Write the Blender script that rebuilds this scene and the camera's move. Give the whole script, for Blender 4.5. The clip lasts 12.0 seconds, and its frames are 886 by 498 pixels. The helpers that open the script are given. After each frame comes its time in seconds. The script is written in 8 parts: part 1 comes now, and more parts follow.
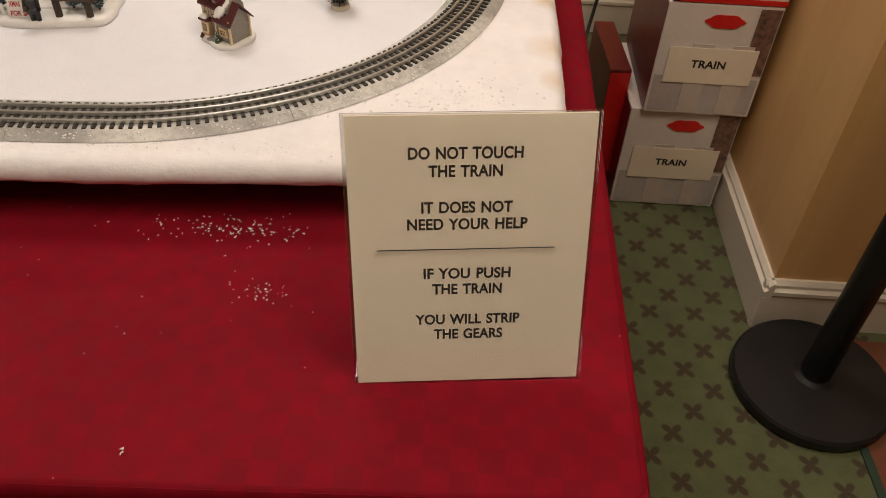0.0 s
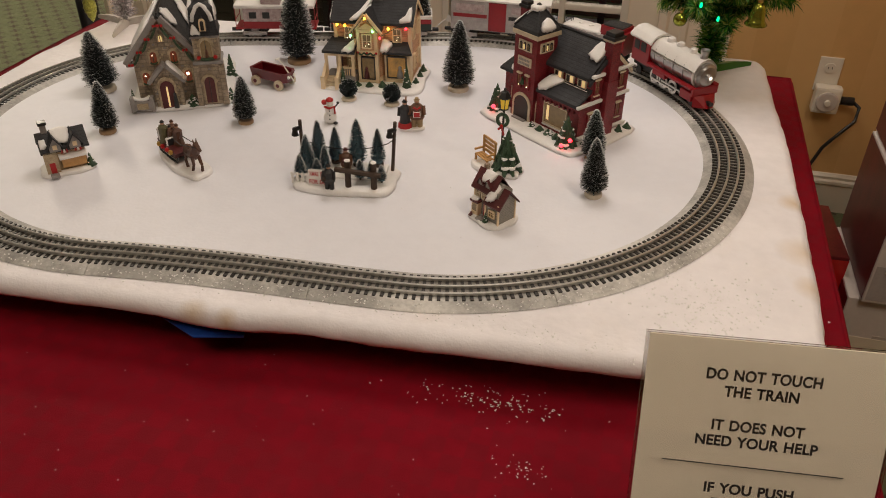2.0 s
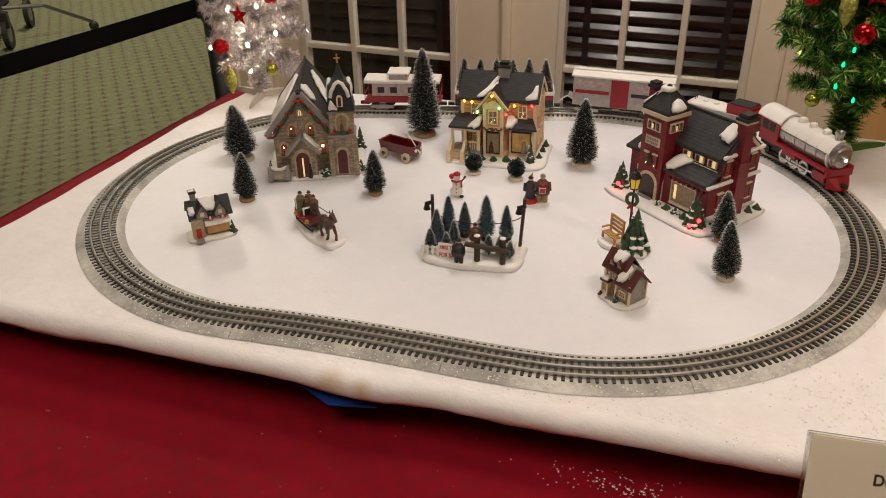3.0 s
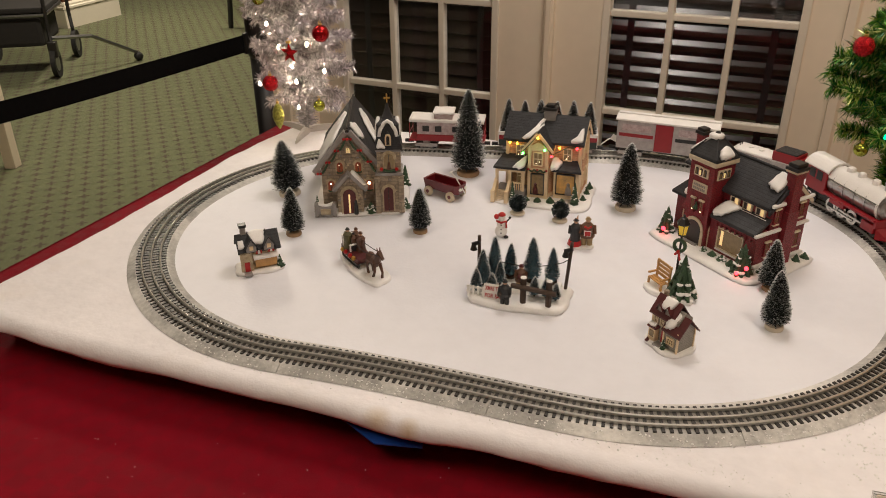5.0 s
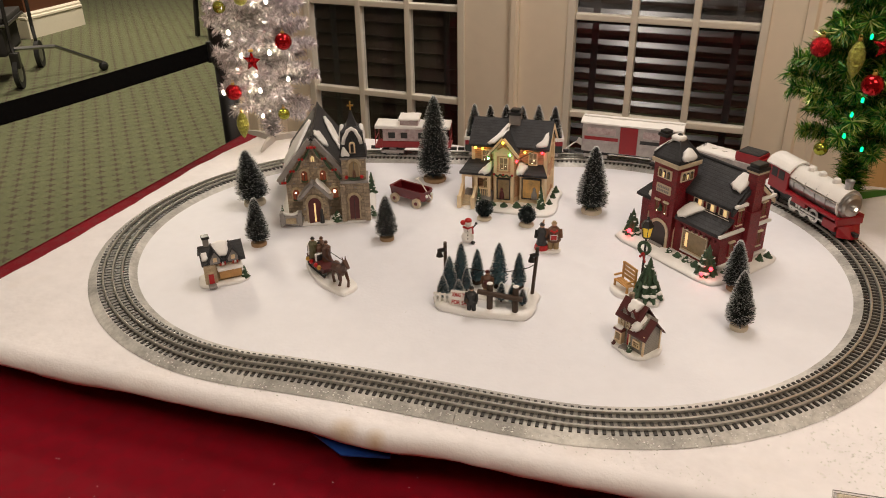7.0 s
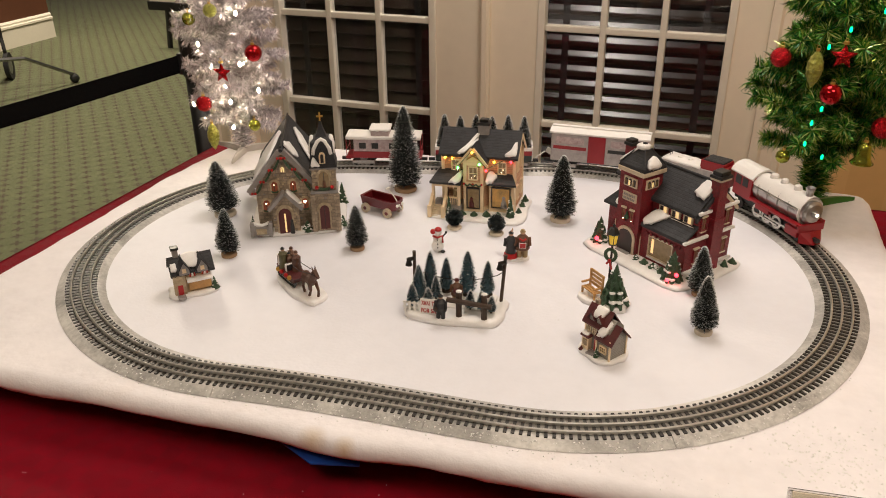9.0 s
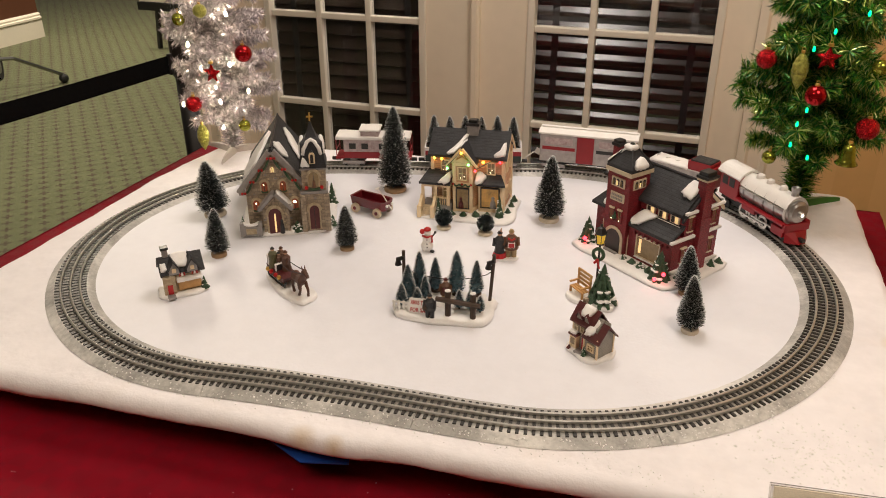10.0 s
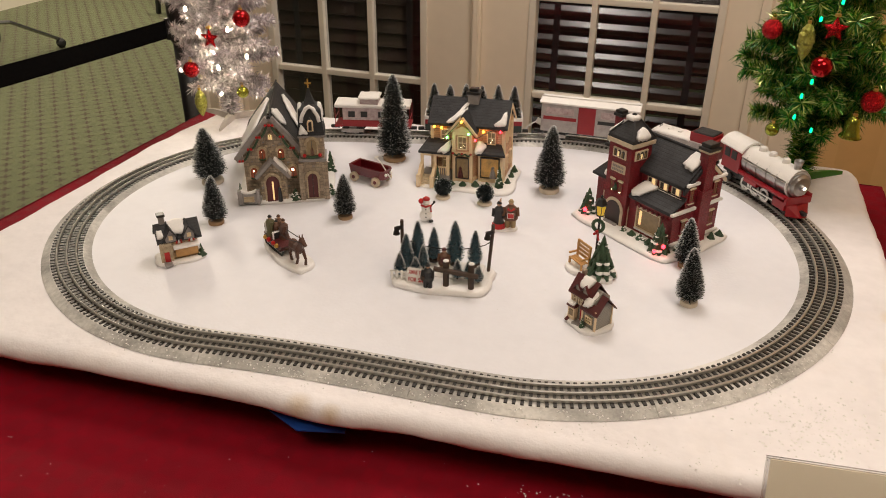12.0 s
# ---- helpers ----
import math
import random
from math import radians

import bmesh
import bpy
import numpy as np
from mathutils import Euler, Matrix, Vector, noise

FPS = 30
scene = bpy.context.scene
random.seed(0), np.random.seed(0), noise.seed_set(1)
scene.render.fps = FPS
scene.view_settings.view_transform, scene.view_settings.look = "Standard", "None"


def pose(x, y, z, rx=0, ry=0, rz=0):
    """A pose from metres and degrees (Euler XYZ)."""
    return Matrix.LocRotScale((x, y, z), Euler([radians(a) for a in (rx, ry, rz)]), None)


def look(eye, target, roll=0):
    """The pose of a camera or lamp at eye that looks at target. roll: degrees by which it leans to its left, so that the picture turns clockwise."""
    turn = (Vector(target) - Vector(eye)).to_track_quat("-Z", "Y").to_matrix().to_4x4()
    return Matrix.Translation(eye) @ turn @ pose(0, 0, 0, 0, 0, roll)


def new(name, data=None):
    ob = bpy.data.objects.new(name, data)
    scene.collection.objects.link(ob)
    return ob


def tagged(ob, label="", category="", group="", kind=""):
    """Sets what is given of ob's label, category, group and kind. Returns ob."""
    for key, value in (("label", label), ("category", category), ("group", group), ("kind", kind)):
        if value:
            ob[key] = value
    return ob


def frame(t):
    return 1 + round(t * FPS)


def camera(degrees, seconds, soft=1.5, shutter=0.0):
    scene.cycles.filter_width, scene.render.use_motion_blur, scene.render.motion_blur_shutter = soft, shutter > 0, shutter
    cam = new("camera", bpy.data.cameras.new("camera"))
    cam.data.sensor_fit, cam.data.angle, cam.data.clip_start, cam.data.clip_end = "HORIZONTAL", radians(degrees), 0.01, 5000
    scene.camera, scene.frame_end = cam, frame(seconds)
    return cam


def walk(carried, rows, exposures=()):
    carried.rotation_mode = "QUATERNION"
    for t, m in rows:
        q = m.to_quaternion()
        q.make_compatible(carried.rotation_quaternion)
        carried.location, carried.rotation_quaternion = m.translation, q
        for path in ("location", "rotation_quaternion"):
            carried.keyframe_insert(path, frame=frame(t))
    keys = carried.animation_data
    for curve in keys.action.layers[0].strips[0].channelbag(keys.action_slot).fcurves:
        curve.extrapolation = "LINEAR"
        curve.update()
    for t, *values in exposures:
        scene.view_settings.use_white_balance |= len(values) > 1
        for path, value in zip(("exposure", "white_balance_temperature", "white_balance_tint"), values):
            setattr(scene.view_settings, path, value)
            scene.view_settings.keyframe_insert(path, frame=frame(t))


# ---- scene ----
cam = camera(58.0, 12.0, 1.0)
PATH = [
    (0, (0.065, -0.107, 1.407), (0.054, 1.347, 0.033), 3.2),
    (0.5, (0.061, -0.097, 1.412), (0.022, 1.352, 0.034), 3.3),
    (1, (0.022, -0.104, 1.44), (-0.098, 1.39, 0.116), 2.6),
    (1.5, (-0.03, -0.118, 1.476), (-0.285, 1.445, 0.254), 1.4),
    (2, (-0.08, -0.134, 1.496), (-0.482, 1.466, 0.365), 0.8),
    (2.5, (-0.111, -0.145, 1.513), (-0.644, 1.46, 0.446), -0.4),
    (3, (-0.139, -0.152, 1.523), (-0.777, 1.457, 0.521), -1.1),
    (3.5, (-0.155, -0.159, 1.535), (-0.841, 1.453, 0.571), -1.3),
    (5.5, (-0.172, -0.166, 1.537), (-0.886, 1.456, 0.61), -0.4),
    (6, (-0.174, -0.162, 1.536), (-0.88, 1.461, 0.605), -0.3),
    (6.5, (-0.164, -0.156, 1.533), (-0.849, 1.482, 0.611), -0.7),
    (7, (-0.158, -0.153, 1.538), (-0.815, 1.497, 0.619), -0.8),
    (9, (-0.141, -0.159, 1.54), (-0.749, 1.523, 0.644), -0.5),
    (9.5, (-0.139, -0.163, 1.542), (-0.738, 1.523, 0.648), -0.4),
    (10, (-0.135, -0.166, 1.542), (-0.722, 1.524, 0.648), -0.2),
    (10.5, (-0.133, -0.163, 1.539), (-0.716, 1.522, 0.634), -0.2),
    (11, (-0.131, -0.159, 1.534), (-0.718, 1.513, 0.606), -0.2),
    (11.5, (-0.133, -0.158, 1.534), (-0.709, 1.51, 0.593), 0.2),
    (12, (-0.136, -0.158, 1.536), (-0.711, 1.501, 0.577), 0.4),
]
walk(cam, [(t, look(eye, target, roll)) for t, eye, target, roll in PATH],
     ((0, -0.08), (1.0, -0.3), (1.5, -0.36), (2.0, -0.46), (2.5, -0.26), (3.5, -0.23), (5.5, -0.26), (6.0, -0.22), (7.0, -0.14), (9.0, -0.02), (10.5, -0.03), (12.0, -0.08)))

# ---- light ----
world = bpy.data.worlds.new("world")
world.use_nodes = True
world.node_tree.nodes["Background"].inputs[0].default_value = (1.0, 0.82, 0.62, 1)
world.node_tree.nodes["Background"].inputs[1].default_value = 0.03
scene.world = world


def ceiling_lamp(x, y, size, watts, colour=(1.0, 0.90, 0.81)):
    data = bpy.data.lights.new("ceiling_lamp", "AREA")
    data.shape, data.size, data.energy, data.color = "DISK", size, watts, colour
    ob = new("ceiling_lamp", data)
    ob.location = (x, y, 2.66)
    return ob


WARM = (1.0, 0.84, 0.67)
ceiling_lamp(-0.45, 1.72, 0.90, 20.5)
ceiling_lamp(0.62, 0.35, 0.90, 21, WARM)
ceiling_lamp(-1.3, -0.45, 0.90, 17, WARM)
ceiling_lamp(-0.80, 3.62, 0.16, 18)
ceiling_lamp(-3.4, 3.2, 0.5, 72, (1.0, 0.86, 0.68))
ceiling_lamp(-5.2, 5.6, 0.5, 100, (1.0, 0.86, 0.68))


# ---- materials ----
def mat(name, colour, rough=0.5, metal=0.0, var=0.12, scale=40.0, bump=0.0, bscale=None, emit=0.0, emitc=None,
        sheen=0.0, coat=0.0, colour2=None, spec=0.5):
    m = bpy.data.materials.new(name)
    m.use_nodes = True
    nt = m.node_tree
    b = nt.nodes["Principled BSDF"]
    b.inputs["Roughness"].default_value, b.inputs["Metallic"].default_value = rough, metal
    b.inputs["Specular IOR Level"].default_value = spec
    b.inputs["Sheen Weight"].default_value, b.inputs["Coat Weight"].default_value = sheen, coat
    c1 = colour2 or tuple(max(0, c * (1 - var)) for c in colour)
    c2 = colour if colour2 else tuple(min(1, c * (1 + var)) for c in colour)
    tc = nt.nodes.new("ShaderNodeTexCoord")
    n1, n2 = nt.nodes.new("ShaderNodeTexNoise"), nt.nodes.new("ShaderNodeTexNoise")
    n1.inputs["Scale"].default_value, n2.inputs["Scale"].default_value = scale, scale * 9
    n1.inputs["Detail"].default_value = 4
    add = nt.nodes.new("ShaderNodeMath")
    add.operation = "MULTIPLY_ADD"
    add.inputs[1].default_value = 0.6
    ramp = nt.nodes.new("ShaderNodeValToRGB")
    ramp.color_ramp.elements[0].position, ramp.color_ramp.elements[1].position = 0.5, 1.1 - 0.05
    ramp.color_ramp.elements[0].color, ramp.color_ramp.elements[1].color = (*c1, 1), (*c2, 1)
    nt.links.new(tc.outputs["Object"], n1.inputs["Vector"])
    nt.links.new(tc.outputs["Object"], n2.inputs["Vector"])
    nt.links.new(n2.outputs["Fac"], add.inputs[0])
    nt.links.new(n1.outputs["Fac"], add.inputs[2])
    nt.links.new(add.outputs[0], ramp.inputs["Fac"])
    nt.links.new(ramp.outputs["Color"], b.inputs["Base Color"])
    if bump:
        n3, bp = nt.nodes.new("ShaderNodeTexNoise"), nt.nodes.new("ShaderNodeBump")
        n3.inputs["Scale"].default_value, n3.inputs["Detail"].default_value = bscale or scale * 6, 5
        bp.inputs["Strength"].default_value, bp.inputs["Distance"].default_value = bump, 0.004
        nt.links.new(tc.outputs["Object"], n3.inputs["Vector"])
        nt.links.new(n3.outputs["Fac"], bp.inputs["Height"])
        nt.links.new(bp.outputs["Normal"], b.inputs["Normal"])
    if emit:
        b.inputs["Emission Color"].default_value = (*(emitc or colour), 1)
        b.inputs["Emission Strength"].default_value = emit
    return m


def nodes(m):
    nt = m.node_tree
    b = nt.nodes["Principled BSDF"]

    def op(kind, a, c=None, d=None):
        n = nt.nodes.new("ShaderNodeMath")
        n.operation = kind
        for i, v in enumerate((a, c, d)):
            if v is None:
                continue
            if isinstance(v, (int, float)):
                n.inputs[i].default_value = v
            else:
                nt.links.new(v, n.inputs[i])
        return n.outputs[0]

    def blend(f, a, c):
        n = nt.nodes.new("ShaderNodeMix")
        n.data_type = "RGBA"
        nt.links.new(f, n.inputs[0])
        for i, v in ((6, a), (7, c)):
            if isinstance(v, tuple):
                n.inputs[i].default_value = (*v, 1)
            else:
                nt.links.new(v, n.inputs[i])
        return n.outputs[2]

    return nt, b, op, blend


def colour_link(nt, b):
    return b.inputs["Base Color"].links[0].from_socket


def xyz(nt, kind="Object"):
    tc, sep = nt.nodes.new("ShaderNodeTexCoord"), nt.nodes.new("ShaderNodeSeparateXYZ")
    nt.links.new(tc.outputs[kind], sep.inputs[0])
    return sep.outputs


def carpet_mat():
    m = mat("carpet_green", (0.105, 0.120, 0.050), 0.95, var=0.16, scale=14, bump=0.5, bscale=420, sheen=0.2)
    nt, b, op, blend = nodes(m)
    x, y, z = xyz(nt)
    base = colour_link(nt, b)
    masks = []
    for ox, oy in ((0.667, 1.209), (0.7215, 1.152)):
        dx = op("SUBTRACT", op("FRACT", op("MULTIPLY_ADD", op("SUBTRACT", x, ox), 1 / 0.109, 50.5)), 0.5)
        dy = op("SUBTRACT", op("FRACT", op("MULTIPLY_ADD", op("SUBTRACT", y, oy), 1 / 0.1145, 50.5)), 0.5)
        q = op("ADD", op("MULTIPLY", dx, dx), op("MULTIPLY", dy, dy))
        s2 = op("DIVIDE", op("MULTIPLY", op("ABSOLUTE", op("MULTIPLY", dx, dy)), 2), op("ADD", q, 1e-5))
        lim = op("MULTIPLY_ADD", op("POWER", s2, 1.4), 0.17, 0.105)
        r = op("SQRT", q)
        masks.append(op("MULTIPLY", op("SMOOTH_MIN", op("MAXIMUM", op("MULTIPLY", op("SUBTRACT", lim, r), 16), 0), 1.0, 0.1), 0.92))
    mk = op("MINIMUM", op("ADD", masks[0], masks[1]), 1.0)
    nt.links.new(blend(mk, base, (0.055, 0.034, 0.016)), b.inputs["Base Color"])
    return m


def cloth_mat():
    m = mat("red_damask", (0.212, 0.0032, 0.0125), 0.8, var=0.14, scale=5, bump=0.25, bscale=900, spec=0.12)
    nt, b, op, blend = nodes(m)
    x, y, z = xyz(nt)
    base = colour_link(nt, b)
    ch = nt.nodes.new("ShaderNodeTexChecker")
    ch.inputs["Scale"].default_value = 38
    tc = nt.nodes.new("ShaderNodeTexCoord")
    nz = nt.nodes.new("ShaderNodeTexNoise")
    nz.inputs["Scale"].default_value = 9
    nt.links.new(tc.outputs["Object"], nz.inputs["Vector"])
    nt.links.new(tc.outputs["Object"], ch.inputs["Vector"])
    f = op("MULTIPLY", ch.outputs["Fac"], op("MULTIPLY", nz.outputs["Fac"], 0.42))
    nt.links.new(blend(f, base, (0.11, 0.0015, 0.006)), b.inputs["Base Color"])
    nt.links.new(op("MULTIPLY_ADD", ch.outputs["Fac"], -0.1, 0.82), b.inputs["Roughness"])
    return m


def wall_mat():
    m = mat("wallpaper_ochre", (0.66, 0.405, 0.165), 0.4, var=0.05, scale=3, bump=0.05, bscale=150)
    nt, b, op, blend = nodes(m)
    x, y, z = xyz(nt)
    st = op("MULTIPLY", op("GREATER_THAN", op("FRACT", op("MULTIPLY", op("ADD", x, y), 1 / 0.24)), 0.5), 0.5)
    nt.links.new(blend(st, colour_link(nt, b), (0.72, 0.46, 0.20)), b.inputs["Base Color"])
    return m


def snow_mat(name, colour, stain):
    m = mat(name, colour, 0.85, var=0.06, scale=5, bump=0.35, bscale=70, sheen=0.15)
    nt, b, op, blend = nodes(m)
    tc, nz = nt.nodes.new("ShaderNodeTexCoord"), nt.nodes.new("ShaderNodeTexNoise")
    nz.inputs["Scale"].default_value, nz.inputs["Detail"].default_value = 7, 6
    nt.links.new(tc.outputs["Object"], nz.inputs["Vector"])
    f = op("MULTIPLY", op("MAXIMUM", op("SUBTRACT", nz.outputs["Fac"], 0.56), 0.0), stain)
    x, y, z = xyz(nt)
    for cx, cy, r in ((0.200, 0.935, 0.045), (0.203, 0.845, 0.032), (0.20, 1.08, 0.03), (-0.60, 0.580, 0.024), (-0.55, 0.578, 0.018)):
        dd = op("SQRT", op("ADD", op("POWER", op("SUBTRACT", x, cx), 2.0), op("POWER", op("SUBTRACT", y, cy), 2.0)))
        k = op("MULTIPLY", op("MAXIMUM", op("SUBTRACT", 1.0, op("DIVIDE", dd, r)), 0.0), op("MULTIPLY", nz.outputs["Fac"], 1.1))
        f = op("ADD", f, k)
    nt.links.new(blend(op("MINIMUM", f, 0.8), colour_link(nt, b), (0.60, 0.42, 0.20)), b.inputs["Base Color"])
    return m


def random_island(name, cols, rough=0.6, metal=0.0):
    m = mat(name, cols[0], rough, metal)
    nt, b, op, blend = nodes(m)
    g, ramp = nt.nodes.new("ShaderNodeNewGeometry"), nt.nodes.new("ShaderNodeValToRGB")
    ramp.color_ramp.interpolation = "CONSTANT"
    while len(ramp.color_ramp.elements) < len(cols):
        ramp.color_ramp.elements.new(0.5)
    for i, c in enumerate(cols):
        ramp.color_ramp.elements[i].position = i / len(cols)
        ramp.color_ramp.elements[i].color = (*c, 1)
    nt.links.new(g.outputs["Random Per Island"], ramp.inputs["Fac"])
    nt.links.new(ramp.outputs["Color"], b.inputs["Base Color"])
    return m



def coursed(m, w, h, dark, deep=0.5, tone=0.8):
    """Lay rows of w x h pieces with dark joints over a material."""
    nt, b, op, blend = nodes(m)
    x, y, z = xyz(nt)
    comb, br = nt.nodes.new("ShaderNodeCombineXYZ"), nt.nodes.new("ShaderNodeTexBrick")
    nt.links.new(op("ADD", x, y), comb.inputs[0])
    nt.links.new(z, comb.inputs[1])
    nt.links.new(comb.outputs[0], br.inputs["Vector"])
    br.inputs["Scale"].default_value = 1 / h
    br.inputs["Brick Width"].default_value, br.inputs["Row Height"].default_value = w / h, 1.0
    br.inputs["Mortar Size"].default_value, br.inputs["Mortar Smooth"].default_value = 0.10, 0.3
    br.inputs["Color1"].default_value = (1, 1, 1, 1)
    br.inputs["Color2"].default_value = (tone, tone, tone, 1)
    br.inputs["Mortar"].default_value = (dark, dark, dark, 1)
    mul = nt.nodes.new("ShaderNodeMix")
    mul.data_type, mul.blend_type = "RGBA", "MULTIPLY"
    mul.inputs[0].default_value = 1.0
    nt.links.new(colour_link(nt, b), mul.inputs[6])
    nt.links.new(br.outputs["Color"], mul.inputs[7])
    nt.links.new(mul.outputs[2], b.inputs["Base Color"])
    bp = nt.nodes.new("ShaderNodeBump")
    bp.inputs["Strength"].default_value, bp.inputs["Distance"].default_value = deep, 0.001
    nt.links.new(op("SUBTRACT", 1.0, br.outputs["Fac"]), bp.inputs["Height"])
    if b.inputs["Normal"].links:
        nt.links.new(b.inputs["Normal"].links[0].from_socket, bp.inputs["Normal"])
    nt.links.new(bp.outputs["Normal"], b.inputs["Normal"])
    return m


M_CARPET, M_CLOTH, M_OCHRE = carpet_mat(), cloth_mat(), wall_mat()
M_REDCARPET = mat("carpet_red", (0.22, 0.05, 0.025), 0.95, scale=60, colour2=(0.10, 0.07, 0.03), bump=0.4, bscale=420)
M_CREAM = mat("cream_paint", (0.86, 0.755, 0.60), 0.38, var=0.03, scale=3, bump=0.04, bscale=80)
M_WHITE = mat("white_trim_paint", (0.78, 0.72, 0.61), 0.35, var=0.03, scale=5, bump=0.03, bscale=90)
M_CEIL = mat("ceiling_paint", (0.75, 0.72, 0.66), 0.9, var=0.03, scale=2)
M_BROWNWALL = mat("brown_wall_paint", (0.10, 0.036, 0.018), 0.5, var=0.08, scale=3)
M_SNOWOUT = snow_mat("cotton_snow_cream", (0.845, 0.815, 0.835), 0.7)
M_SNOWIN = mat("felt_snow_white", (0.775, 0.775, 0.825), 0.6, var=0.03, scale=5, bump=0.12, bscale=160)
M_FOAM = mat("foam_block", (0.72, 0.62, 0.50), 0.8, var=0.08, scale=12, bump=0.4, bscale=200)
M_BLUE = mat("blue_plastic_sheet", (0.01, 0.06, 0.30), 0.4, var=0.1)
M_ROADBED = mat("grey_track_bed", (0.36, 0.35, 0.33), 0.38, var=0.28, scale=30, bump=0.1, bscale=400)
def dusted(m, amount, scale):
    """Lay patches of white snow dust over a material."""
    nt, b, op, blend = nodes(m)
    tc, nz, n2 = nt.nodes.new("ShaderNodeTexCoord"), nt.nodes.new("ShaderNodeTexNoise"), nt.nodes.new("ShaderNodeTexNoise")
    nz.inputs["Scale"].default_value, nz.inputs["Detail"].default_value = scale, 6
    n2.inputs["Scale"].default_value, n2.inputs["Detail"].default_value = scale * 14, 3
    nt.links.new(tc.outputs["Object"], nz.inputs["Vector"])
    nt.links.new(tc.outputs["Object"], n2.inputs["Vector"])
    f = op("MINIMUM", op("MULTIPLY", op("MAXIMUM", op("SUBTRACT", op("MULTIPLY_ADD", n2.outputs["Fac"], 0.35, nz.outputs["Fac"]), 0.62), 0.0), amount), 0.85)
    nt.links.new(blend(f, colour_link(nt, b), (0.80, 0.78, 0.74)), b.inputs["Base Color"])
    return m


dusted(M_ROADBED, 3.2, 9)
M_BALLAST = mat("grey_track_middle", (0.26, 0.245, 0.22), 0.5, var=0.3, scale=120, bump=0.3, bscale=600)
M_TIE = mat("dark_track_tie", (0.022, 0.019, 0.016), 0.45, var=0.2, scale=200)
M_RAIL = mat("steel_rail", (0.60, 0.585, 0.55), 0.30, metal=0.75, var=0.1, scale=60)
M_BLACK = mat("black_metal", (0.012, 0.012, 0.013), 0.42, var=0.2, scale=20, bump=0.05, bscale=300)
M_BLACKPL = mat("black_plastic", (0.015, 0.014, 0.014), 0.35, var=0.15)
M_BELT = mat("black_webbing", (0.005, 0.005, 0.005), 0.9, spec=0.1, var=0.2, scale=100, bump=0.3, bscale=800)
M_GLASS = bpy.data.materials.new("window_glass")
M_GLASS.use_nodes = True
_b = M_GLASS.node_tree.nodes["Principled BSDF"]
_b.inputs["Transmission Weight"].default_value, _b.inputs["Roughness"].default_value = 1.0, 0.01
_b.inputs["IOR"].default_value = 1.45
M_SLAT = mat("dark_wood_slat", (0.026, 0.015, 0.010), 0.28, var=0.25, scale=8)
# near-black colour that stands in for the unlit space behind the blinds
M_NIGHT = mat("unlit_night_black", (0.010, 0.008, 0.007), 0.9)
M_LENS = mat("lamp_diffuser", (0.9, 0.85, 0.75), 0.5, emit=6.0, emitc=(1.0, 0.82, 0.6))


# ---- building blocks ----
def link(name, bm, material, smooth=False):
    me = bpy.data.meshes.new(name)
    bmesh.ops.recalc_face_normals(bm, faces=bm.faces)
    bm.to_mesh(me)
    bm.free()
    mats = material if isinstance(material, (list, tuple)) else [material]
    for m in mats:
        me.materials.append(m)
    if smooth:
        for p in me.polygons:
            p.use_smooth = True
    return new(name, me)


def part(name, bm, material, parent, label="", smooth=False):
    ob = link(name, bm, material, smooth)
    ob.parent = parent
    if label:
        tagged(ob, label)
    return ob


def thing(name, label, category, m=None, group="", kind=""):
    ob = new(name)
    ob.empty_display_size = 0.05
    if m is not None:
        ob.matrix_basis = m
    return tagged(ob, label, category, group, kind)


def solid(name, bm, material, label, category="", kind="structure", smooth=False):
    return tagged(link(name, bm, material, smooth), label, category, "", kind)


def fresh():
    return bmesh.new()


def hull(bm, pts, faces, mi=0):
    vs = [bm.verts.new(p) for p in pts]
    for f in faces:
        try:
            bm.faces.new([vs[i] for i in f]).material_index = mi
        except ValueError:
            pass
    return vs


def box(bm, x0, x1, y0, y1, z0, z1, bevel=0.0, m=None, mi=0):
    pts = [Vector((x, y, z)) for z in (z0, z1) for y in (y0, y1) for x in (x0, x1)]
    if m is not None:
        pts = [m @ p for p in pts]
    vs = hull(bm, pts, ((0, 2, 3, 1), (4, 5, 7, 6), (0, 1, 5, 4), (2, 6, 7, 3), (0, 4, 6, 2), (1, 3, 7, 5)), mi)
    if bevel:
        es = list({e for v in vs for e in v.link_edges})
        bmesh.ops.bevel(bm, geom=es, offset=bevel, segments=2, affect="EDGES", profile=0.6)
    return bm


def loft(bm, rings, close=True, caps=True, mi=0):
    """Skin a row of rings of points."""
    rv = [[bm.verts.new(p) for p in r] for r in rings]
    n = len(rv[0])
    for a, b in zip(rv, rv[1:]):
        for i in range(n if close else n - 1):
            j = (i + 1) % n
            bm.faces.new((a[i], a[j], b[j], b[i])).material_index = mi
    if caps and close:
        for r in (rv[0], rv[-1]):
            bm.faces.new(r).material_index = mi
    return rv


def circle(r, z, n=16, x=0, y=0, m=None, ry=None):
    ps = [Vector((x + r * math.cos(2 * math.pi * i / n), y + (ry or r) * math.sin(2 * math.pi * i / n), z)) for i in range(n)]
    return [m @ p for p in ps] if m is not None else ps


def lathe(bm, prof, n=16, x=0, y=0, z=0, m=None, mi=0):
    """Turn a profile of (radius, height) about an upright axis."""
    loft(bm, [circle(max(r, 1e-4), z + h, n, x, y, m) for r, h in prof], mi=mi)
    return bm


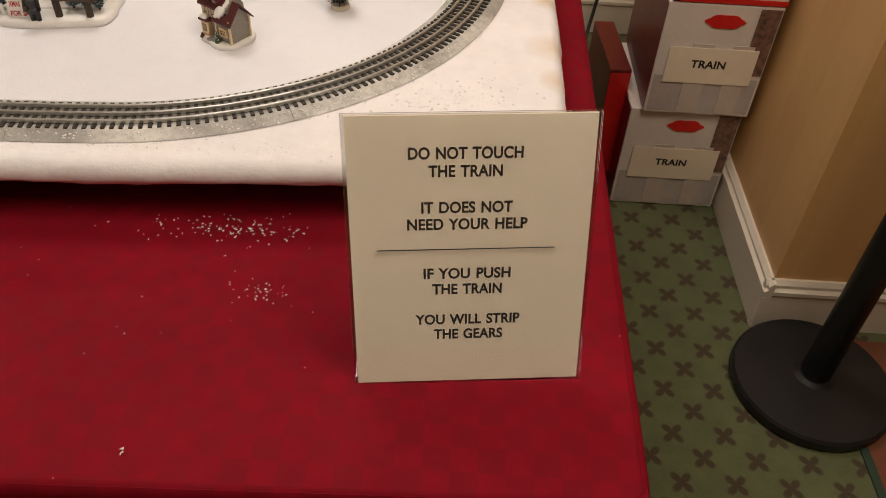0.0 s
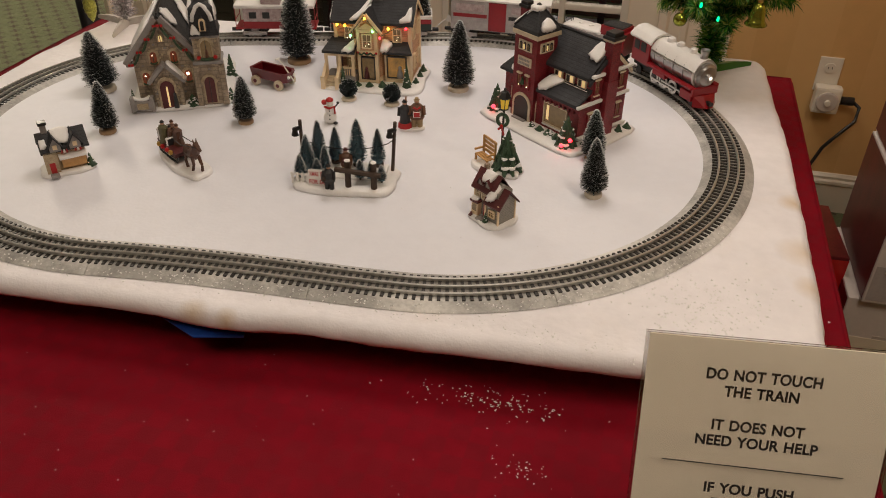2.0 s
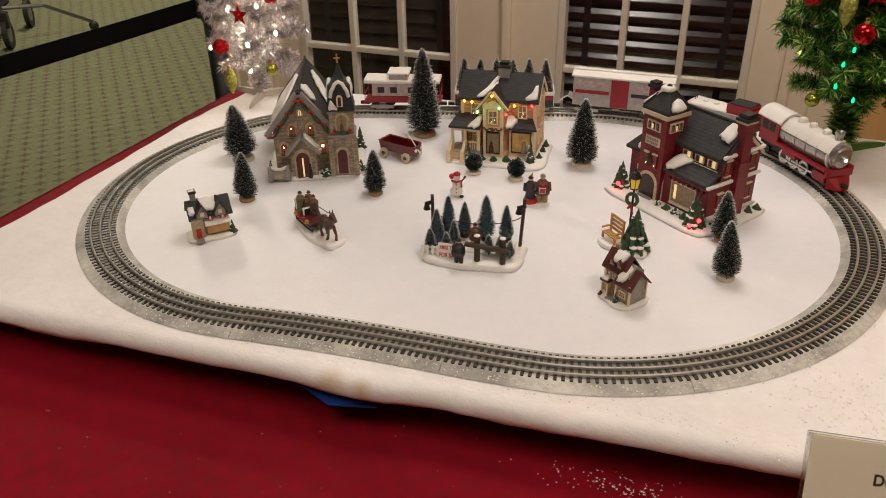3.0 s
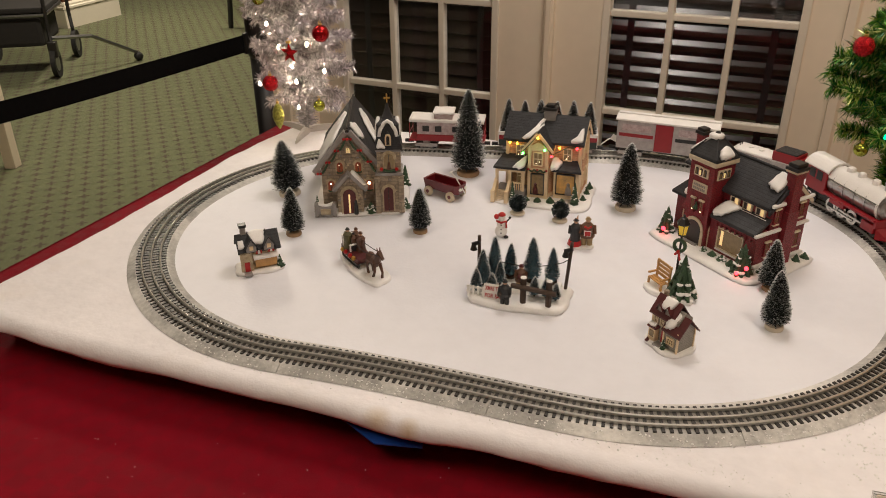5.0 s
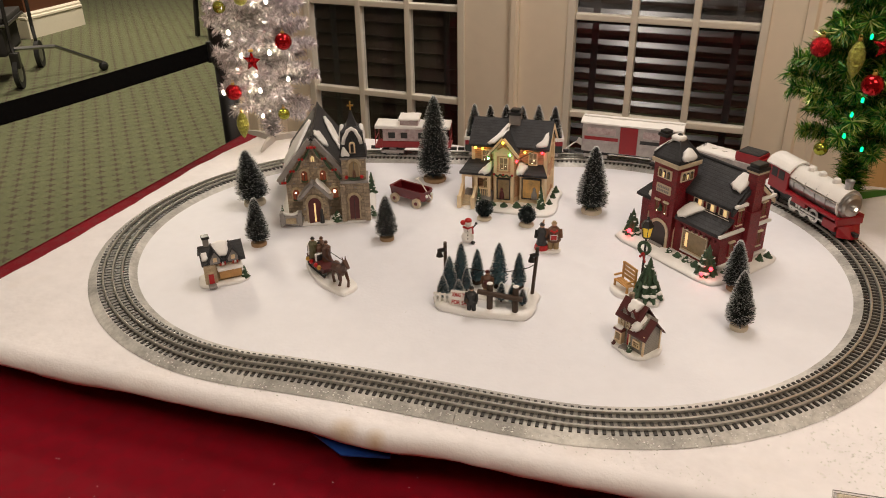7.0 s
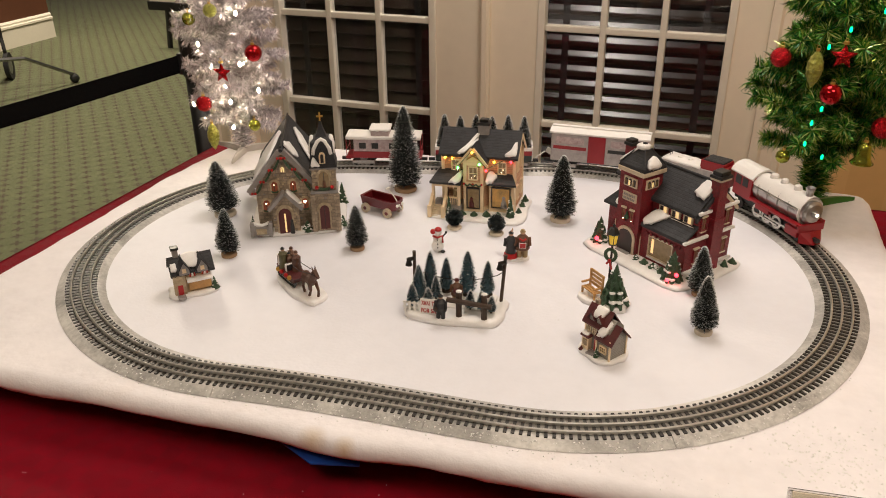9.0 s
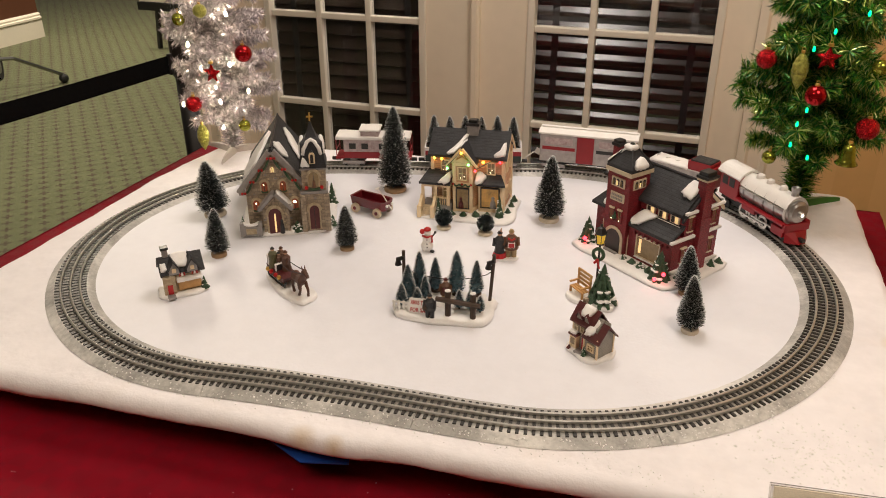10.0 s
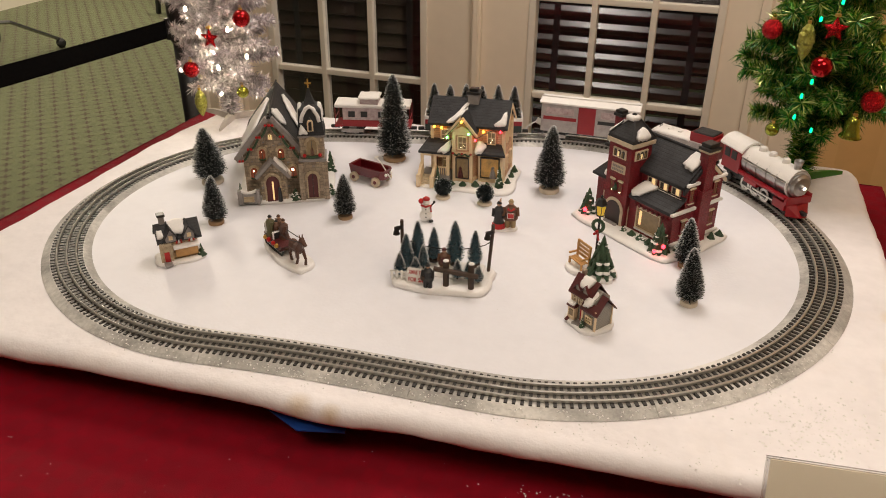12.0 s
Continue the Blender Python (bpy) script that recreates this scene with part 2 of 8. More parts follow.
def ball(bm, x, y, z, r, n=10, mi=0, sz=1.0):
    k = max(4, n // 2 + 1)
    lathe(bm, [(r * math.sin(math.pi * i / k), -r * sz * math.cos(math.pi * i / k)) for i in range(k + 1)], n, x, y, z, mi=mi)
    return bm


def rod(bm, a, b, r, n=8, r2=None, mi=0):
    a, b = Vector(a), Vector(b)
    q = (b - a).to_track_quat("Z", "Y").to_matrix().to_4x4()
    m0 = Matrix.Translation(a) @ q
    L = (b - a).length
    loft(bm, [circle(r, 0, n, m=m0), circle(r2 if r2 is not None else r, L, n, m=m0)], mi=mi)
    return bm


def tube(bm, pts, r, n=6, mi=0):
    pts = [Vector(p) for p in pts]
    rings = []
    for i, p in enumerate(pts):
        d = (pts[min(i + 1, len(pts) - 1)] - pts[max(i - 1, 0)]).normalized()
        m0 = Matrix.Translation(p) @ d.to_track_quat("Z", "Y").to_matrix().to_4x4()
        rings.append(circle(r, 0, n, m=m0))
    loft(bm, rings, mi=mi)
    return bm


def slab(bm, outline, z0, z1, mi=0):
    loft(bm, [[Vector((x, y, z0)) for x, y in outline], [Vector((x, y, z1)) for x, y in outline]], mi=mi)
    return bm


def gable(bm, x0, x1, y0, y1, z0, z1, over=0.0, t=0.004, axis="y", mi=0):
    """A pitched roof of thickness t; the ridge runs along axis."""
    def P(u, v, z):
        return (u, v, z) if axis == "y" else (v, u, z)
    if axis == "x":
        x0, x1, y0, y1 = y0, y1, x0, x1
    c, s = (x0 + x1) / 2, (z1 - z0) / ((x1 - x0) / 2)
    a0, a1, b0, b1 = x0 - over, x1 + over, y0 - over, y1 + over
    ze = z0 - over * s
    for u in (a0, a1):
        pts = [P(u, b0, ze), P(c, b0, z1), P(c, b1, z1), P(u, b1, ze)]
        pts += [(p[0], p[1], p[2] + t) for p in pts]
        hull(bm, pts, ((0, 1, 2, 3), (4, 5, 6, 7), (0, 1, 5, 4), (1, 2, 6, 5), (2, 3, 7, 6), (3, 0, 4, 7)), mi)
    return bm


def house_block(bm, x0, x1, y0, y1, z0, z1, zr, axis="y", mi=0):
    """Walls with gables up to zr."""
    if axis == "y":
        c = (x0 + x1) / 2
        pts = [(x0, y0, z0), (x1, y0, z0), (x1, y0, z1), (c, y0, zr), (x0, y0, z1), (x0, y1, z0), (x1, y1, z0), (x1, y1, z1), (c, y1, zr), (x0, y1, z1)]
    else:
        c = (y0 + y1) / 2
        pts = [(x0, y0, z0), (x0, y1, z0), (x0, y1, z1), (x0, c, zr), (x0, y0, z1), (x1, y0, z0), (x1, y1, z0), (x1, y1, z1), (x1, c, zr), (x1, y0, z1)]
    hull(bm, pts, ((0, 1, 2, 3, 4), (5, 6, 7, 8, 9), (0, 1, 6, 5), (1, 2, 7, 6), (2, 3, 8, 7), (3, 4, 9, 8), (4, 0, 5, 9)), mi)
    return bm


def blob_outline(hx, hy, seed, n=40, wob=0.03, p=3.2):
    """A rounded, slightly wavy rectangle, for cast snow bases."""
    r = random.Random(seed)
    ph = [r.uniform(0, 6.28) for _ in range(3)]
    out = []
    for i in range(n):
        a = 2 * math.pi * i / n
        c, s = math.cos(a), math.sin(a)
        k = (abs(c) ** p + abs(s) ** p) ** (-1 / p)
        k *= 1 + wob * (math.sin(3 * a + ph[0]) + 0.7 * math.sin(5 * a + ph[1]) + 0.4 * math.sin(8 * a + ph[2]))
        out.append((hx * k * c, hy * k * s))
    return out


def base_slab(bm, outline, h):
    loft(bm, [[Vector((x * f, y * f, z)) for x, y in outline] for f, z in ((1.0, 0), (1.015, h * 0.4), (0.985, h * 0.85), (0.94, h))])
    return bm


# ---- setting ----
TOP = 0.834      # snow surface
CLOTH = 0.75     # table top

bm = fresh()
box(bm, -9.5, 4.0, -4.0, 9.0, -0.05, 0.0)
solid("floor", bm, M_CARPET, "green patterned carpet with small dark crosses", "carpet")
bm = fresh()
box(bm, 0.962, 3.9, -3.9, 1.15, 0.001, 0.005)
solid("carpet_border", bm, M_REDCARPET, "rust red patterned carpet beside the wall", "carpet")
bm = fresh()
box(bm, 0.944, 0.9615, -3.9, 1.15, 0.001, 0.0055)
solid("carpet_edging", bm, mat("carpet_edging_green", (0.03, 0.055, 0.035), 0.95, scale=60, bump=0.3, bscale=400), "dark green woven edging of the carpet", "carpet")
bm = fresh()
box(bm, -9.5, 4.0, -4.0, 9.0, 2.7, 2.75)
solid("ceiling", bm, M_CEIL, "plain off-white ceiling", "ceiling")

WY = 2.6   # face of the wall with the doors
def wall(name, x0, x1, y0, y1, material, label, z0=0.0, z1=2.7):
    bm = fresh()
    box(bm, x0, x1, y0, y1, z0, z1)
    return solid(name, bm, material, label, "wall")


wall("wall_north", 0.20, 0.81, WY, WY + 0.16, M_OCHRE, "ochre painted wall beside the doors")
wall("wall_north_lintel", -2.0, 0.20, WY, WY + 0.16, M_CREAM, "cream wall above the doors", 2.16)
wall("wall_north_end", -2.16, -2.0, WY, WY + 0.16, M_CREAM, "cream end of the wall beside the doors")
wall("wall_east_return", 0.810, 4.0, 1.200, WY + 0.16, M_OCHRE, "ochre striped wallpaper on a projecting wall")
wall("wall_east", 3.9, 4.0, -4.0, 1.20, M_OCHRE, "ochre wall closing the room")
wall("wall_south", -9.5, 4.0, -4.0, -3.9, M_OCHRE, "ochre wall closing the room")
wall("wall_west", -9.5, -9.4, -3.9, 9.0, M_BROWNWALL, "dark brown wall at the end of the hall")
wall("wall_far", -9.4, 4.0, 8.9, 9.0, M_BROWNWALL, "dark brown wall at the back of the hall")
wall("wall_hall", -9.4, -6.12, 5.12, 5.74, M_BROWNWALL, "dark brown projecting wall in the hall")
# unseen backing walls, added near-black so the space past the doors looks unlit
wall("night_backing_side", -2.16, -2.06, 2.76, 8.9, M_NIGHT, "added near-black backing wall for the darkness beyond the doors")
wall("night_backing_end", -2.06, 0.9, 5.35, 5.45, M_NIGHT, "added near-black backing wall for the darkness beyond the doors")


def skirting(name, a, b, h=0.145, t=0.018, label="white moulded baseboard"):
    """A moulded baseboard from a to b, standing out to the right of that way."""
    a, b = Vector((*a, 0)), Vector((*b, 0))
    d = (b - a).normalized()
    n = Vector((d.y, -d.x, 0))
    prof = [(0, 0), (t, 0), (t, h * 0.70), (t * 0.75, h * 0.72), (t * 1.25, h * 0.76), (t * 1.25, h * 0.83), (t * 0.7, h * 0.86), (t * 0.8, h * 0.93), (t * 0.35, h), (0, h)]
    bm = fresh()
    loft(bm, [[p + n * u + Vector((0, 0, z)) for u, z in prof] for p in (a, b)])
    return solid(name, bm, M_WHITE, label, "baseboard")


skirting("baseboard", (0.81, 2.6), (0.81, 1.177))
skirting("baseboard", (0.79, 1.20), (3.9, 1.20))
skirting("baseboard", (0.20, WY), (0.79, WY))
skirting("baseboard", (-6.12, 5.10), (-6.12, 5.74), 0.22, 0.03)
skirting("baseboard", (-9.4, 5.12), (-6.09, 5.12), 0.22, 0.03)
skirting("baseboard", (-9.4, 8.9), (-2.1, 8.9), 0.2, 0.03)


# ---- glazed double doors ----
def door_leaf(name, x0, x1, g0, g1):
    """A glazed door leaf three panes wide, with its blind behind it."""
    ob = thing(name, "cream painted glazed door with white glazing bars and a dark blind", "door", kind="structure")
    y0, y1 = WY + 0.02, WY + 0.062
    bm = fresh()
    box(bm, x0, g0 - 0.024, y0, y1, 0.01, 2.12, 0.003)
    box(bm, g1 + 0.024, x1, y0, y1, 0.01, 2.12, 0.003)
    box(bm, g0 - 0.024, g1 + 0.024, y0 + 0.001, y1, 0.01, 0.27)
    box(bm, g0 - 0.024, g1 + 0.024, y0 + 0.001, y1, 1.99, 2.12)
    part("door_frame", bm, M_CREAM, ob)
    bm = fresh()
    for a, b, c, d in ((g0 - 0.026, g0, 0.27, 1.99), (g1, g1 + 0.026, 0.27, 1.99), (g0, g1, 0.27, 0.296), (g0, g1, 1.964, 1.99)):
        box(bm, a, b, y0 - 0.008, y1, c, d, 0.004)
    part("glazing_bead", bm, M_WHITE, ob)
    w = (g1 - g0) / 3
    zs = [0.296, 0.6335, 0.979, 1.3245, 1.67, 1.964]
    for i in (1, 2):
        bm = fresh()
        box(bm, g0 + i * w - 0.011, g0 + i * w + 0.011, y0 + 0.002, y1, 0.296, 1.964, 0.004)
        part("glazing_bar", bm, M_WHITE, ob)
    for z in zs[1:-1]:
        bm = fresh()
        box(bm, g0, g1, y0 + 0.004, y1 - 0.002, z - 0.011, z + 0.011, 0.004)
        part("glazing_bar", bm, M_WHITE, ob)
    for i in range(3):
        for a, b in zip(zs, zs[1:]):
            bm = fresh()
            box(bm, g0 + i * w + 0.008, g0 + (i + 1) * w - 0.008, y0 + 0.02, y0 + 0.024, a + 0.008, b - 0.008)
            p = part("pane", bm, M_GLASS, ob)
            p.visible_shadow = False
    return ob


door_leaf("door_1", -0.972, -0.035, -0.762, -0.163)
door_leaf("door_2", -1.962, -0.976, -1.806, -1.192)
bm = fresh()
box(bm, -0.992, -0.956, WY - 0.004, WY + 0.02, 0.01, 2.12, 0.006)
box(bm, -0.984, -0.964, WY - 0.012, WY - 0.004, 0.01, 2.12, 0.003)
solid("trim", bm, M_CREAM, "cream cover strip between the two doors", "trim")
for x0, x1 in ((-0.035, 0.20), (-2.16, -1.962)):
    bm = fresh()
    prof = [(0, 0.02), (0, -0.012), (0.022, -0.020), (0.030, -0.012), (0.060, -0.012), (0.066, -0.018), (0.078, -0.018), (0.084, -0.010), (0.150, -0.010), (0.156, -0.026), (0.182, -0.026), (0.190, -0.012), (0.1975, -0.012), (0.1975, 0.02)]
    k = (x1 - x0) / 0.1975
    loft(bm, [[Vector((x0 + u * k, WY + v, z)) for u, v in prof] for z in (0.0, 2.2)])
    solid("trim", bm, M_CREAM, "cream fluted door casing", "trim")

for x0, x1, tilt in ((-0.80, -0.13, 22), (-1.84, -1.16, 58)):
    blind = thing("window_blind", "dark brown slatted wooden blind behind the glass", "blind")
    for i in range(33):
        z = 0.28 + i * 0.0535
        bm = fresh()
        m = pose((x0 + x1) / 2, WY + 0.12, z, tilt, 0, 0)
        box(bm, -(x1 - x0) / 2, (x1 - x0) / 2, -0.031, 0.031, -0.0016, 0.0016, m=m)
        part("slat", bm, M_SLAT, blind)
    for x in (x0 + 0.10, x1 - 0.10):
        bm = fresh()
        box(bm, x - 0.012, x + 0.012, WY + 0.083, WY + 0.085, 0.27, 2.02)
        part("ladder_tape", bm, M_BLACKPL, blind)
    bm = fresh()
    box(bm, x0, x1, WY + 0.09, WY + 0.15, 2.0, 2.05, 0.004)
    part("head_rail", bm, M_SLAT, blind)

# ---- table under a red cloth ----
FL, FR, BR, BL = Vector((-1.575, 0.205)), Vector((0.268, 0.265)), Vector((0.292, 1.87)), Vector((-1.565, 1.80))


def quad(u, v):
    return FL.lerp(FR, u).lerp(BL.lerp(BR, u), v)


def rim(n_side=70, r=0.03):
    """Points round the table's rim with rounded corners, with the outward way."""
    corners = [FL, FR, BR, BL]
    out = []
    for i in range(4):
        a, b, c = corners[i - 1], corners[i], corners[(i + 1) % 4]
        d0, d1 = (b - a).normalized(), (c - b).normalized()
        n0, n1 = Vector((d0.y, -d0.x)), Vector((d1.y, -d1.x))
        ctr = b - d0 * r + d1 * r
        for k in range(7):
            n = (n0 * (1 - k / 6) + n1 * (k / 6)).normalized()
            out.append((ctr + n * r * 1.0, n))
        L = (c - b).length - 2 * r
        for k in range(1, n_side):
            out.append((b + d1 * (r + L * k / n_side), n1))
    return out


table = thing("table", "two folding tables pushed together under the cloth", "table", pose(-0.63, 1.03, 0))
for dx, dy in ((-0.8, -0.68), (0.78, -0.66), (0.8, 0.7), (-0.8, 0.66)):
    bm = fresh()
    rod(bm, (dx, dy, 0), (dx, dy, 0.715), 0.014, 10)
    part("leg", bm, M_BLACK, table)
bm = fresh()
slab(bm, [(p.x + 0.63, p.y - 1.03) for p in (quad(0.008, 0.008), quad(0.992, 0.008), quad(0.992, 0.992), quad(0.008, 0.992))], 0.715, 0.742)
part("tabletop", bm, M_FOAM, table)

cl = thing("tablecloth", "deep red damask tablecloth hanging to the floor, dusted with snow flakes", "tablecloth")
bm = fresh()
pts = rim()
random.seed(4)
rings = []
for k, (out, z) in enumerate(((0.0, CLOTH), (0.0035, CLOTH - 0.001), (0.0075, CLOTH - 0.005), (0.010, CLOTH - 0.014), (0.012, 0.68), (0.016, 0.55), (0.024, 0.35), (0.032, 0.12), (0.035, 0.012))):
    ring = []
    for i, (p, n) in enumerate(pts):
        s = i * 0.026
        fold = (math.sin(s * 21 + 1.2 * math.sin(s * 3.1)) + 0.5 * math.sin(s * 47 + 2)) * 0.011 * max(0, (k - 3)) / 5
        q = p + n * (out - 0.010 + fold + 0.007 * max(0, k - 3) / 5)
        ring.append(Vector((q.x, q.y, z)))
    rings.append(ring)
loft(bm, rings, caps=False)
part("cloth_drop", bm, M_CLOTH, cl, smooth=True)
bm = fresh()
n = 60
g = [[None] * (n + 1) for _ in range(n + 1)]
for i in range(n + 1):
    for j in range(n + 1):
        p = quad(0.003 + 0.994 * i / n, 0.003 + 0.994 * j / n)
        z = CLOTH + 0.0012 * (noise.noise(Vector((p.x * 5, p.y * 7, 0))) + noise.noise(Vector((p.x * 16, p.y * 3, 4))) * 0.5)
        z += 0.0022 * math.exp(-((p.x + 0.62 - 0.10 * (p.y - 0.4)) / 0.007) ** 2) * (1 if p.y < 0.62 else 0)
        if i in (0, n) or j in (0, n):
            z = CLOTH - 0.002
        elif i in (1, n - 1) or j in (1, n - 1):
            z = CLOTH + 0.0004
        g[i][j] = bm.verts.new((p.x, p.y, z))
for i in range(n):
    for j in range(n):
        bm.faces.new((g[i][j], g[i + 1][j], g[i + 1][j + 1], g[i][j + 1]))
part("cloth_top", bm, M_CLOTH, cl, smooth=True)

# ---- snow covered board ----
board = thing("snow_board", "thick foam board under cream cotton snow blanket, with worn edges", "display board")
BO = [(-1.385, 0.552), (-1.09, 0.560), (-0.70, 0.582), (-0.24, 0.612), (0.20, 0.655), (0.210, 1.0), (0.206, 1.40), (0.192, 1.674), (0.198, 1.736), (0.142, 1.730), (-0.35, 1.70), (-0.9, 1.665), (-1.365, 1.60), (-1.392, 1.29), (-1.375, 0.95)]


def resample(poly, step=0.02, rnd=0.02):
    pts = []
    for i, (x, y) in enumerate(poly):
        x2, y2 = poly[(i + 1) % len(poly)]
        k = max(1, int(math.hypot(x2 - x, y2 - y) / step))
        pts += [Vector((x + (x2 - x) * j / k, y + (y2 - y) * j / k)) for j in range(k)]
    for _ in range(6):
        pts = [(pts[i - 1] + pts[i] * 2 + pts[(i + 1) % len(pts)]) / 4 for i in range(len(pts))]
    return pts


outline = resample(BO)
cen = Vector((-0.6, 1.13))
rings = []
for f, z in ((-0.018, TOP - 0.034), (-0.010, TOP - 0.036), (0.000, TOP - 0.030), (0.006, TOP - 0.020), (0.003, TOP - 0.009), (-0.005, TOP - 0.002), (-0.012, TOP), (-0.020, TOP)):
    ring = []
    for i, p in enumerate(outline):
        t = (outline[(i + 1) % len(outline)] - outline[i - 1]).normalized()
        nrm = Vector((t.y, -t.x))
        w = 0.004 * noise.noise(Vector((p.x * 9, p.y * 9, z * 40))) + 0.0025 * noise.noise(Vector((p.x * 30, p.y * 30, z * 90)))
        lump = 0.010 * math.exp(-((p.x + 0.56) / 0.06) ** 2) if p.y < 0.7 else 0
        q = p + nrm * (f + w + lump * (1 if f > -0.011 else 0))
        ring.append(Vector((q.x, q.y, z + (0.0025 * noise.noise(Vector((p.x * 12, p.y * 12, 3))) + lump * 0.3 if z > TOP - 0.02 and f > -0.011 else 0) - (0.006 * noise.noise(Vector((p.x * 4, p.y * 4, 8))) if z < TOP - 0.028 else 0))))
    rings.append(ring)
bm = fresh()
loft(bm, rings)
part("snow_blanket", bm, M_SNOWOUT, board, smooth=True)
bm = fresh()
slab(bm, [(-1.36, 0.64), (0.16, 0.70), (0.16, 1.67), (-1.36, 1.55)], CLOTH + 0.002, TOP - 0.0345)
part("foam_block", bm, M_CLOTH, board, "support block wrapped in red cloth")
bm = fresh()
slab(bm, [(-0.665, 0.60), (-0.60, 0.572), (-0.535, 0.590), (-0.56, 0.66), (-0.65, 0.66)], TOP - 0.044, TOP - 0.042)
part("plastic_sheet", bm, M_BLUE, board, "blue plastic sheet poking out below the snow")

# ---- train track ----
CA, CB, RA, RB = Vector((-0.8344, 1.0901)), Vector((-0.3908, 1.178)), 0.4502, 0.488


def track_path():
    """The track's centre line, clockwise from above, as points with heading and run length."""
    d = CB - CA
    L, a0 = d.length, math.atan2(d.y, d.x)
    k = math.asin((RA - RB) / L)
    th = math.pi / 2 - k           # from the axis to the tangent's normal
    up, dn = a0 + th, a0 - th
    pts = []
    def arc(c, r, a, b, n):
        return [c + Vector((math.cos(a + (b - a) * i / n), math.sin(a + (b - a) * i / n))) * r for i in range(n + 1)]
    left = arc(CA, RA, dn, up - 2 * math.pi, 220)     # front to back round the left end
    right = arc(CB, RB, up, dn, 220)                               # back to front round the right end
    def line(p, q, n):
        return [p.lerp(q, i / n) for i in range(1, n)]
    pts = left + line(left[-1], right[0], 60) + right + line(right[-1], left[0], 60)
    # the joint of the front straight is pushed in a little
    pts = [p + Vector((0, 0.009 * math.exp(-((p.x + 0.68) / 0.21) ** 2) - 0.004 * math.exp(-((p.x + 0.36) / 0.12) ** 2))) if p.y < 0.85 else p for p in pts]
    run, s = [], 0.0
    for i, p in enumerate(pts):
        run.append(s)
        s += (pts[(i + 1) % len(pts)] - p).length
    return pts, run, s


TP, TR, TL = track_path()


def on_track(s):
    s %= TL
    i = int(np.searchsorted(TR, s, side="right")) - 1
    j = (i + 1) % len(TP)
    seg = (TR[j] if j else TL) - TR[i]
    p = TP[i].lerp(TP[j], (s - TR[i]) / max(seg, 1e-9))
    d = (TP[j] - TP[i]).normalized()
    return p, d


BED = TOP + 0.001
TIE_Z = BED + 0.009
track = thing("train_track", "oval toy train track with three steel rails on grey roadbed", "toy track")
SECT = 12
for k in range(SECT):
    bm = fresh()
    prof = [(-0.0435, 0), (-0.0410, 0.0015), (-0.0278, 0.0075), (0.0278, 0.0075), (0.0410, 0.0015), (0.0435, 0)]
    rings = []
    n = 26
    for i in range(n + 1):
        p, d = on_track(TL * (k + (i + (0.03 if i == 0 else -0.03 if i == n else 0)) / n) / SECT)
        nn = Vector((-d.y, d.x))
        rings.append([Vector((p.x + nn.x * u, p.y + nn.y * u, BED + z)) for u, z in prof])
    loft(bm, rings)
    bed = part("roadbed", bm, M_ROADBED, track)
    bm = fresh()
    loft(bm, [[Vector((r[2].lerp(r[3], a).x, r[2].lerp(r[3], a).y, BED + z)) for a, z in ((0.20, 0.0070), (0.20, 0.0079), (0.80, 0.0079), (0.80, 0.0070))] for r in rings])
    part("middle_strip", bm, M_BALLAST, bed)
for u in (-0.0162, 0.0, 0.0162):
    bm = fresh()
    rings = []
    n = 420
    for i in range(n):
        p, d = on_track(TL * i / n)
        nn = Vector((-d.y, d.x))
        c = p + nn * u
        w = 0.0017
        rings.append([Vector((c.x + nn.x * a, c.y + nn.y * a, z)) for a, z in ((-w, TIE_Z), (-w, TIE_Z + 0.0045), (0, TIE_Z + 0.0052), (w, TIE_Z + 0.0045), (w, TIE_Z))])
    rings.append(rings[0])
    loft(bm, rings, caps=False)
    part("rail", bm, M_RAIL, track)
bm = fresh()
box(bm, -0.0268, 0.0268, -0.0023, 0.0023, BED + 0.006, TIE_Z + 0.0006)
tie0 = part("tie", bm, M_TIE, track)
NT = int(TL / 0.0105)
rest = fresh()
made = 0
for i in range(NT):
    p, d = on_track(TL * i / NT)
    m = Matrix.Translation((p.x, p.y, 0)) @ Matrix.Rotation(math.atan2(d.y, d.x) - math.pi / 2, 4, "Z")
    if p.y < 1.62 and made < 296:
        o = tie0 if made == 0 else new("tie", tie0.data)
        o.parent = track
        o.matrix_basis = m
        made += 1
    else:
        box(rest, -0.0268, 0.0268, -0.0023, 0.0023, BED + 0.006, TIE_Z + 0.0006, m=m)
tagged(part("tie", rest, M_TIE, track), "", "", "", "stuff")

# white felt inside the oval
bm = fresh()
ins = []
for i in range(160):
    p, d = on_track(TL * i / 160)
    nn = Vector((d.y, -d.x))
    q = p + nn * 0.0390
    ins.append((q.x, q.y))
slab(bm, ins, TOP + 0.0006, TOP + 0.0026)
tagged(link("snow_sheet", bm, M_SNOWIN), "smooth white felt snow sheet inside the track", "snow sheet")
TOP2 = TOP + 0.0026


# ---- acrylic sign ----
M_PAPER = mat("white_paper", (0.86, 0.77, 0.62), 0.7, var=0.02, scale=6)
M_INK = mat("black_ink", (0.02, 0.018, 0.018), 0.6)
M_ACRYL = bpy.data.materials.new("clear_acrylic")
M_ACRYL.use_nodes = True
_b = M_ACRYL.node_tree.nodes["Principled BSDF"]
_b.inputs["Transmission Weight"].default_value, _b.inputs["Roughness"].default_value, _b.inputs["IOR"].default_value = 1.0, 0.03, 1.47


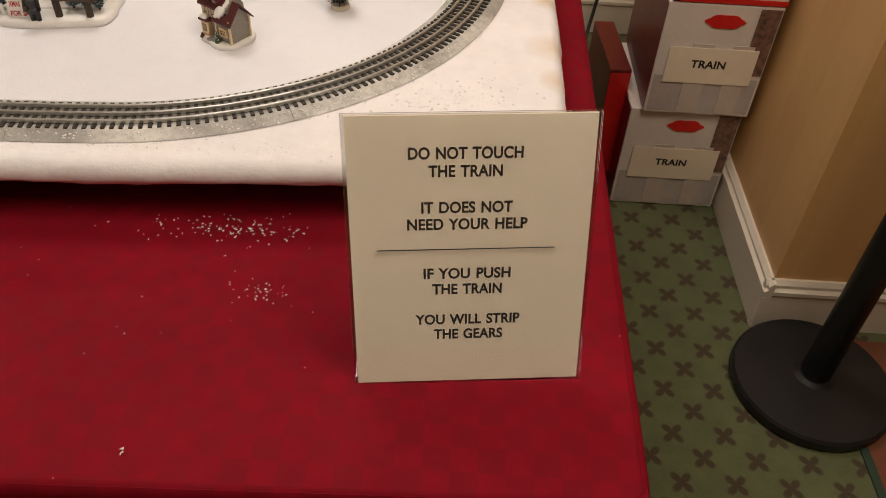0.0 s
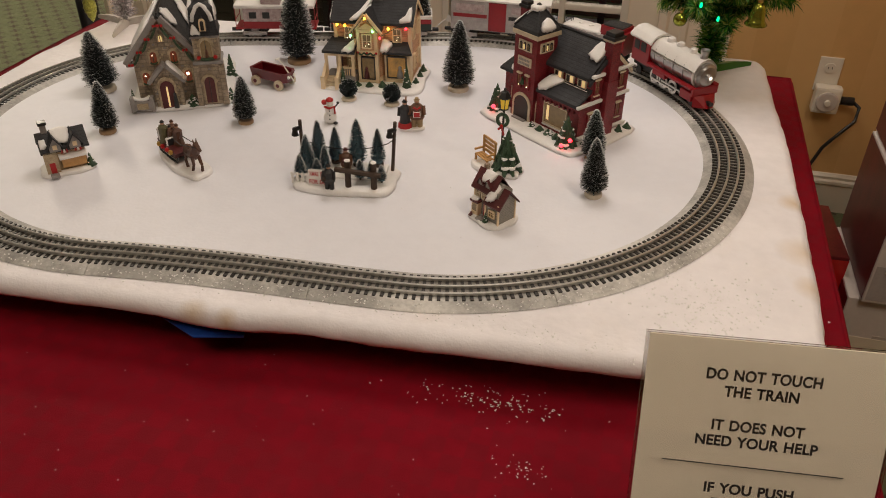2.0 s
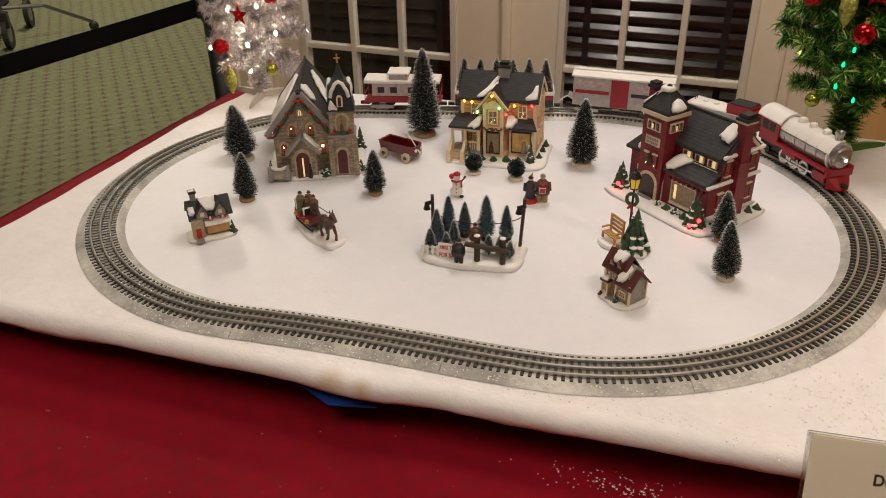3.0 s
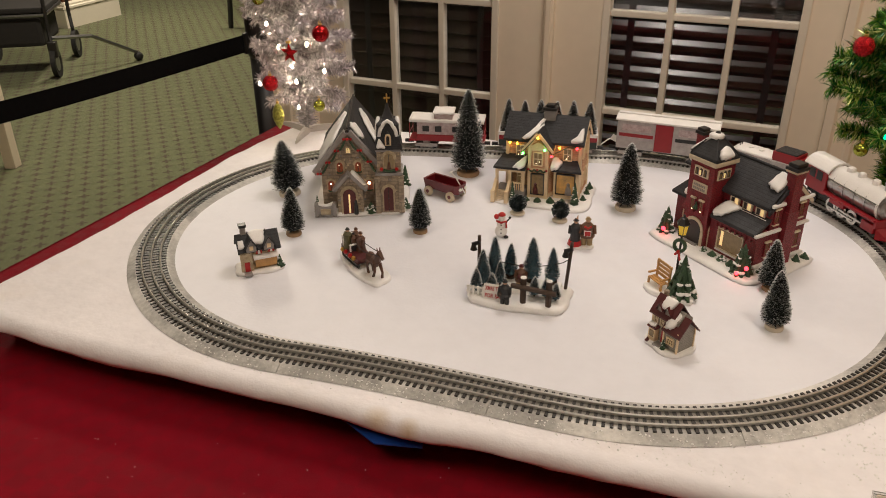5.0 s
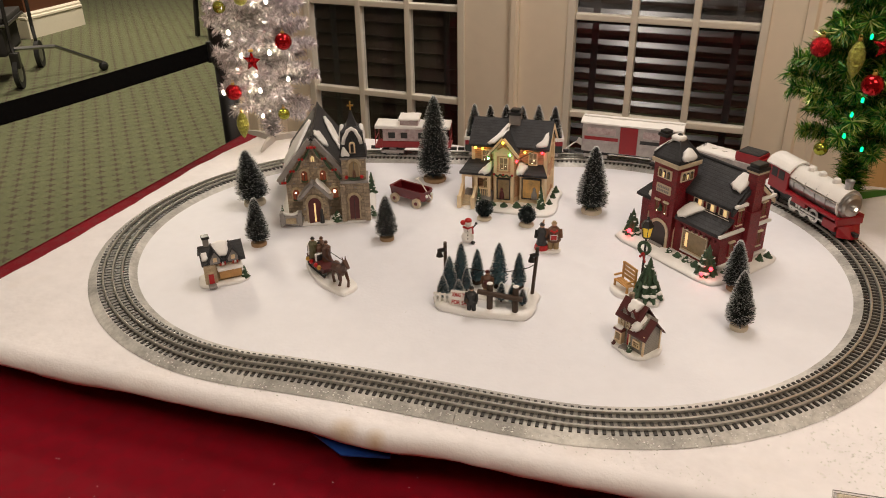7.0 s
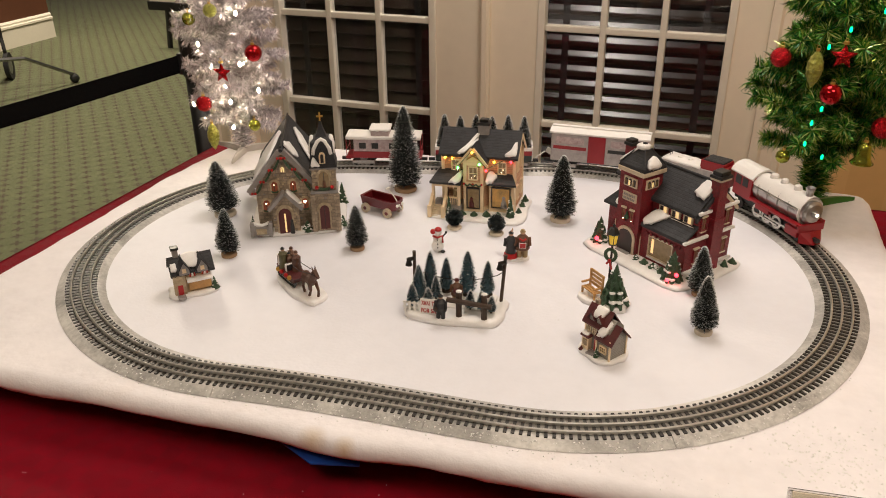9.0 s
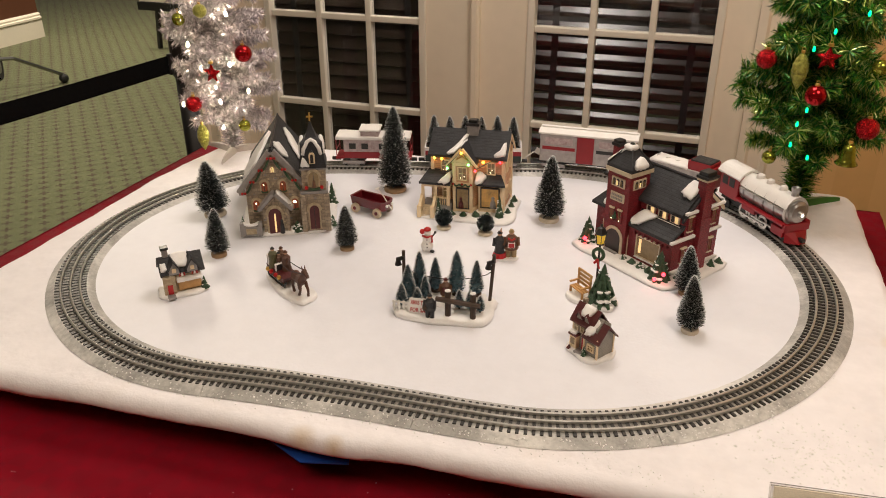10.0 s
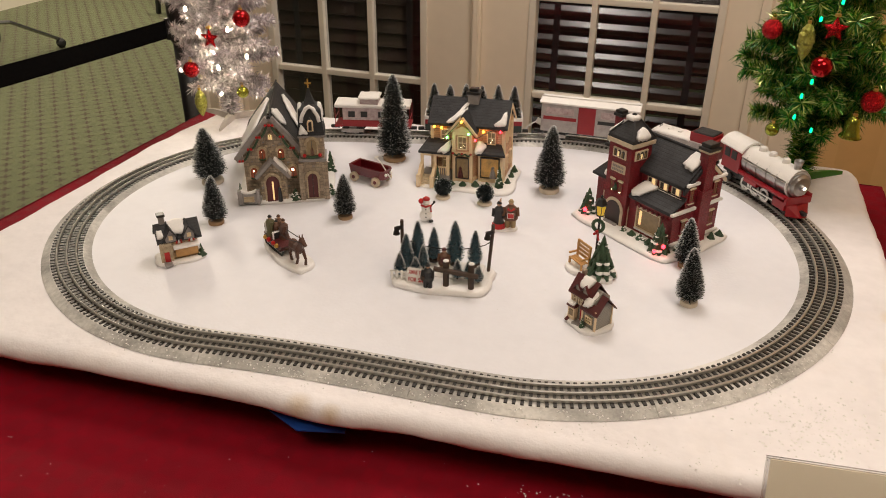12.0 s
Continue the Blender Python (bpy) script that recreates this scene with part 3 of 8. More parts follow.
def words(name, text, size, m, material, parent, label=""):
    """Lettering as a flat mesh, centred, of a given capital height."""
    cu = bpy.data.curves.new("lettering", "FONT")
    cu.body, cu.align_x, cu.size, cu.space_word = text, "CENTER", size / 0.69, 1.25
    cu.space_character, cu.offset = 1.04, size * 0.048
    tmp = bpy.data.objects.new("lettering", cu)
    me = bpy.data.meshes.new_from_object(tmp)
    bpy.data.objects.remove(tmp)
    me.materials.append(material)
    ob = new(name, me)
    ob.parent, ob.matrix_basis = parent, m
    if label:
        tagged(ob, label)
    return ob


sign = thing("notice", "clear acrylic stand holding a printed notice about the train", "sign", pose(-0.020, 0.384, CLOTH + 0.002) @ pose(0, 0, 0, 0, 0, 4.87))
LEAN = pose(0, 0, 0, 73.1, 0, 0) @ Matrix.Translation((0.11, 0, 0)) @ pose(0, 0, 0, 0, 0, 1.6) @ Matrix.Translation((-0.11, 0, 0))     # the plate leans back
bm = fresh()
box(bm, 0, 0.2285, 0, 0.281, -0.0045, -0.0030, 0.0004, m=LEAN)
box(bm, 0, 0.2285, 0, 0.281, 0.0008, 0.0022, 0.0004, m=LEAN)
part("plate", bm, M_ACRYL, sign).visible_shadow = False
bm = fresh()
box(bm, 0, 0.2285, 0.002, 0.075, -0.001, 0.001, 0.0004)
part("foot", bm, M_ACRYL, sign).visible_shadow = False
bm = fresh()
box(bm, 0.0035, 0.2250, 0.002, 0.2795, -0.0026, 0.0004, m=LEAN)
part("paper", bm, M_PAPER, sign, "white printed sheet")
for text, u, v, w in (("DO NOT TOUCH", 0.0970, 0.2424, 0.1022), ("THE TRAIN", 0.0978, 0.2255, 0.0666), ("IT DOES NOT", 0.0998, 0.1904, 0.0835), ("NEED YOUR HELP", 0.1008, 0.1737, 0.1109),
                      ("IF YOU PUSH", 0.1030, 0.1225, 0.0827), ("THE TRAIN", 0.1040, 0.1056, 0.0666), ("YOU WILL STRIP", 0.1057, 0.0720, 0.1018), ("THE GEARS", 0.1068, 0.0552, 0.0675)):
    o = words("lettering", text, 0.0105, LEAN @ Matrix.Translation((u + 0.0055 + 0.028 * v, v - 0.0030 - (u - 0.11) * 0.028, 0.0006)), M_INK, sign)
    cw = max(p.co.x for p in o.data.vertices) - min(p.co.x for p in o.data.vertices)
    o.matrix_basis = o.matrix_basis @ Matrix.Diagonal((w / cw, 1, 1, 1))
bm = fresh()
box(bm, 0.0275, 0.1935, 0.1505, 0.1515, 0.0023, 0.0026, m=LEAN)
part("rule", bm, M_INK, sign)


# ---- queue posts ----
def queue_post(name, x, y, label, h=0.96):
    ob = thing(name, label, "barrier post", pose(x, y, 0.005), "queue posts")
    bm = fresh()
    lathe(bm, [(0.172, 0), (0.174, 0.006), (0.173, 0.022), (0.168, 0.028), (0.10, 0.034), (0.045, 0.038), (0.036, 0.046)], 48)
    part("base", bm, M_BLACK, ob, smooth=False)
    bm = fresh()
    lathe(bm, [(0.032, 0.04), (0.032, h - 0.13)], 24)
    part("pole", bm, M_BLACK, ob, smooth=True)
    bm = fresh()
    lathe(bm, [(0.033, h - 0.13), (0.038, h - 0.12), (0.038, h - 0.005), (0.034, h + 0.004), (0.0, h + 0.006)], 24)
    part("head", bm, M_BLACKPL, ob)
    return ob


queue_post("queue_post", 0.882, 1.012, "black metal queue post with a heavy round base")
queue_post("queue_post", -1.79, 2.02, "black metal queue post holding one end of a belt", 1.0)
belt = thing("belt", "black woven barrier belt stretched between queue posts", "barrier belt")
bm = fresh()
a, b = Vector((-1.81, 1.985, 0.925)), Vector((-2.22, 0.25, 0.925))
n = 20
rings = []
for i in range(n + 1):
    p = a.lerp(b, i / n) + Vector((0, 0, -0.02 * math.sin(math.pi * i / n)))
    rings.append([p + Vector((dx, 0, dz)) for dx, dz in ((-0.0012, -0.028), (0.0012, -0.028), (0.0012, 0.028), (-0.0012, 0.028))])
loft(bm, rings)
part("webbing", bm, M_BELT, belt)
for p in (a, b):
    bm = fresh()
    box(bm, p.x - 0.007, p.x + 0.007, p.y - 0.012, p.y + 0.012, p.z - 0.034, p.z + 0.034, 0.003)
    part("belt_clip", bm, M_BLACKPL, belt)
queue_post("queue_post", -2.23, 0.21, "black metal queue post holding one end of a belt", 1.0)

# ---- cardboard boxes ----
M_BOXW = mat("white_card", (0.76, 0.70, 0.66), 0.45, var=0.05, scale=8)
M_BOXG = mat("grey_card_print", (0.50, 0.46, 0.45), 0.4, var=0.12, scale=14)
M_BOXR = mat("red_card_print", (0.62, 0.015, 0.012), 0.4, var=0.1)
M_BOXDR = mat("dark_red_card", (0.13, 0.012, 0.014), 0.35, var=0.3, scale=18)
M_BOXPIC = mat("printed_picture", (0.30, 0.16, 0.11), 0.4, scale=70, colour2=(0.03, 0.025, 0.03))
M_TAPE = mat("brown_packing_tape", (0.60, 0.53, 0.48), 0.2, var=0.05)


M_BOXPINK = mat("pale_pink_print", (0.66, 0.50, 0.44), 0.4, scale=22, colour2=(0.78, 0.70, 0.62))


def carton(label, x0, x1, y0, y1, z0, z1, text=True, side=None, red_edge=False):
    w, h, d = x1 - x0, z1 - z0, y1 - y0
    ob = thing("carton", label, "box", pose(x0, y0, z0), "stacked train cartons")
    bm = fresh()
    box(bm, 0, w, 0, d, 0, h, 0.003)
    part("carton_body", bm, M_BOXW, ob)
    bm = fresh()
    box(bm, 0.006, w - 0.006, -0.0012, -0.0004, 0.008, h * 0.36)
    part("lower_print", bm, M_BOXG if text else M_BOXPINK, ob)
    bm = fresh()
    box(bm, -0.0012, -0.0004, 0.004, d - 0.004, 0.006, h - 0.006)
    part("side_print", bm, side or M_BOXDR, ob)
    bm = fresh()
    box(bm, w * 0.80, w - 0.004, -0.0024, -0.0014, h * 0.40, h - 0.006)
    part("picture", bm, M_BOXPIC, ob, "printed picture of a snowy scene")
    # red badge with scalloped ends
    bm = fresh()
    pts = []
    for i in range(48):
        t = 2 * math.pi * i / 48
        k = 1 + 0.07 * math.cos(6 * t)
        pts.append(Vector((w * 0.52 + 0.044 * k * math.cos(t), -0.0030, h * 0.86 + 0.017 * k * math.sin(t))))
    loft(bm, [[p + Vector((0, 0.0014, 0)) for p in pts], pts])
    part("badge", bm, M_BOXR, ob, "red scalloped badge")
    for k in (0.30, 0.66) if text else ():
        bm = fresh()
        box(bm, w * k, w * k + 0.05, -0.0034, -0.0016, h * 0.02, h * 0.66)
        part("tape", bm, M_TAPE, ob)
    if text:
        bm = fresh()
        box(bm, w * 0.10, w * 0.90, -0.0052, -0.0038, h * 0.31, h * 0.63)
        part("paper_label", bm, M_PAPER, ob, "white sheet taped on")
        words("lettering", "TRAIN", 0.019, Matrix.Translation((w * 0.48, -0.0058, h * 0.455)) @ pose(0, 0, 0, 90, 0, 0), M_INK, ob)
    if red_edge:
        bm = fresh()
        box(bm, w * 0.16, w * 0.40, -0.0034, -0.0014, h * 0.34, h * 0.62)
        part("dark_picture", bm, mat("dark_blue_print", (0.05, 0.05, 0.09), 0.4, var=0.5, scale=60), ob, "dark blue printed picture")
        bm = fresh()
        box(bm, w * 0.08, w * 0.30, -0.0034, -0.0014, h * 0.06, h * 0.24)
        part("grey_picture", bm, M_BOXPIC, ob)
        bm = fresh()
        box(bm, 0.0, w, -0.0022, -0.001, 0.0, 0.012)
        box(bm, 0.0, 0.016, -0.0022, -0.001, 0, h)
        part("red_edge", bm, M_BOXR, ob)
    return ob


carton("white train carton with a red badge and taped paper label", 0.505, 0.785, 1.615, 1.95, 0.002, 0.305)
carton("white train carton stacked on another, with taped label", 0.530, 0.790, 1.60, 1.95, 0.308, 0.600)
carton("white and red train carton on top of the stack", 0.535, 0.792, 1.60, 1.95, 0.603, 0.90, text=False, red_edge=True)
redbox = thing("flat_box", "flat red box standing on edge beside the cartons", "box", pose(0.452, 1.70, 0.0, 0, 0, 4))
bm = fresh()
box(bm, 0, 0.055, 0, 0.26, 0.0, 0.36, 0.003)
part("box_body", bm, M_BOXDR, redbox)
bm = fresh()
box(bm, 0.001, 0.054, -0.0022, -0.001, 0.04, 0.352)
part("red_print", bm, M_BOXR, redbox)

# ---- hall ----
M_ALU = mat("grey_aluminium", (0.35, 0.35, 0.36), 0.35, metal=1.0)
M_RUBBER = mat("black_rubber", (0.012, 0.012, 0.012), 0.7)
M_GREYUP = mat("black_upholstery", (0.018, 0.016, 0.015), 0.8)
walker = thing("walker", "folding walker with a black seat, bag and black wheels", "walker", pose(-5.05, 3.86, 0, 0, 0, 35))
for x, y, r in ((0.12, -0.05, 0.10), (-0.42, -0.12, 0.10), (0.14, 0.55, 0.10), (-0.44, 0.55, 0.10)):
    bm = fresh()
    m = pose(x, y, r, 0, 90, 0)
    lathe(bm, [(r - 0.03, -0.012), (r, -0.016), (r, 0.016), (r - 0.03, 0.012)], 24, m=m)
    w = part("wheel", bm, M_RUBBER, walker)
    bm = fresh()
    lathe(bm, [(0.012, -0.02), (r - 0.032, -0.01), (r - 0.032, 0.01), (0.012, 0.02)], 16, m=m)
    part("rim", bm, M_ALU, w)
    bm = fresh()
    tube(bm, [(x, y, r), (x * 0.97, y, 0.22), (x * 0.9, y + 0.03, 0.30), (x * 0.85, y + 0.1, 0.85)], 0.013)
    part("frame_tube", bm, M_BLACKPL, walker)
bm = fresh()
tube(bm, [(-0.36, 0.0, 0.42), (0.10, 0.0, 0.42), (0.10, 0.5, 0.42), (-0.36, 0.5, 0.42), (-0.36, 0.0, 0.42)], 0.012)
part("seat_frame", bm, M_ALU, walker)
bm = fresh()
tube(bm, [(0.12, -0.03, 0.27), (0.35, 0.12, 0.24), (0.62, 0.30, 0.06)], 0.014)
part("stay", bm, M_ALU, walker)
bm = fresh()
ball(bm, 0.62, 0.30, 0.035, 0.035)
part("foot", bm, M_RUBBER, walker)
bm = fresh()
box(bm, -0.36, 0.10, 0.02, 0.48, 0.43, 0.47, 0.012)
part("seat", bm, M_GREYUP, walker)

bm = fresh()
box(bm, -0.40, 0.06, 0.02, 0.48, 0.20, 0.41, 0.03)
part("bag", bm, M_GREYUP, walker, "black fabric bag under the seat")
for x, y in ((0.12, -0.05), (-0.42, -0.12)):
    bm = fresh()
    box(bm, x - 0.03, x + 0.03, y - 0.035, y + 0.035, 0.14, 0.25, 0.012)
    part("wheel_fork", bm, M_BLACKPL, walker)

easel = thing("easel", "black wooden easel holding a white framed notice", "easel", pose(-4.76, 5.66, 0))
for a, b in (((0, 0, 0), (0.10, 0.06, 1.5)), ((0.42, -0.12, 0), (0.32, -0.02, 1.5)), ((0.32, 0.55, 0), (0.22, 0.08, 1.5))):
    bm = fresh()
    rod(bm, a, b, 0.022, 4)
    part("leg", bm, M_BLACK, easel)
bm = fresh()
box(bm, -0.12, 0.54, -0.06, -0.03, 0.33, 0.40, 0.004)
part("ledge", bm, M_BLACK, easel)
bm = fresh()
box(bm, -0.10, 0.52, -0.05, -0.035, 0.40, 1.2, 0.004)
part("notice_board", bm, M_WHITE, easel, "white notice board")

console = thing("console_table", "cream painted console table with square legs", "table", pose(-3.78, 2.50, 0, 0, 0, 20))
for x, y in ((0, 0), (-0.9, 0), (0, -0.4), (-0.9, -0.4)):
    bm = fresh()
    box(bm, x - 0.03, x + 0.03, y - 0.03, y + 0.03, 0, 0.70, 0.004)
    part("leg", bm, M_CREAM, console)
bm = fresh()
box(bm, -0.95, 0.05, -0.45, 0.05, 0.70, 0.76, 0.006)
part("tabletop", bm, M_CREAM, console)

# wall socket with a plug-in timer and its black cord
sock = thing("wall_socket", "ivory wall socket plate with two outlets", "socket", pose(0.530, WY, 0.500))
bm = fresh()
box(bm, -0.036, 0.036, -0.006, 0.0, -0.058, 0.058, 0.003)
part("plate", bm, M_WHITE, sock)
bm = fresh()
lathe(bm, [(0.017, 0.0), (0.0165, 0.003), (0.0, 0.003)], 20, m=pose(0, -0.006, 0.022, 90, 0, 0))
face = part("outlet", bm, M_WHITE, sock)
for x in (-0.006, 0.006):
    bm = fresh()
    box(bm, x - 0.001, x + 0.001, -0.0096, -0.0088, 0.019, 0.027)
    part("slot", bm, M_BLACKPL, face)
timer = thing("plug_timer", "white plug-in timer with a clear dial, plugged into the socket", "timer", pose(0.540, WY - 0.0065, 0.425))
bm = fresh()
box(bm, -0.042, 0.042, -0.045, 0.0, -0.045, 0.045, 0.010)
part("case", bm, M_WHITE, timer)
bm = fresh()
lathe(bm, [(0.034, 0.0), (0.034, 0.006), (0.030, 0.008), (0.0, 0.008)], 28, m=pose(0, -0.045, -0.002, 90, 0, 0))
dial = part("dial", bm, M_TAPE, timer, "grey clear-fronted dial")
bm = fresh()
lathe(bm, [(0.010, 0.0), (0.009, 0.010), (0.0, 0.010)], 16, m=pose(0, -0.053, -0.002, 90, 0, 0))
part("knob", bm, M_WHITE, dial)
cable = thing("power_cord", "black power cord running from the timer down to the floor", "cord")
bm = fresh()
rod(bm, (0.585, WY - 0.03, 0.425), (0.625, WY - 0.03, 0.425), 0.014, 10)
part("plug", bm, M_BLACKPL, cable)
bm = fresh()
tube(bm, [(0.622, WY - 0.03, 0.425), (0.645, WY - 0.04, 0.41), (0.640, WY - 0.06, 0.37), (0.60, WY - 0.08, 0.33), (0.56, WY - 0.09, 0.28), (0.530, WY - 0.10, 0.20), (0.505, WY - 0.15, 0.08), (0.48, WY - 0.25, 0.008), (0.44, WY - 0.55, 0.008)], 0.006, 8)
part("wire", bm, M_BLACKPL, cable, smooth=True)

# ceiling fittings that carry the lamps
for x, y in ((-0.45, 1.72), (0.62, 0.35), (-1.3, -0.45), (-0.80, 3.62), (-3.4, 3.2), (-5.2, 5.6)):
    lamp = thing("downlight", "round recessed ceiling downlight", "ceiling light", pose(x, y, 2.685), "downlights")
    bm = fresh()
    lathe(bm, [(0.11, 0.015), (0.11, 0.0), (0.085, -0.004), (0.08, 0.010)], 24)
    part("ring", bm, M_WHITE, lamp)


# ---- village: materials ----
M_SNOWP = mat("glazed_snow", (0.84, 0.82, 0.80), 0.4, var=0.05, scale=60, bump=0.25, bscale=300)
M_STONE = mat("painted_stone", (0.50, 0.40, 0.29), 0.6, scale=90, colour2=(0.26, 0.195, 0.14), bump=0.6, bscale=200)
M_STONEL = mat("painted_pale_stone", (0.55, 0.45, 0.30), 0.6, scale=120, colour2=(0.32, 0.24, 0.15), bump=0.6, bscale=260)
M_GREYST = mat("grey_coping", (0.27, 0.25, 0.24), 0.5, var=0.15, scale=80, bump=0.2)
M_SLATE = mat("slate_roof_paint", (0.026, 0.026, 0.030), 0.6, var=0.35, scale=60, bump=0.12, bscale=240)
M_YELLOW = mat("cream_yellow_paint", (0.78, 0.61, 0.39), 0.45, var=0.08, scale=80)
M_PEACH = mat("peach_clapboard", (0.66, 0.39, 0.23), 0.5, var=0.1, scale=90)
M_BRICK = mat("red_brick_paint", (0.245, 0.014, 0.022), 0.45, var=0.25, scale=160, bump=0.4, bscale=380)
M_TRIMW = mat("ivory_trim", (0.60, 0.50, 0.36), 0.45, var=0.12, scale=150)
M_DARK = mat("dark_opening", (0.02, 0.013, 0.010), 0.4)
M_LIT = mat("lit_window", (0.9, 0.6, 0.25), 0.5, emit=0.75, emitc=(1.0, 0.68, 0.32))
M_LITWARM = mat("amber_window", (0.45, 0.22, 0.05), 0.4, emit=0.13, emitc=(1.0, 0.55, 0.15), colour2=(0.08, 0.05, 0.03), scale=70)
M_LITRED = mat("lit_stained_glass", (0.25, 0.05, 0.02), 0.4, emit=0.07, emitc=(1.0, 0.22, 0.05), colour2=(0.04, 0.012, 0.01), scale=200)
M_LITDIM = mat("dim_window", (0.10, 0.065, 0.035), 0.25, emit=0.10, emitc=(1.0, 0.6, 0.25), colour2=(0.02, 0.014, 0.010), scale=160)
M_HEDGE = mat("painted_greenery", (0.035, 0.075, 0.035), 0.5, var=0.4, scale=180, bump=0.8, bscale=350)
M_REDP = mat("red_paint", (0.42, 0.012, 0.012), 0.35, var=0.1)
M_GOLD = mat("gold_paint", (0.65, 0.40, 0.10), 0.3, metal=0.7)
M_GREYH = mat("grey_clapboard", (0.30, 0.275, 0.235), 0.55, var=0.12, scale=120)
M_MAROON = mat("maroon_roof_paint", (0.085, 0.014, 0.014), 0.45, var=0.2, scale=120, bump=0.2)
M_WOODY = mat("varnished_pine", (0.52, 0.28, 0.09), 0.45, var=0.15, scale=120)
M_BARK = mat("brown_wood_paint", (0.055, 0.032, 0.02), 0.6, var=0.25, scale=150, bump=0.4)
M_TAN = mat("tan_plaster", (0.34, 0.24, 0.12), 0.55, var=0.15, scale=120)
M_FLESH = mat("painted_face", (0.50, 0.30, 0.20), 0.5)
M_COATB = mat("dark_coat", (0.02, 0.02, 0.022), 0.5)
M_COATBR = mat("brown_coat", (0.12, 0.055, 0.03), 0.5, var=0.2, scale=150)
M_COATG = mat("olive_coat", (0.10, 0.09, 0.04), 0.5)
M_HORSE = mat("brown_horse", (0.085, 0.035, 0.02), 0.45, var=0.2, scale=120)
M_WHITEP = mat("white_gloss", (0.80, 0.78, 0.74), 0.3, var=0.04)
coursed(M_SLATE, 0.011, 0.0044, 0.35)
coursed(M_BRICK, 0.0085, 0.0036, 0.42, 1.0)
coursed(M_STONE, 0.013, 0.0075, 0.6, 0.8, 0.7)
coursed(M_PEACH, 0.6, 0.0042, 0.55, 0.7, 1.0)
coursed(M_GREYH, 0.6, 0.0036, 0.6, 0.7, 1.0)
LAMPC = {"red": (1.0, 0.02, 0.03), "green": (0.1, 1.0, 0.15), "amber": (1.0, 0.45, 0.03), "white": (1.0, 0.85, 0.6), "teal": (0.0, 1.0, 0.30)}
M_GLINT = mat("window_glint", (1.0, 0.85, 0.6), 0.3, emit=6.0, emitc=(1.0, 0.80, 0.52))
M_BULB = {k: mat("bulb_" + k, c, 0.3, emit=2.5 if k == "teal" else 12.0, emitc=c) for k, c in LAMPC.items()}


def arch(bm, x, y, z0, w, h, depth, mi=0, m=None, n=10, point=1.15):
    """A pointed or round arch plate that faces -y."""
    pts = [(-w / 2, 0), (w / 2, 0), (w / 2, h - w / 2)]
    for i in range(1, n):
        a = math.pi * i / n
        pts.append((w / 2 * math.cos(a), h - w / 2 + w / 2 * math.sin(a) * point))
    pts.append((-w / 2, h - w / 2))
    r0 = [Vector((x + u, y, z0 + v)) for u, v in pts]
    r1 = [Vector((x + u, y + depth, z0 + v)) for u, v in pts]
    if m is not None:
        r0, r1 = [m @ p for p in r0], [m @ p for p in r1]
    loft(bm, [r0, r1], mi=mi)
    return bm


def arch_window(parent, x, y, z0, w, h, glass, frame, name="window", m=None):
    bm = fresh()
    arch(bm, x, y - 0.0022, z0 - 0.002, w + 0.006, h + 0.005, 0.004, m=m)
    win = part(name, bm, frame, parent)
    bm = fresh()
    arch(bm, x, y - 0.0034, z0, w, h, 0.002, m=m)
    part("pane", bm, glass, win)
    bm = fresh()
    box(bm, x - 0.0006, x + 0.0006, y - 0.0046, y - 0.0034, z0, z0 + h, m=m)
    part("glazing_bar", bm, M_DARK, win)
    return win


def sash(parent, x, y, z0, w, h, glass, frame, m=None, bars=1, name="window", rows=1):
    bm = fresh()
    t = 0.0022
    for a in ((x - w / 2 - t, x - w / 2, z0 - t, z0 + h + t), (x + w / 2, x + w / 2 + t, z0 - t, z0 + h + t), (x - w / 2, x + w / 2, z0 - t, z0), (x - w / 2, x + w / 2, z0 + h, z0 + h + t * 1.4)):
        box(bm, a[0], a[1], y - 0.0026, y + 0.002, a[2], a[3], m=m)
    win = part(name, bm, frame, parent)
    bm = fresh()
    box(bm, x - w / 2, x + w / 2, y - 0.0008, y + 0.001, z0, z0 + h, m=m)
    part("pane", bm, glass, win)
    bm = fresh()
    for i in range(bars):
        u = x - w / 2 + w * (i + 1) / (bars + 1)
        box(bm, u - 0.0005, u + 0.0005, y - 0.0020, y - 0.0009, z0, z0 + h, m=m)
    for i in range(rows):
        u = z0 + h * (i + 1) / (rows + 1)
        box(bm, x - w / 2, x + w / 2, y - 0.0021, y - 0.0010, u - 0.0005, u + 0.0005, m=m)
    part("glazing_bar", bm, M_DARK if glass is M_LIT else frame, win)
    return win


def snow_patch(parent, pts, t=0.004, seed=0):
    """A lump of glazed snow lying on a slope, given by its corner points."""
    r = random.Random(seed)
    P = [Vector(p) for p in pts]
    nrm = (P[1] - P[0]).cross(P[2] - P[0]).normalized()
    if nrm.z < 0:
        nrm = -nrm
    edge = []
    for i, p in enumerate(P):
        q = P[(i + 1) % len(P)]
        for k in range(5):
            edge.append(p.lerp(q, k / 5))
    for _ in range(2):
        edge = [(edge[i - 1] + edge[i] * 2 + edge[(i + 1) % len(edge)]) / 4 for i in range(len(edge))]
    c = sum(edge, Vector()) / len(edge)
    edge = [p + (p - c) * r.uniform(-0.10, 0.14) for p in edge]
    bm = fresh()
    loft(bm, [[p - nrm * 0.001 for p in edge], [p + nrm * t * 0.6 for p in edge], [c + (p - c) * 0.8 + nrm * t for p in edge], [c + (p - c) * 0.4 + nrm * t * 1.15 for p in edge]])
    return part("snow_patch", bm, M_SNOWP, parent, smooth=True)


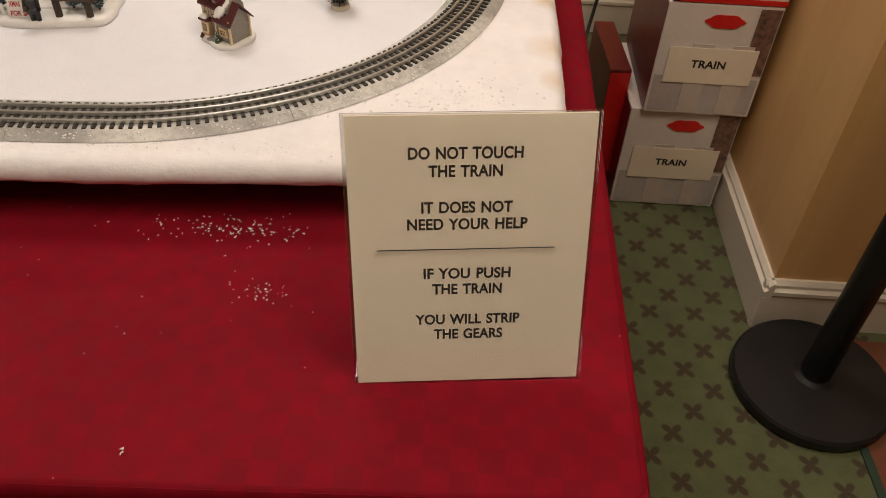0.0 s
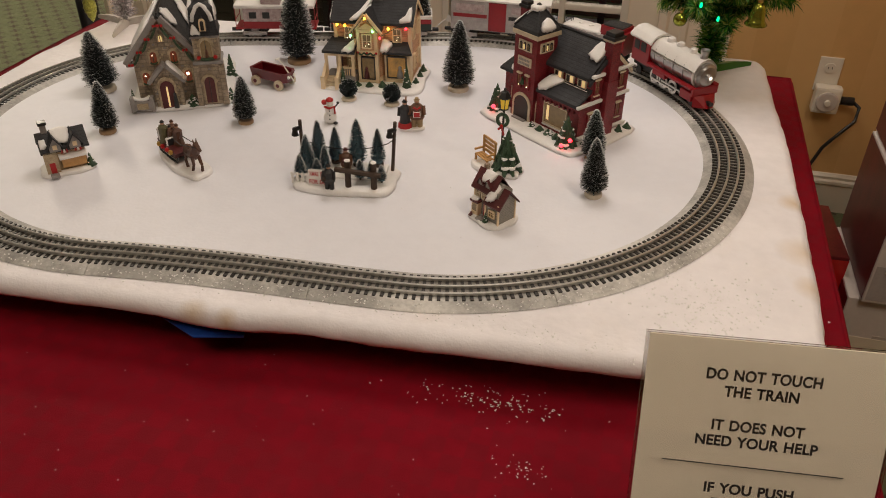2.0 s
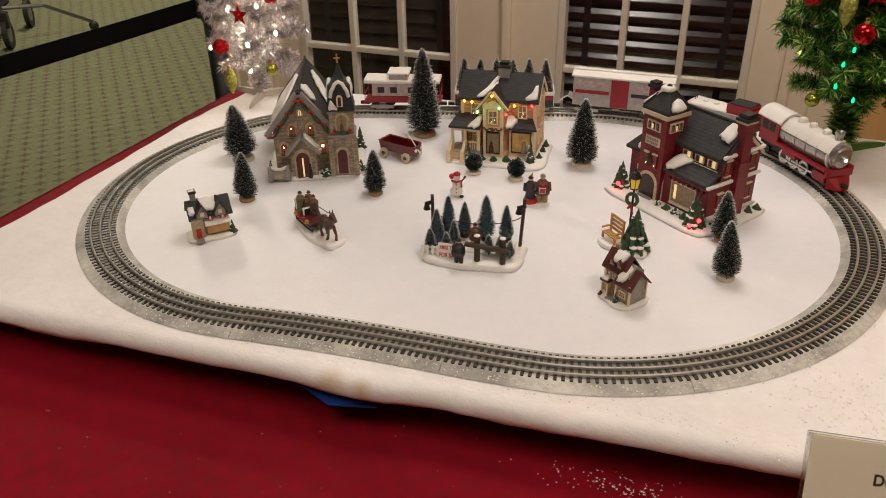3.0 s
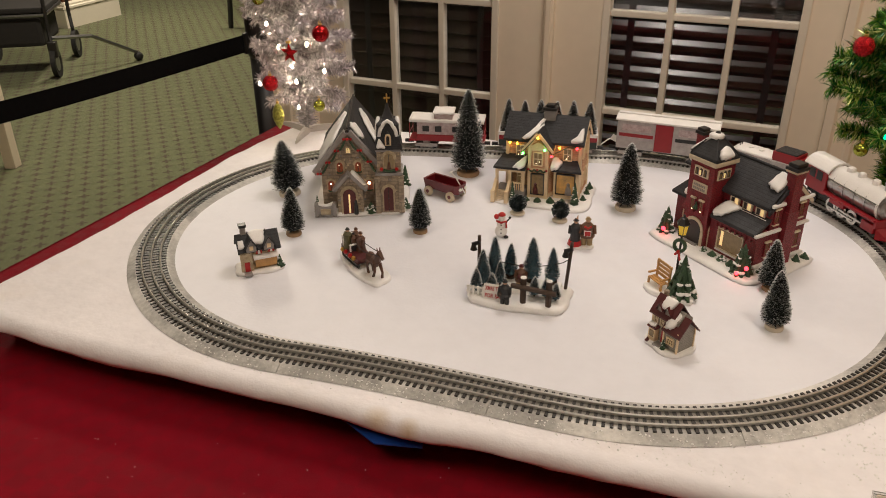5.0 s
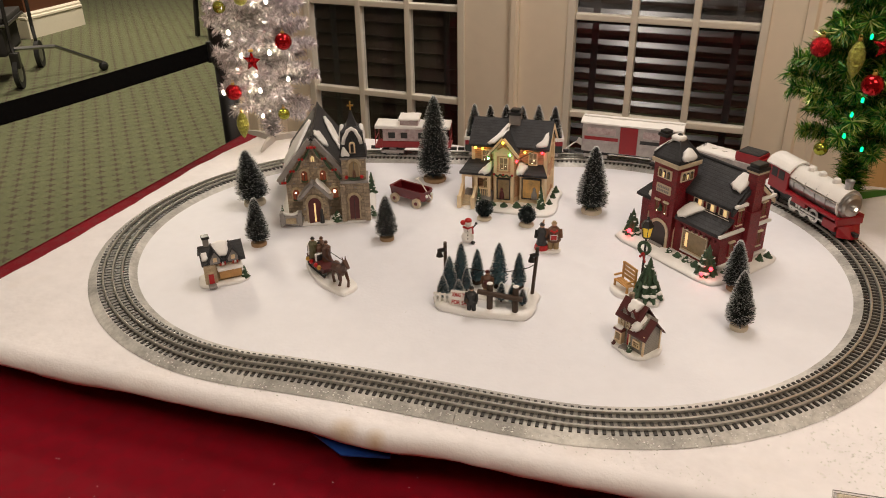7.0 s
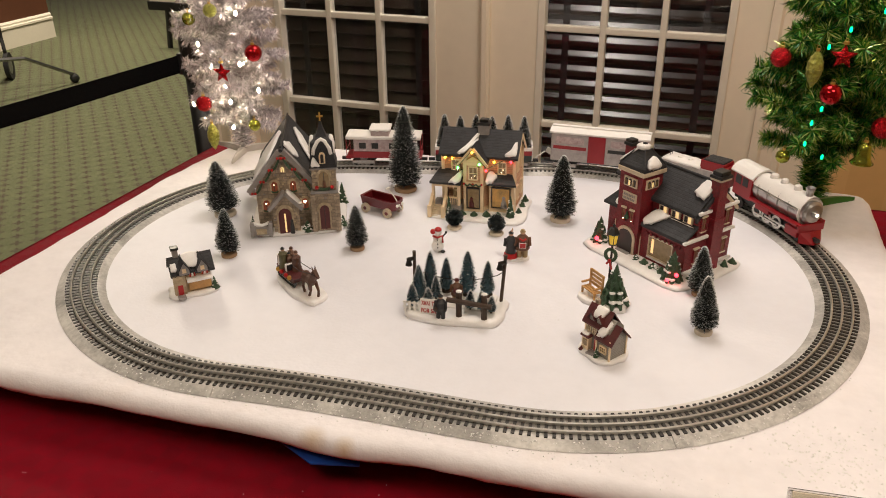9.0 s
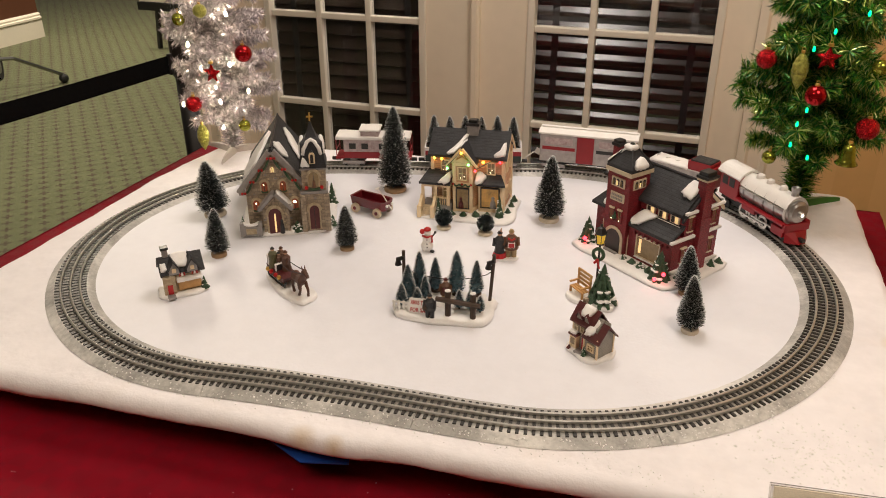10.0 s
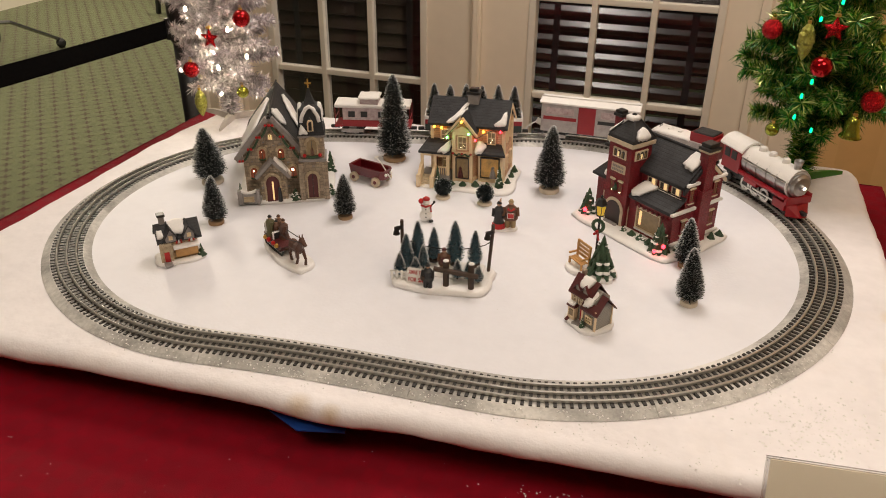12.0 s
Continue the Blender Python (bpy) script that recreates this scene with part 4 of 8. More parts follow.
def shrub(parent, x, y, z, r, h, name="shrub", snow=True, seed=1, material=None):
    """A small cast fir with tiers, capped with snow."""
    rn = random.Random(seed)
    bm = fresh()
    k = 5
    for i in range(k):
        z0, z1 = z + h * i / k * 0.9, z + h * (i + 1.7) / k * 0.9
        rr = r * (1 - i / k * 0.85)
        ring0 = [Vector((x + rr * (1 + rn.uniform(-0.2, 0.25)) * math.cos(a * 0.5236), y + rr * (1 + rn.uniform(-0.2, 0.25)) * math.sin(a * 0.5236), z0 + rn.uniform(-0.1, 0.1) * h / k)) for a in range(12)]
        loft(bm, [ring0, circle(rr * 0.25, min(z1, z + h), 12, x, y)])
    s = part(name, bm, material or M_HEDGE, parent)
    if snow:
        bm = fresh()
        for i in range(12):
            a, f = rn.uniform(0, 6.28), rn.uniform(0.15, 0.85)
            rr = r * (1 - f * 0.85) * 0.95
            ball(bm, x + rr * math.cos(a), y + rr * math.sin(a) , z + h * f, r * 0.2, 7, sz=0.45)
        part("snow_tuft", bm, M_SNOWP, s)
    return s


def bulb(parent, x, y, z, colour, r=0.0022):
    bm = fresh()
    ball(bm, x, y, z, r, 8)
    return part("bulb", bm, M_GLINT if colour == "white" else M_BULB[colour], parent)


def snow_base(parent, hx, hy, h, seed, cx=0, cy=0, p=3.2, wob=0.045):
    bm = fresh()
    base_slab(bm, [(x + cx, y + cy) for x, y in blob_outline(hx, hy, seed, wob=wob, p=p)], h)
    return part("snow_base", bm, M_SNOWP, parent, smooth=True)


# ---- church ----
def beam(bm, a, b, w, d, mi=0):
    """A square bar from a to b, w high across its run and d deep along y."""
    a, b = Vector(a), Vector(b)
    q = (b - a).normalized()
    up = Vector((-q.z, 0, q.x)) * w
    dd = Vector((0, d, 0))
    hull(bm, [a, b, b + up, a + up, a + dd, b + dd, b + up + dd, a + up + dd], ((0, 1, 2, 3), (4, 7, 6, 5), (0, 4, 5, 1), (3, 2, 6, 7), (0, 3, 7, 4), (1, 5, 6, 2)), mi)
    return bm


def sloped(bm, x0, x1, y0, z0, y1, z1, t, cut0=0.0, cut1=0.0, mi=0):
    """A lean-to roof falling from (y1, z1) to (y0, z0), its top edge drawn in by the cuts."""
    pts = [(x0, y0, z0), (x1, y0, z0), (x1 - cut1, y1, z1), (x0 + cut0, y1, z1)]
    pts += [(p[0], p[1], p[2] + t) for p in pts]
    hull(bm, pts, ((0, 1, 2, 3), (4, 5, 6, 7), (0, 1, 5, 4), (1, 2, 6, 5), (2, 3, 7, 6), (3, 0, 4, 7)), mi)
    return bm


def loose_stones(parent, spans, y, count, seed):
    """Single pale stones standing a little proud of a rubble wall."""
    rn = random.Random(seed)
    for _ in range(count):
        x0, x1, z0, z1 = rn.choice(spans)
        x, z, w, h = rn.uniform(x0, x1), rn.uniform(z0, z1), rn.uniform(0.003, 0.006), rn.uniform(0.002, 0.0035)
        bm = fresh()
        box(bm, x - w / 2, x + w / 2, y - 0.0009, y + 0.001, z - h / 2, z + h / 2, 0.0005)
        part("stone", bm, M_STONEL if rn.random() < 0.7 else M_GREYST, parent)


def voussoirs(parent, x, y, z0, w, h, n=9):
    """Pale stones set round an arched opening."""
    for i in range(n):
        a = math.pi * (i + 0.5) / n
        m = Matrix.Translation((x + w / 2 * math.cos(a), y, z0 + h - w / 2 + w / 2 * math.sin(a) * 1.1)) @ Matrix.Rotation(-(a - math.pi / 2), 4, "Y")
        bm = fresh()
        box(bm, -w * 0.12, w * 0.12, -0.0014, 0.001, -0.0016, 0.0020, 0.0004, m=m)
        part("arch_stone", bm, M_STONEL, parent)


ch = thing("church", "porcelain stone church with slate roof, steeple and lit windows", "model house", pose(-0.950, 1.186, TOP2, 0, 0, 26))
snow_base(ch, 0.0970, 0.126, 0.010, 3, 0.001, 0.058, p=8.0, wob=0.012)
bm = fresh()
house_block(bm, -0.076, 0.038, -0.045, 0.172, 0.008, 0.100, 0.173)
wall_ = part("wall", bm, M_STONE, ch)
loose_stones(wall_, [(-0.072, 0.034, 0.012, 0.10), (-0.055, 0.017, 0.10, 0.125)], -0.045, 46, 5)
bm = fresh()
gable(bm, -0.076, 0.038, -0.040, 0.172, 0.102, 0.176, 0.010, 0.005)
part("roof", bm, M_SLATE, ch)
bm = fresh()
rod(bm, (-0.019, -0.045, 0.1815), (-0.019, 0.182, 0.1815), 0.0022, 6)
part("ridge", bm, M_BLACKPL, ch)
bm = fresh()
beam(bm, (-0.086, -0.053, 0.088), (-0.019, -0.053, 0.172), 0.0095, 0.012)
beam(bm, (-0.019, -0.0528, 0.172), (0.048, -0.0528, 0.088), 0.0095, 0.012)
for s in (-1, 1):
    box(bm, -0.019 + s * 0.064 - 0.006, -0.019 + s * 0.064 + 0.006, -0.054, -0.040, 0.086, 0.095, 0.002)
part("coping", bm, M_GREYST, ch)
bm = fresh()
for s in (-1, 1):
    tube(bm, [(-0.019 + s * (0.004 + 0.056 * t), -0.0545, 0.162 - 0.072 * t - 0.007 * abs(math.sin(t * 9.42))) for t in [i / 24 for i in range(25)]], 0.0024)
gar = part("garland", bm, M_HEDGE, ch)
for s in (-1, 1):
    for t in (0.0, 0.333, 0.667, 1.0):
        bm = fresh()
        for dx in (-0.003, 0.003):
            ball(bm, -0.019 + s * (0.004 + 0.056 * t) + dx, -0.057, 0.163 - 0.072 * t, 0.0029, 7)
        part("bow", bm, M_REDP, gar)
for x in (-0.038, -0.001):
    w_ = arch_window(ch, x, -0.045, 0.087, 0.012, 0.023, M_LITRED, M_STONEL)
    voussoirs(w_, x, -0.0455, 0.087, 0.018, 0.026, 7)
for x in (-0.0575, 0.0195):
    w_ = arch_window(ch, x, -0.045, 0.047, 0.013, 0.024, M_LITRED, M_STONEL)
    voussoirs(w_, x, -0.0455, 0.047, 0.019, 0.027, 7)
arch_window(ch, -0.0195, -0.045, 0.131, 0.006, 0.010, M_LIT, M_STONEL)
for x, z, r in ((-0.058, 0.0655, 0.0016), (-0.039, 0.105, 0.0012), (-0.002, 0.105, 0.0012), (0.0195, 0.066, 0.0030)):
    bulb(ch, x, -0.0495, z, "white", r)
for x, z in ((-0.038, 0.087), (-0.001, 0.087), (-0.0575, 0.047), (0.0195, 0.047)):
    bm = fresh()
    tube(bm, [(x + 0.006 * math.cos(a), -0.050, z + 0.005 - 0.003 * math.sin(a)) for a in [math.pi * i / 6 for i in range(7)]], 0.0017)
    part("window_garland", bm, M_HEDGE, ch)
bm = fresh()
house_block(bm, -0.045, 0.007, -0.066, -0.044, 0.006, 0.058, 0.086)
pw = part("porch", bm, M_STONE, ch)
loose_stones(pw, [(-0.043, -0.034, 0.01, 0.056), (-0.004, 0.005, 0.01, 0.056)], -0.066, 14, 6)
bm = fresh()
beam(bm, (-0.050, -0.071, 0.055), (-0.019, -0.071, 0.089), 0.0065, 0.028)
beam(bm, (-0.019, -0.0708, 0.089), (0.012, -0.0708, 0.055), 0.0065, 0.028)
part("porch_roof", bm, M_GREYST, pw)
bm = fresh()
arch(bm, -0.021, -0.0685, 0.006, 0.034, 0.058, 0.003)
part("door_surround", bm, M_STONEL, pw)
bm = fresh()
arch(bm, -0.021, -0.0695, 0.006, 0.026, 0.053, 0.002)
part("door", bm, M_MAROON, pw)
voussoirs(pw, -0.021, -0.0688, 0.008, 0.032, 0.057, 11)
bm = fresh()
box(bm, -0.0225, -0.0195, -0.0708, -0.0694, 0.010, 0.050)
part("door_light", bm, M_LIT, pw)
bm = fresh()
lathe(bm, [(0.0046, 0), (0.004, 0.016), (0.0026, 0.024), (0.003, 0.028), (0.0, 0.032)], 8, -0.008, -0.0745, 0.009)
part("figurine", bm, M_COATB, ch)
bm = fresh()
box(bm, 0.0355, 0.0865, -0.066, -0.018, 0.006, 0.091, 0.002)
box(bm, 0.0375, 0.0850, -0.0645, -0.0195, 0.091, 0.142, 0.002)
tw = part("tower", bm, M_STONE, ch)
loose_stones(tw, [(0.038, 0.084, 0.012, 0.088)], -0.066, 22, 7)
loose_stones(tw, [(0.039, 0.083, 0.097, 0.138)], -0.0645, 14, 8)
for x in (0.0375, 0.0845):
    bm = fresh()
    box(bm, x - 0.0055, x + 0.0055, -0.0705, -0.058, 0.006, 0.086, 0.002)
    part("buttress", bm, M_STONE, tw)
bm = fresh()
box(bm, 0.0335, 0.0885, -0.069, -0.016, 0.088, 0.0945, 0.0015)
part("string_course", bm, M_GREYST, tw)
bm = fresh()
box(bm, 0.0350, 0.0870, -0.0665, -0.017, 0.138, 0.1435, 0.0015)
part("string_course", bm, M_GREYST, tw)
d_ = arch_window(ch, 0.0585, -0.066, 0.012, 0.019, 0.050, M_MAROON, M_STONEL, "door")
voussoirs(d_, 0.0585, -0.0675, 0.012, 0.026, 0.054, 11)
n_ = arch_window(ch, 0.0615, -0.0645, 0.103, 0.019, 0.030, M_LITDIM, M_STONEL, "niche")
voussoirs(n_, 0.0615, -0.066, 0.103, 0.026, 0.034, 11)
bm = fresh()
tube(bm, [(0.046 + 0.031 * i / 8, -0.0680, 0.101 - 0.003 * math.sin(math.pi * i / 8)) for i in range(9)], 0.0028)
g2 = part("garland", bm, M_HEDGE, tw)
for x in (0.0465, 0.0765):
    bm = fresh()
    ball(bm, x, -0.0695, 0.1025, 0.0042, 7)
    part("bow", bm, M_REDP, g2)
bm = fresh()
lathe(bm, [(0.0034, 0), (0.003, 0.009), (0.002, 0.013), (0.0, 0.016)], 8, 0.0615, -0.0685, 0.103)
part("niche_figure", bm, M_COATBR, tw)
m = Matrix.Translation((0.0615, -0.0420, 0)) @ Matrix.Rotation(math.pi / 4, 4, "Z")
bm = fresh()
loft(bm, [circle(0.0385, 0.1435, 4, m=m), circle(0.0360, 0.152, 4, m=m), circle(0.0325, 0.172, 4, m=m), circle(0.0305, 0.190, 4, m=m), circle(0.0310, 0.193, 4, m=m), circle(0.0150, 0.202, 4, m=m), circle(0.0085, 0.214, 4, m=m), circle(0.0016, 0.232, 4, m=m)])
stp = part("steeple", bm, M_SLATE, tw)
bm = fresh()
house_block(bm, 0.0545, 0.0685, -0.071, -0.050, 0.153, 0.168, 0.181)
part("dormer", bm, M_SLATE, stp)
arch_window(ch, 0.0615, -0.0712, 0.156, 0.006, 0.017, M_DARK, M_YELLOW, "dormer_window")
bm = fresh()
box(bm, 0.0601, 0.0629, -0.0432, -0.0408, 0.230, 0.2490)
box(bm, 0.0553, 0.0677, -0.0430, -0.0410, 0.2390, 0.2420)
part("cross", bm, M_GOLD, tw, "gilded cross")
# snow hanging over the head of the steeple and the roof slopes
for cx, cy in ((0.0615, -0.066), (0.0855, -0.042), (0.0375, -0.042)):
    dx, dy = cx - 0.0615, cy + 0.042
    side = Vector((-dy, dx, 0)).normalized()
    mid = Vector((0.0615, -0.042, 0))
    o_ = mid + Vector((dx, dy, 0)) * 0.90
    bm = fresh()
    tube(bm, [o_ + side * -0.0175 + Vector((0, 0, 0.170)), o_ + side * -0.0150 + Vector((0, 0, 0.182)), o_ * 0.9 + mid * 0.1 + side * -0.007 + Vector((0, 0, 0.196)), o_ * 0.86 + mid * 0.14 + Vector((0, 0, 0.200)),
              o_ * 0.9 + mid * 0.1 + side * 0.007 + Vector((0, 0, 0.196)), o_ + side * 0.0150 + Vector((0, 0, 0.182)), o_ + side * 0.0175 + Vector((0, 0, 0.170))], 0.0040, 8)
    part("snow_patch", bm, M_SNOWP, stp, smooth=True)
snow_patch(ch, [(0.0375, -0.067, 0.146), (0.058, -0.068, 0.146), (0.043, -0.062, 0.168)], 0.005, 2)
snow_patch(ch, [(-0.016, -0.028, 0.184), (0.000, -0.030, 0.160), (0.012, -0.018, 0.148), (0.004, 0.004, 0.158), (-0.010, 0.010, 0.176)], 0.004, 8)
snow_patch(ch, [(-0.006, 0.125, 0.170), (0.006, 0.085, 0.154), (0.022, 0.052, 0.134), (0.044, 0.028, 0.107), (0.046, 0.062, 0.104), (0.026, 0.086, 0.130), (0.008, 0.134, 0.152)], 0.004, 9)
snow_patch(ch, [(-0.086, -0.010, 0.096), (-0.050, 0.000, 0.142), (-0.030, 0.07, 0.168), (-0.036, 0.12, 0.160), (-0.070, 0.12, 0.117), (-0.086, 0.06, 0.096)], 0.004, 10)
snow_patch(ch, [(-0.016, -0.068, 0.096), (0.010, -0.068, 0.066), (0.012, -0.048, 0.064), (-0.012, -0.048, 0.093)], 0.003, 11)
# low wall with its planter
bm = fresh()
box(bm, -0.088, -0.052, -0.074, -0.066, 0.006, 0.026, 0.002)
for x in (-0.088, -0.052):
    box(bm, x - 0.004, x + 0.004, -0.076, -0.064, 0.004, 0.034, 0.001)
lw = part("low_wall", bm, M_GREYST, ch)
bm = fresh()
tube(bm, [(-0.086 + 0.032 * i / 8, -0.070, 0.033 - 0.006 * math.sin(math.pi * i / 8)) for i in range(9)], 0.0035)
part("snow_cap", bm, M_SNOWP, lw, smooth=True)
bm = fresh()
box(bm, -0.080, -0.060, -0.0765, -0.0738, 0.010, 0.021)
part("plaque", bm, M_STONEL, lw)
shrub(ch, -0.088, -0.052, 0.006, 0.008, 0.036, seed=3)
shrub(ch, 0.0215, -0.060, 0.006, 0.012, 0.022, seed=4)
shrub(ch, 0.093, -0.040, 0.006, 0.010, 0.022, seed=5)
shrub(ch, 0.092, 0.075, 0.006, 0.012, 0.048, seed=6, name="fir")

# ---- yellow house ----
yh = thing("yellow_house", "porcelain cream and peach house with dark roof and coloured lights", "model house", pose(-0.600, 1.386, TOP2 - 0.0012, 0, -1.0, 4))
snow_base(yh, 0.1045, 0.080, 0.008, 12, -0.009, -0.008, p=7.0, wob=0.015)
bm = fresh()
house_block(bm, -0.0875, 0.0690, -0.022, 0.062, 0.006, 0.130, 0.166, axis="x")
part("wall", bm, M_PEACH, yh)
for i in range(19):
    z = 0.010 + i * 0.0062
    bm = fresh()
    box(bm, -0.0884, 0.0699, -0.0231, 0.063, z, z + 0.0010)
    part("clapboard", bm, M_PEACH, yh)
for x in (-0.0865, 0.0680):
    bm = fresh()
    box(bm, x - 0.0035, x + 0.0035, -0.0250, -0.018, 0.006, 0.130)
    part("corner_board", bm, M_YELLOW, yh)
bm = fresh()
box(bm, 0.0660, 0.0718, 0.056, 0.0645, 0.006, 0.130)
box(bm, -0.0905, 0.0715, -0.0262, -0.0215, 0.122, 0.129)
part("frieze", bm, M_YELLOW, yh)
bm = fresh()
gable(bm, -0.0875, 0.0690, -0.022, 0.062, 0.130, 0.168, 0.0075, 0.005, axis="x")
part("roof", bm, M_SLATE, yh)
for y0, y1 in ((-0.030, 0.020), (0.070, 0.020)):
    bm = fresh()
    a, b = Vector((0.0745, y0, 0.1225)), Vector((0.0745, y1, 0.168))
    hull(bm, [a, b, b + Vector((0, 0, -0.006)), a + Vector((0, 0, -0.006)), a + Vector((0.003, 0, 0)), b + Vector((0.003, 0, 0)), b + Vector((0.003, 0, -0.006)), a + Vector((0.003, 0, -0.006))],
         ((0, 1, 2, 3), (4, 7, 6, 5), (0, 4, 5, 1), (3, 2, 6, 7), (0, 3, 7, 4), (1, 5, 6, 2)))
    part("barge_board", bm, M_YELLOW, yh)
# three-sided bay under its own gable
BAYX = -0.0150
BAY = ((-0.0285, -0.021), (-0.0180, -0.046), (0.0180, -0.046), (0.0295, -0.021))
bm = fresh()
hull(bm, [(BAYX + x, y, z) for z in (0.006, 0.122) for x, y in BAY], ((0, 1, 5, 4), (1, 2, 6, 5), (2, 3, 7, 6), (4, 5, 6, 7), (3, 2, 1, 0)))
bay = part("bay", bm, M_PEACH, yh)
bm = fresh()
house_block(bm, BAYX - 0.025, BAYX + 0.025, -0.0475, -0.018, 0.118, 0.122, 0.150)
part("bay_gable", bm, M_YELLOW, bay)
bm = fresh()
gable(bm, BAYX - 0.025, BAYX + 0.025, -0.049, 0.022, 0.121, 0.152, 0.005, 0.005)
part("bay_roof", bm, M_SLATE, bay)
bm = fresh()
beam(bm, (BAYX - 0.031, -0.0560, 0.1135), (BAYX, -0.0560, 0.152), 0.0040, 0.004)
beam(bm, (BAYX, -0.0558, 0.152), (BAYX + 0.031, -0.0558, 0.1135), 0.0040, 0.004)
part("barge_board", bm, M_YELLOW, bay)
bm = fresh()
for i in range(7):
    tube(bm, [(BAYX, -0.0487, 0.134), (BAYX + 0.013 * math.cos(math.pi * i / 6), -0.0487, 0.126 + 0.013 * math.sin(math.pi * i / 6) * (1.0 if i in (2, 3, 4) else 0.5))], 0.0009, 5)
part("gable_fretwork", bm, M_WOODY, bay)
for x in (-0.018, 0.018):
    bm = fresh()
    box(bm, BAYX + x - 0.0035, BAYX + x + 0.0035, -0.0478, -0.040, 0.006, 0.120)
    part("corner_board", bm, M_YELLOW, bay)
for z, h in ((0.010, 0.008), (0.066, 0.010), (0.113, 0.007)):
    bm = fresh()
    hull(bm, [(BAYX + p[0] * 1.07, (p[1] + 0.02) * 1.09 - 0.02, z + dz) for dz in (0, h) for p in BAY], ((0, 1, 5, 4), (1, 2, 6, 5), (2, 3, 7, 6), (4, 5, 6, 7), (3, 2, 1, 0)))
    part("band", bm, M_YELLOW, bay)
bm = fresh()
tube(bm, [(BAYX - 0.019 + 0.038 * i / 16, -0.0505, 0.0735 - 0.005 * abs(math.sin(i * 0.59))) for i in range(17)], 0.0018)
gb = part("garland", bm, M_HEDGE, bay)
for x in (-0.019, 0.0, 0.019):
    bm = fresh()
    ball(bm, BAYX + x, -0.0525, 0.0735, 0.0026, 7)
    part("bow", bm, M_REDP, gb)
sash(yh, BAYX, -0.0468, 0.083, 0.016, 0.026, M_LITDIM, M_YELLOW)
sash(yh, BAYX, -0.0468, 0.018, 0.025, 0.043, M_LITDIM, M_DARK, bars=0, rows=0, name="bay_window")
bm = fresh()
lathe(bm, [(0.006, 0), (0.005, 0.010), (0.0025, 0.016), (0.0035, 0.020), (0.0, 0.024)], 8, BAYX - 0.004, -0.0475, 0.019)
part("window_figure", bm, M_MAROON, yh)
sash(yh, -0.0585, -0.0235, 0.091, 0.015, 0.023, M_LITDIM, M_YELLOW)
sash(yh, 0.0420, -0.0235, 0.091, 0.015, 0.024, M_LITDIM, M_YELLOW)
for x, z in ((-0.062, 0.094), (-0.055, 0.094), (BAYX - 0.003, 0.087), (BAYX + 0.004, 0.091), (0.0405, 0.094), (0.0445, 0.100)):
    bulb(yh, x, -0.0500 if abs(x - BAYX) < 0.01 else -0.0265, z, "white", 0.0008)
RM = Matrix.Rotation(math.pi / 2, 4, "Z")
for y in (0.000, 0.038):
    for z in (0.030, 0.092):
        sash(yh, y, -0.0704, z, 0.013, 0.026, M_LITDIM, M_YELLOW, m=RM)
sash(yh, 0.019, -0.0700, 0.136, 0.008, 0.012, M_LITDIM, M_YELLOW, m=RM)
# room with the big lit window
bm = fresh()
box(bm, 0.0170, 0.0710, -0.0365, -0.020, 0.006, 0.072)
room = part("side_room", bm, M_YELLOW, yh)
sash(yh, 0.0425, -0.0370, 0.020, 0.037, 0.042, M_LITWARM, M_DARK, bars=0, rows=0, name="lit_window")
bm = fresh()
lathe(bm, [(0.007, 0), (0.006, 0.010), (0.003, 0.018), (0.004, 0.022), (0.0, 0.026)], 8, 0.049, -0.0385, 0.020)
part("window_figure", bm, M_GREYST, yh)
bm = fresh()
sloped(bm, 0.0150, 0.0765, -0.047, 0.0705, -0.021, 0.086, 0.005, 0.010, 0.014)
part("porch_roof", bm, M_SLATE, yh)
bm = fresh()
sloped(bm, -0.1070, -0.0390, -0.062, 0.0715, -0.021, 0.089, 0.005, 0.012, 0.0)
part("porch_roof", bm, M_SLATE, yh)
bm = fresh()
box(bm, -0.1030, -0.0400, -0.0585, -0.0560, 0.0655, 0.0715)
part("porch_beam", bm, M_YELLOW, yh)
for x in (-0.1005, -0.0720, -0.0440):
    bm = fresh()
    box(bm, x - 0.0028, x + 0.0028, -0.059, -0.0535, 0.024, 0.068)
    part("porch_post", bm, M_YELLOW, yh)
bm = fresh()
box(bm, -0.103, -0.040, -0.058, -0.022, 0.006, 0.0245)
part("porch_floor", bm, M_GREYST, yh)
for i in range(6):
    bm = fresh()
    box(bm, -0.0675 + i * 0.0045, -0.0660 + i * 0.0045, -0.0575, -0.0560, 0.025, 0.040)
    part("baluster", bm, M_YELLOW, yh)
bm = fresh()
box(bm, -0.0700, -0.0430, -0.0585, -0.0550, 0.040, 0.0430)
part("porch_rail", bm, M_YELLOW, yh)
for i in range(6):
    bm = fresh()
    box(bm, -0.0985, -0.0760, -0.0580 - 0.0040 * (i + 1), -0.0580 - 0.0040 * i + 0.0004, 0.006, 0.0235 - i * 0.0032)
    part("step", bm, M_TRIMW, yh)
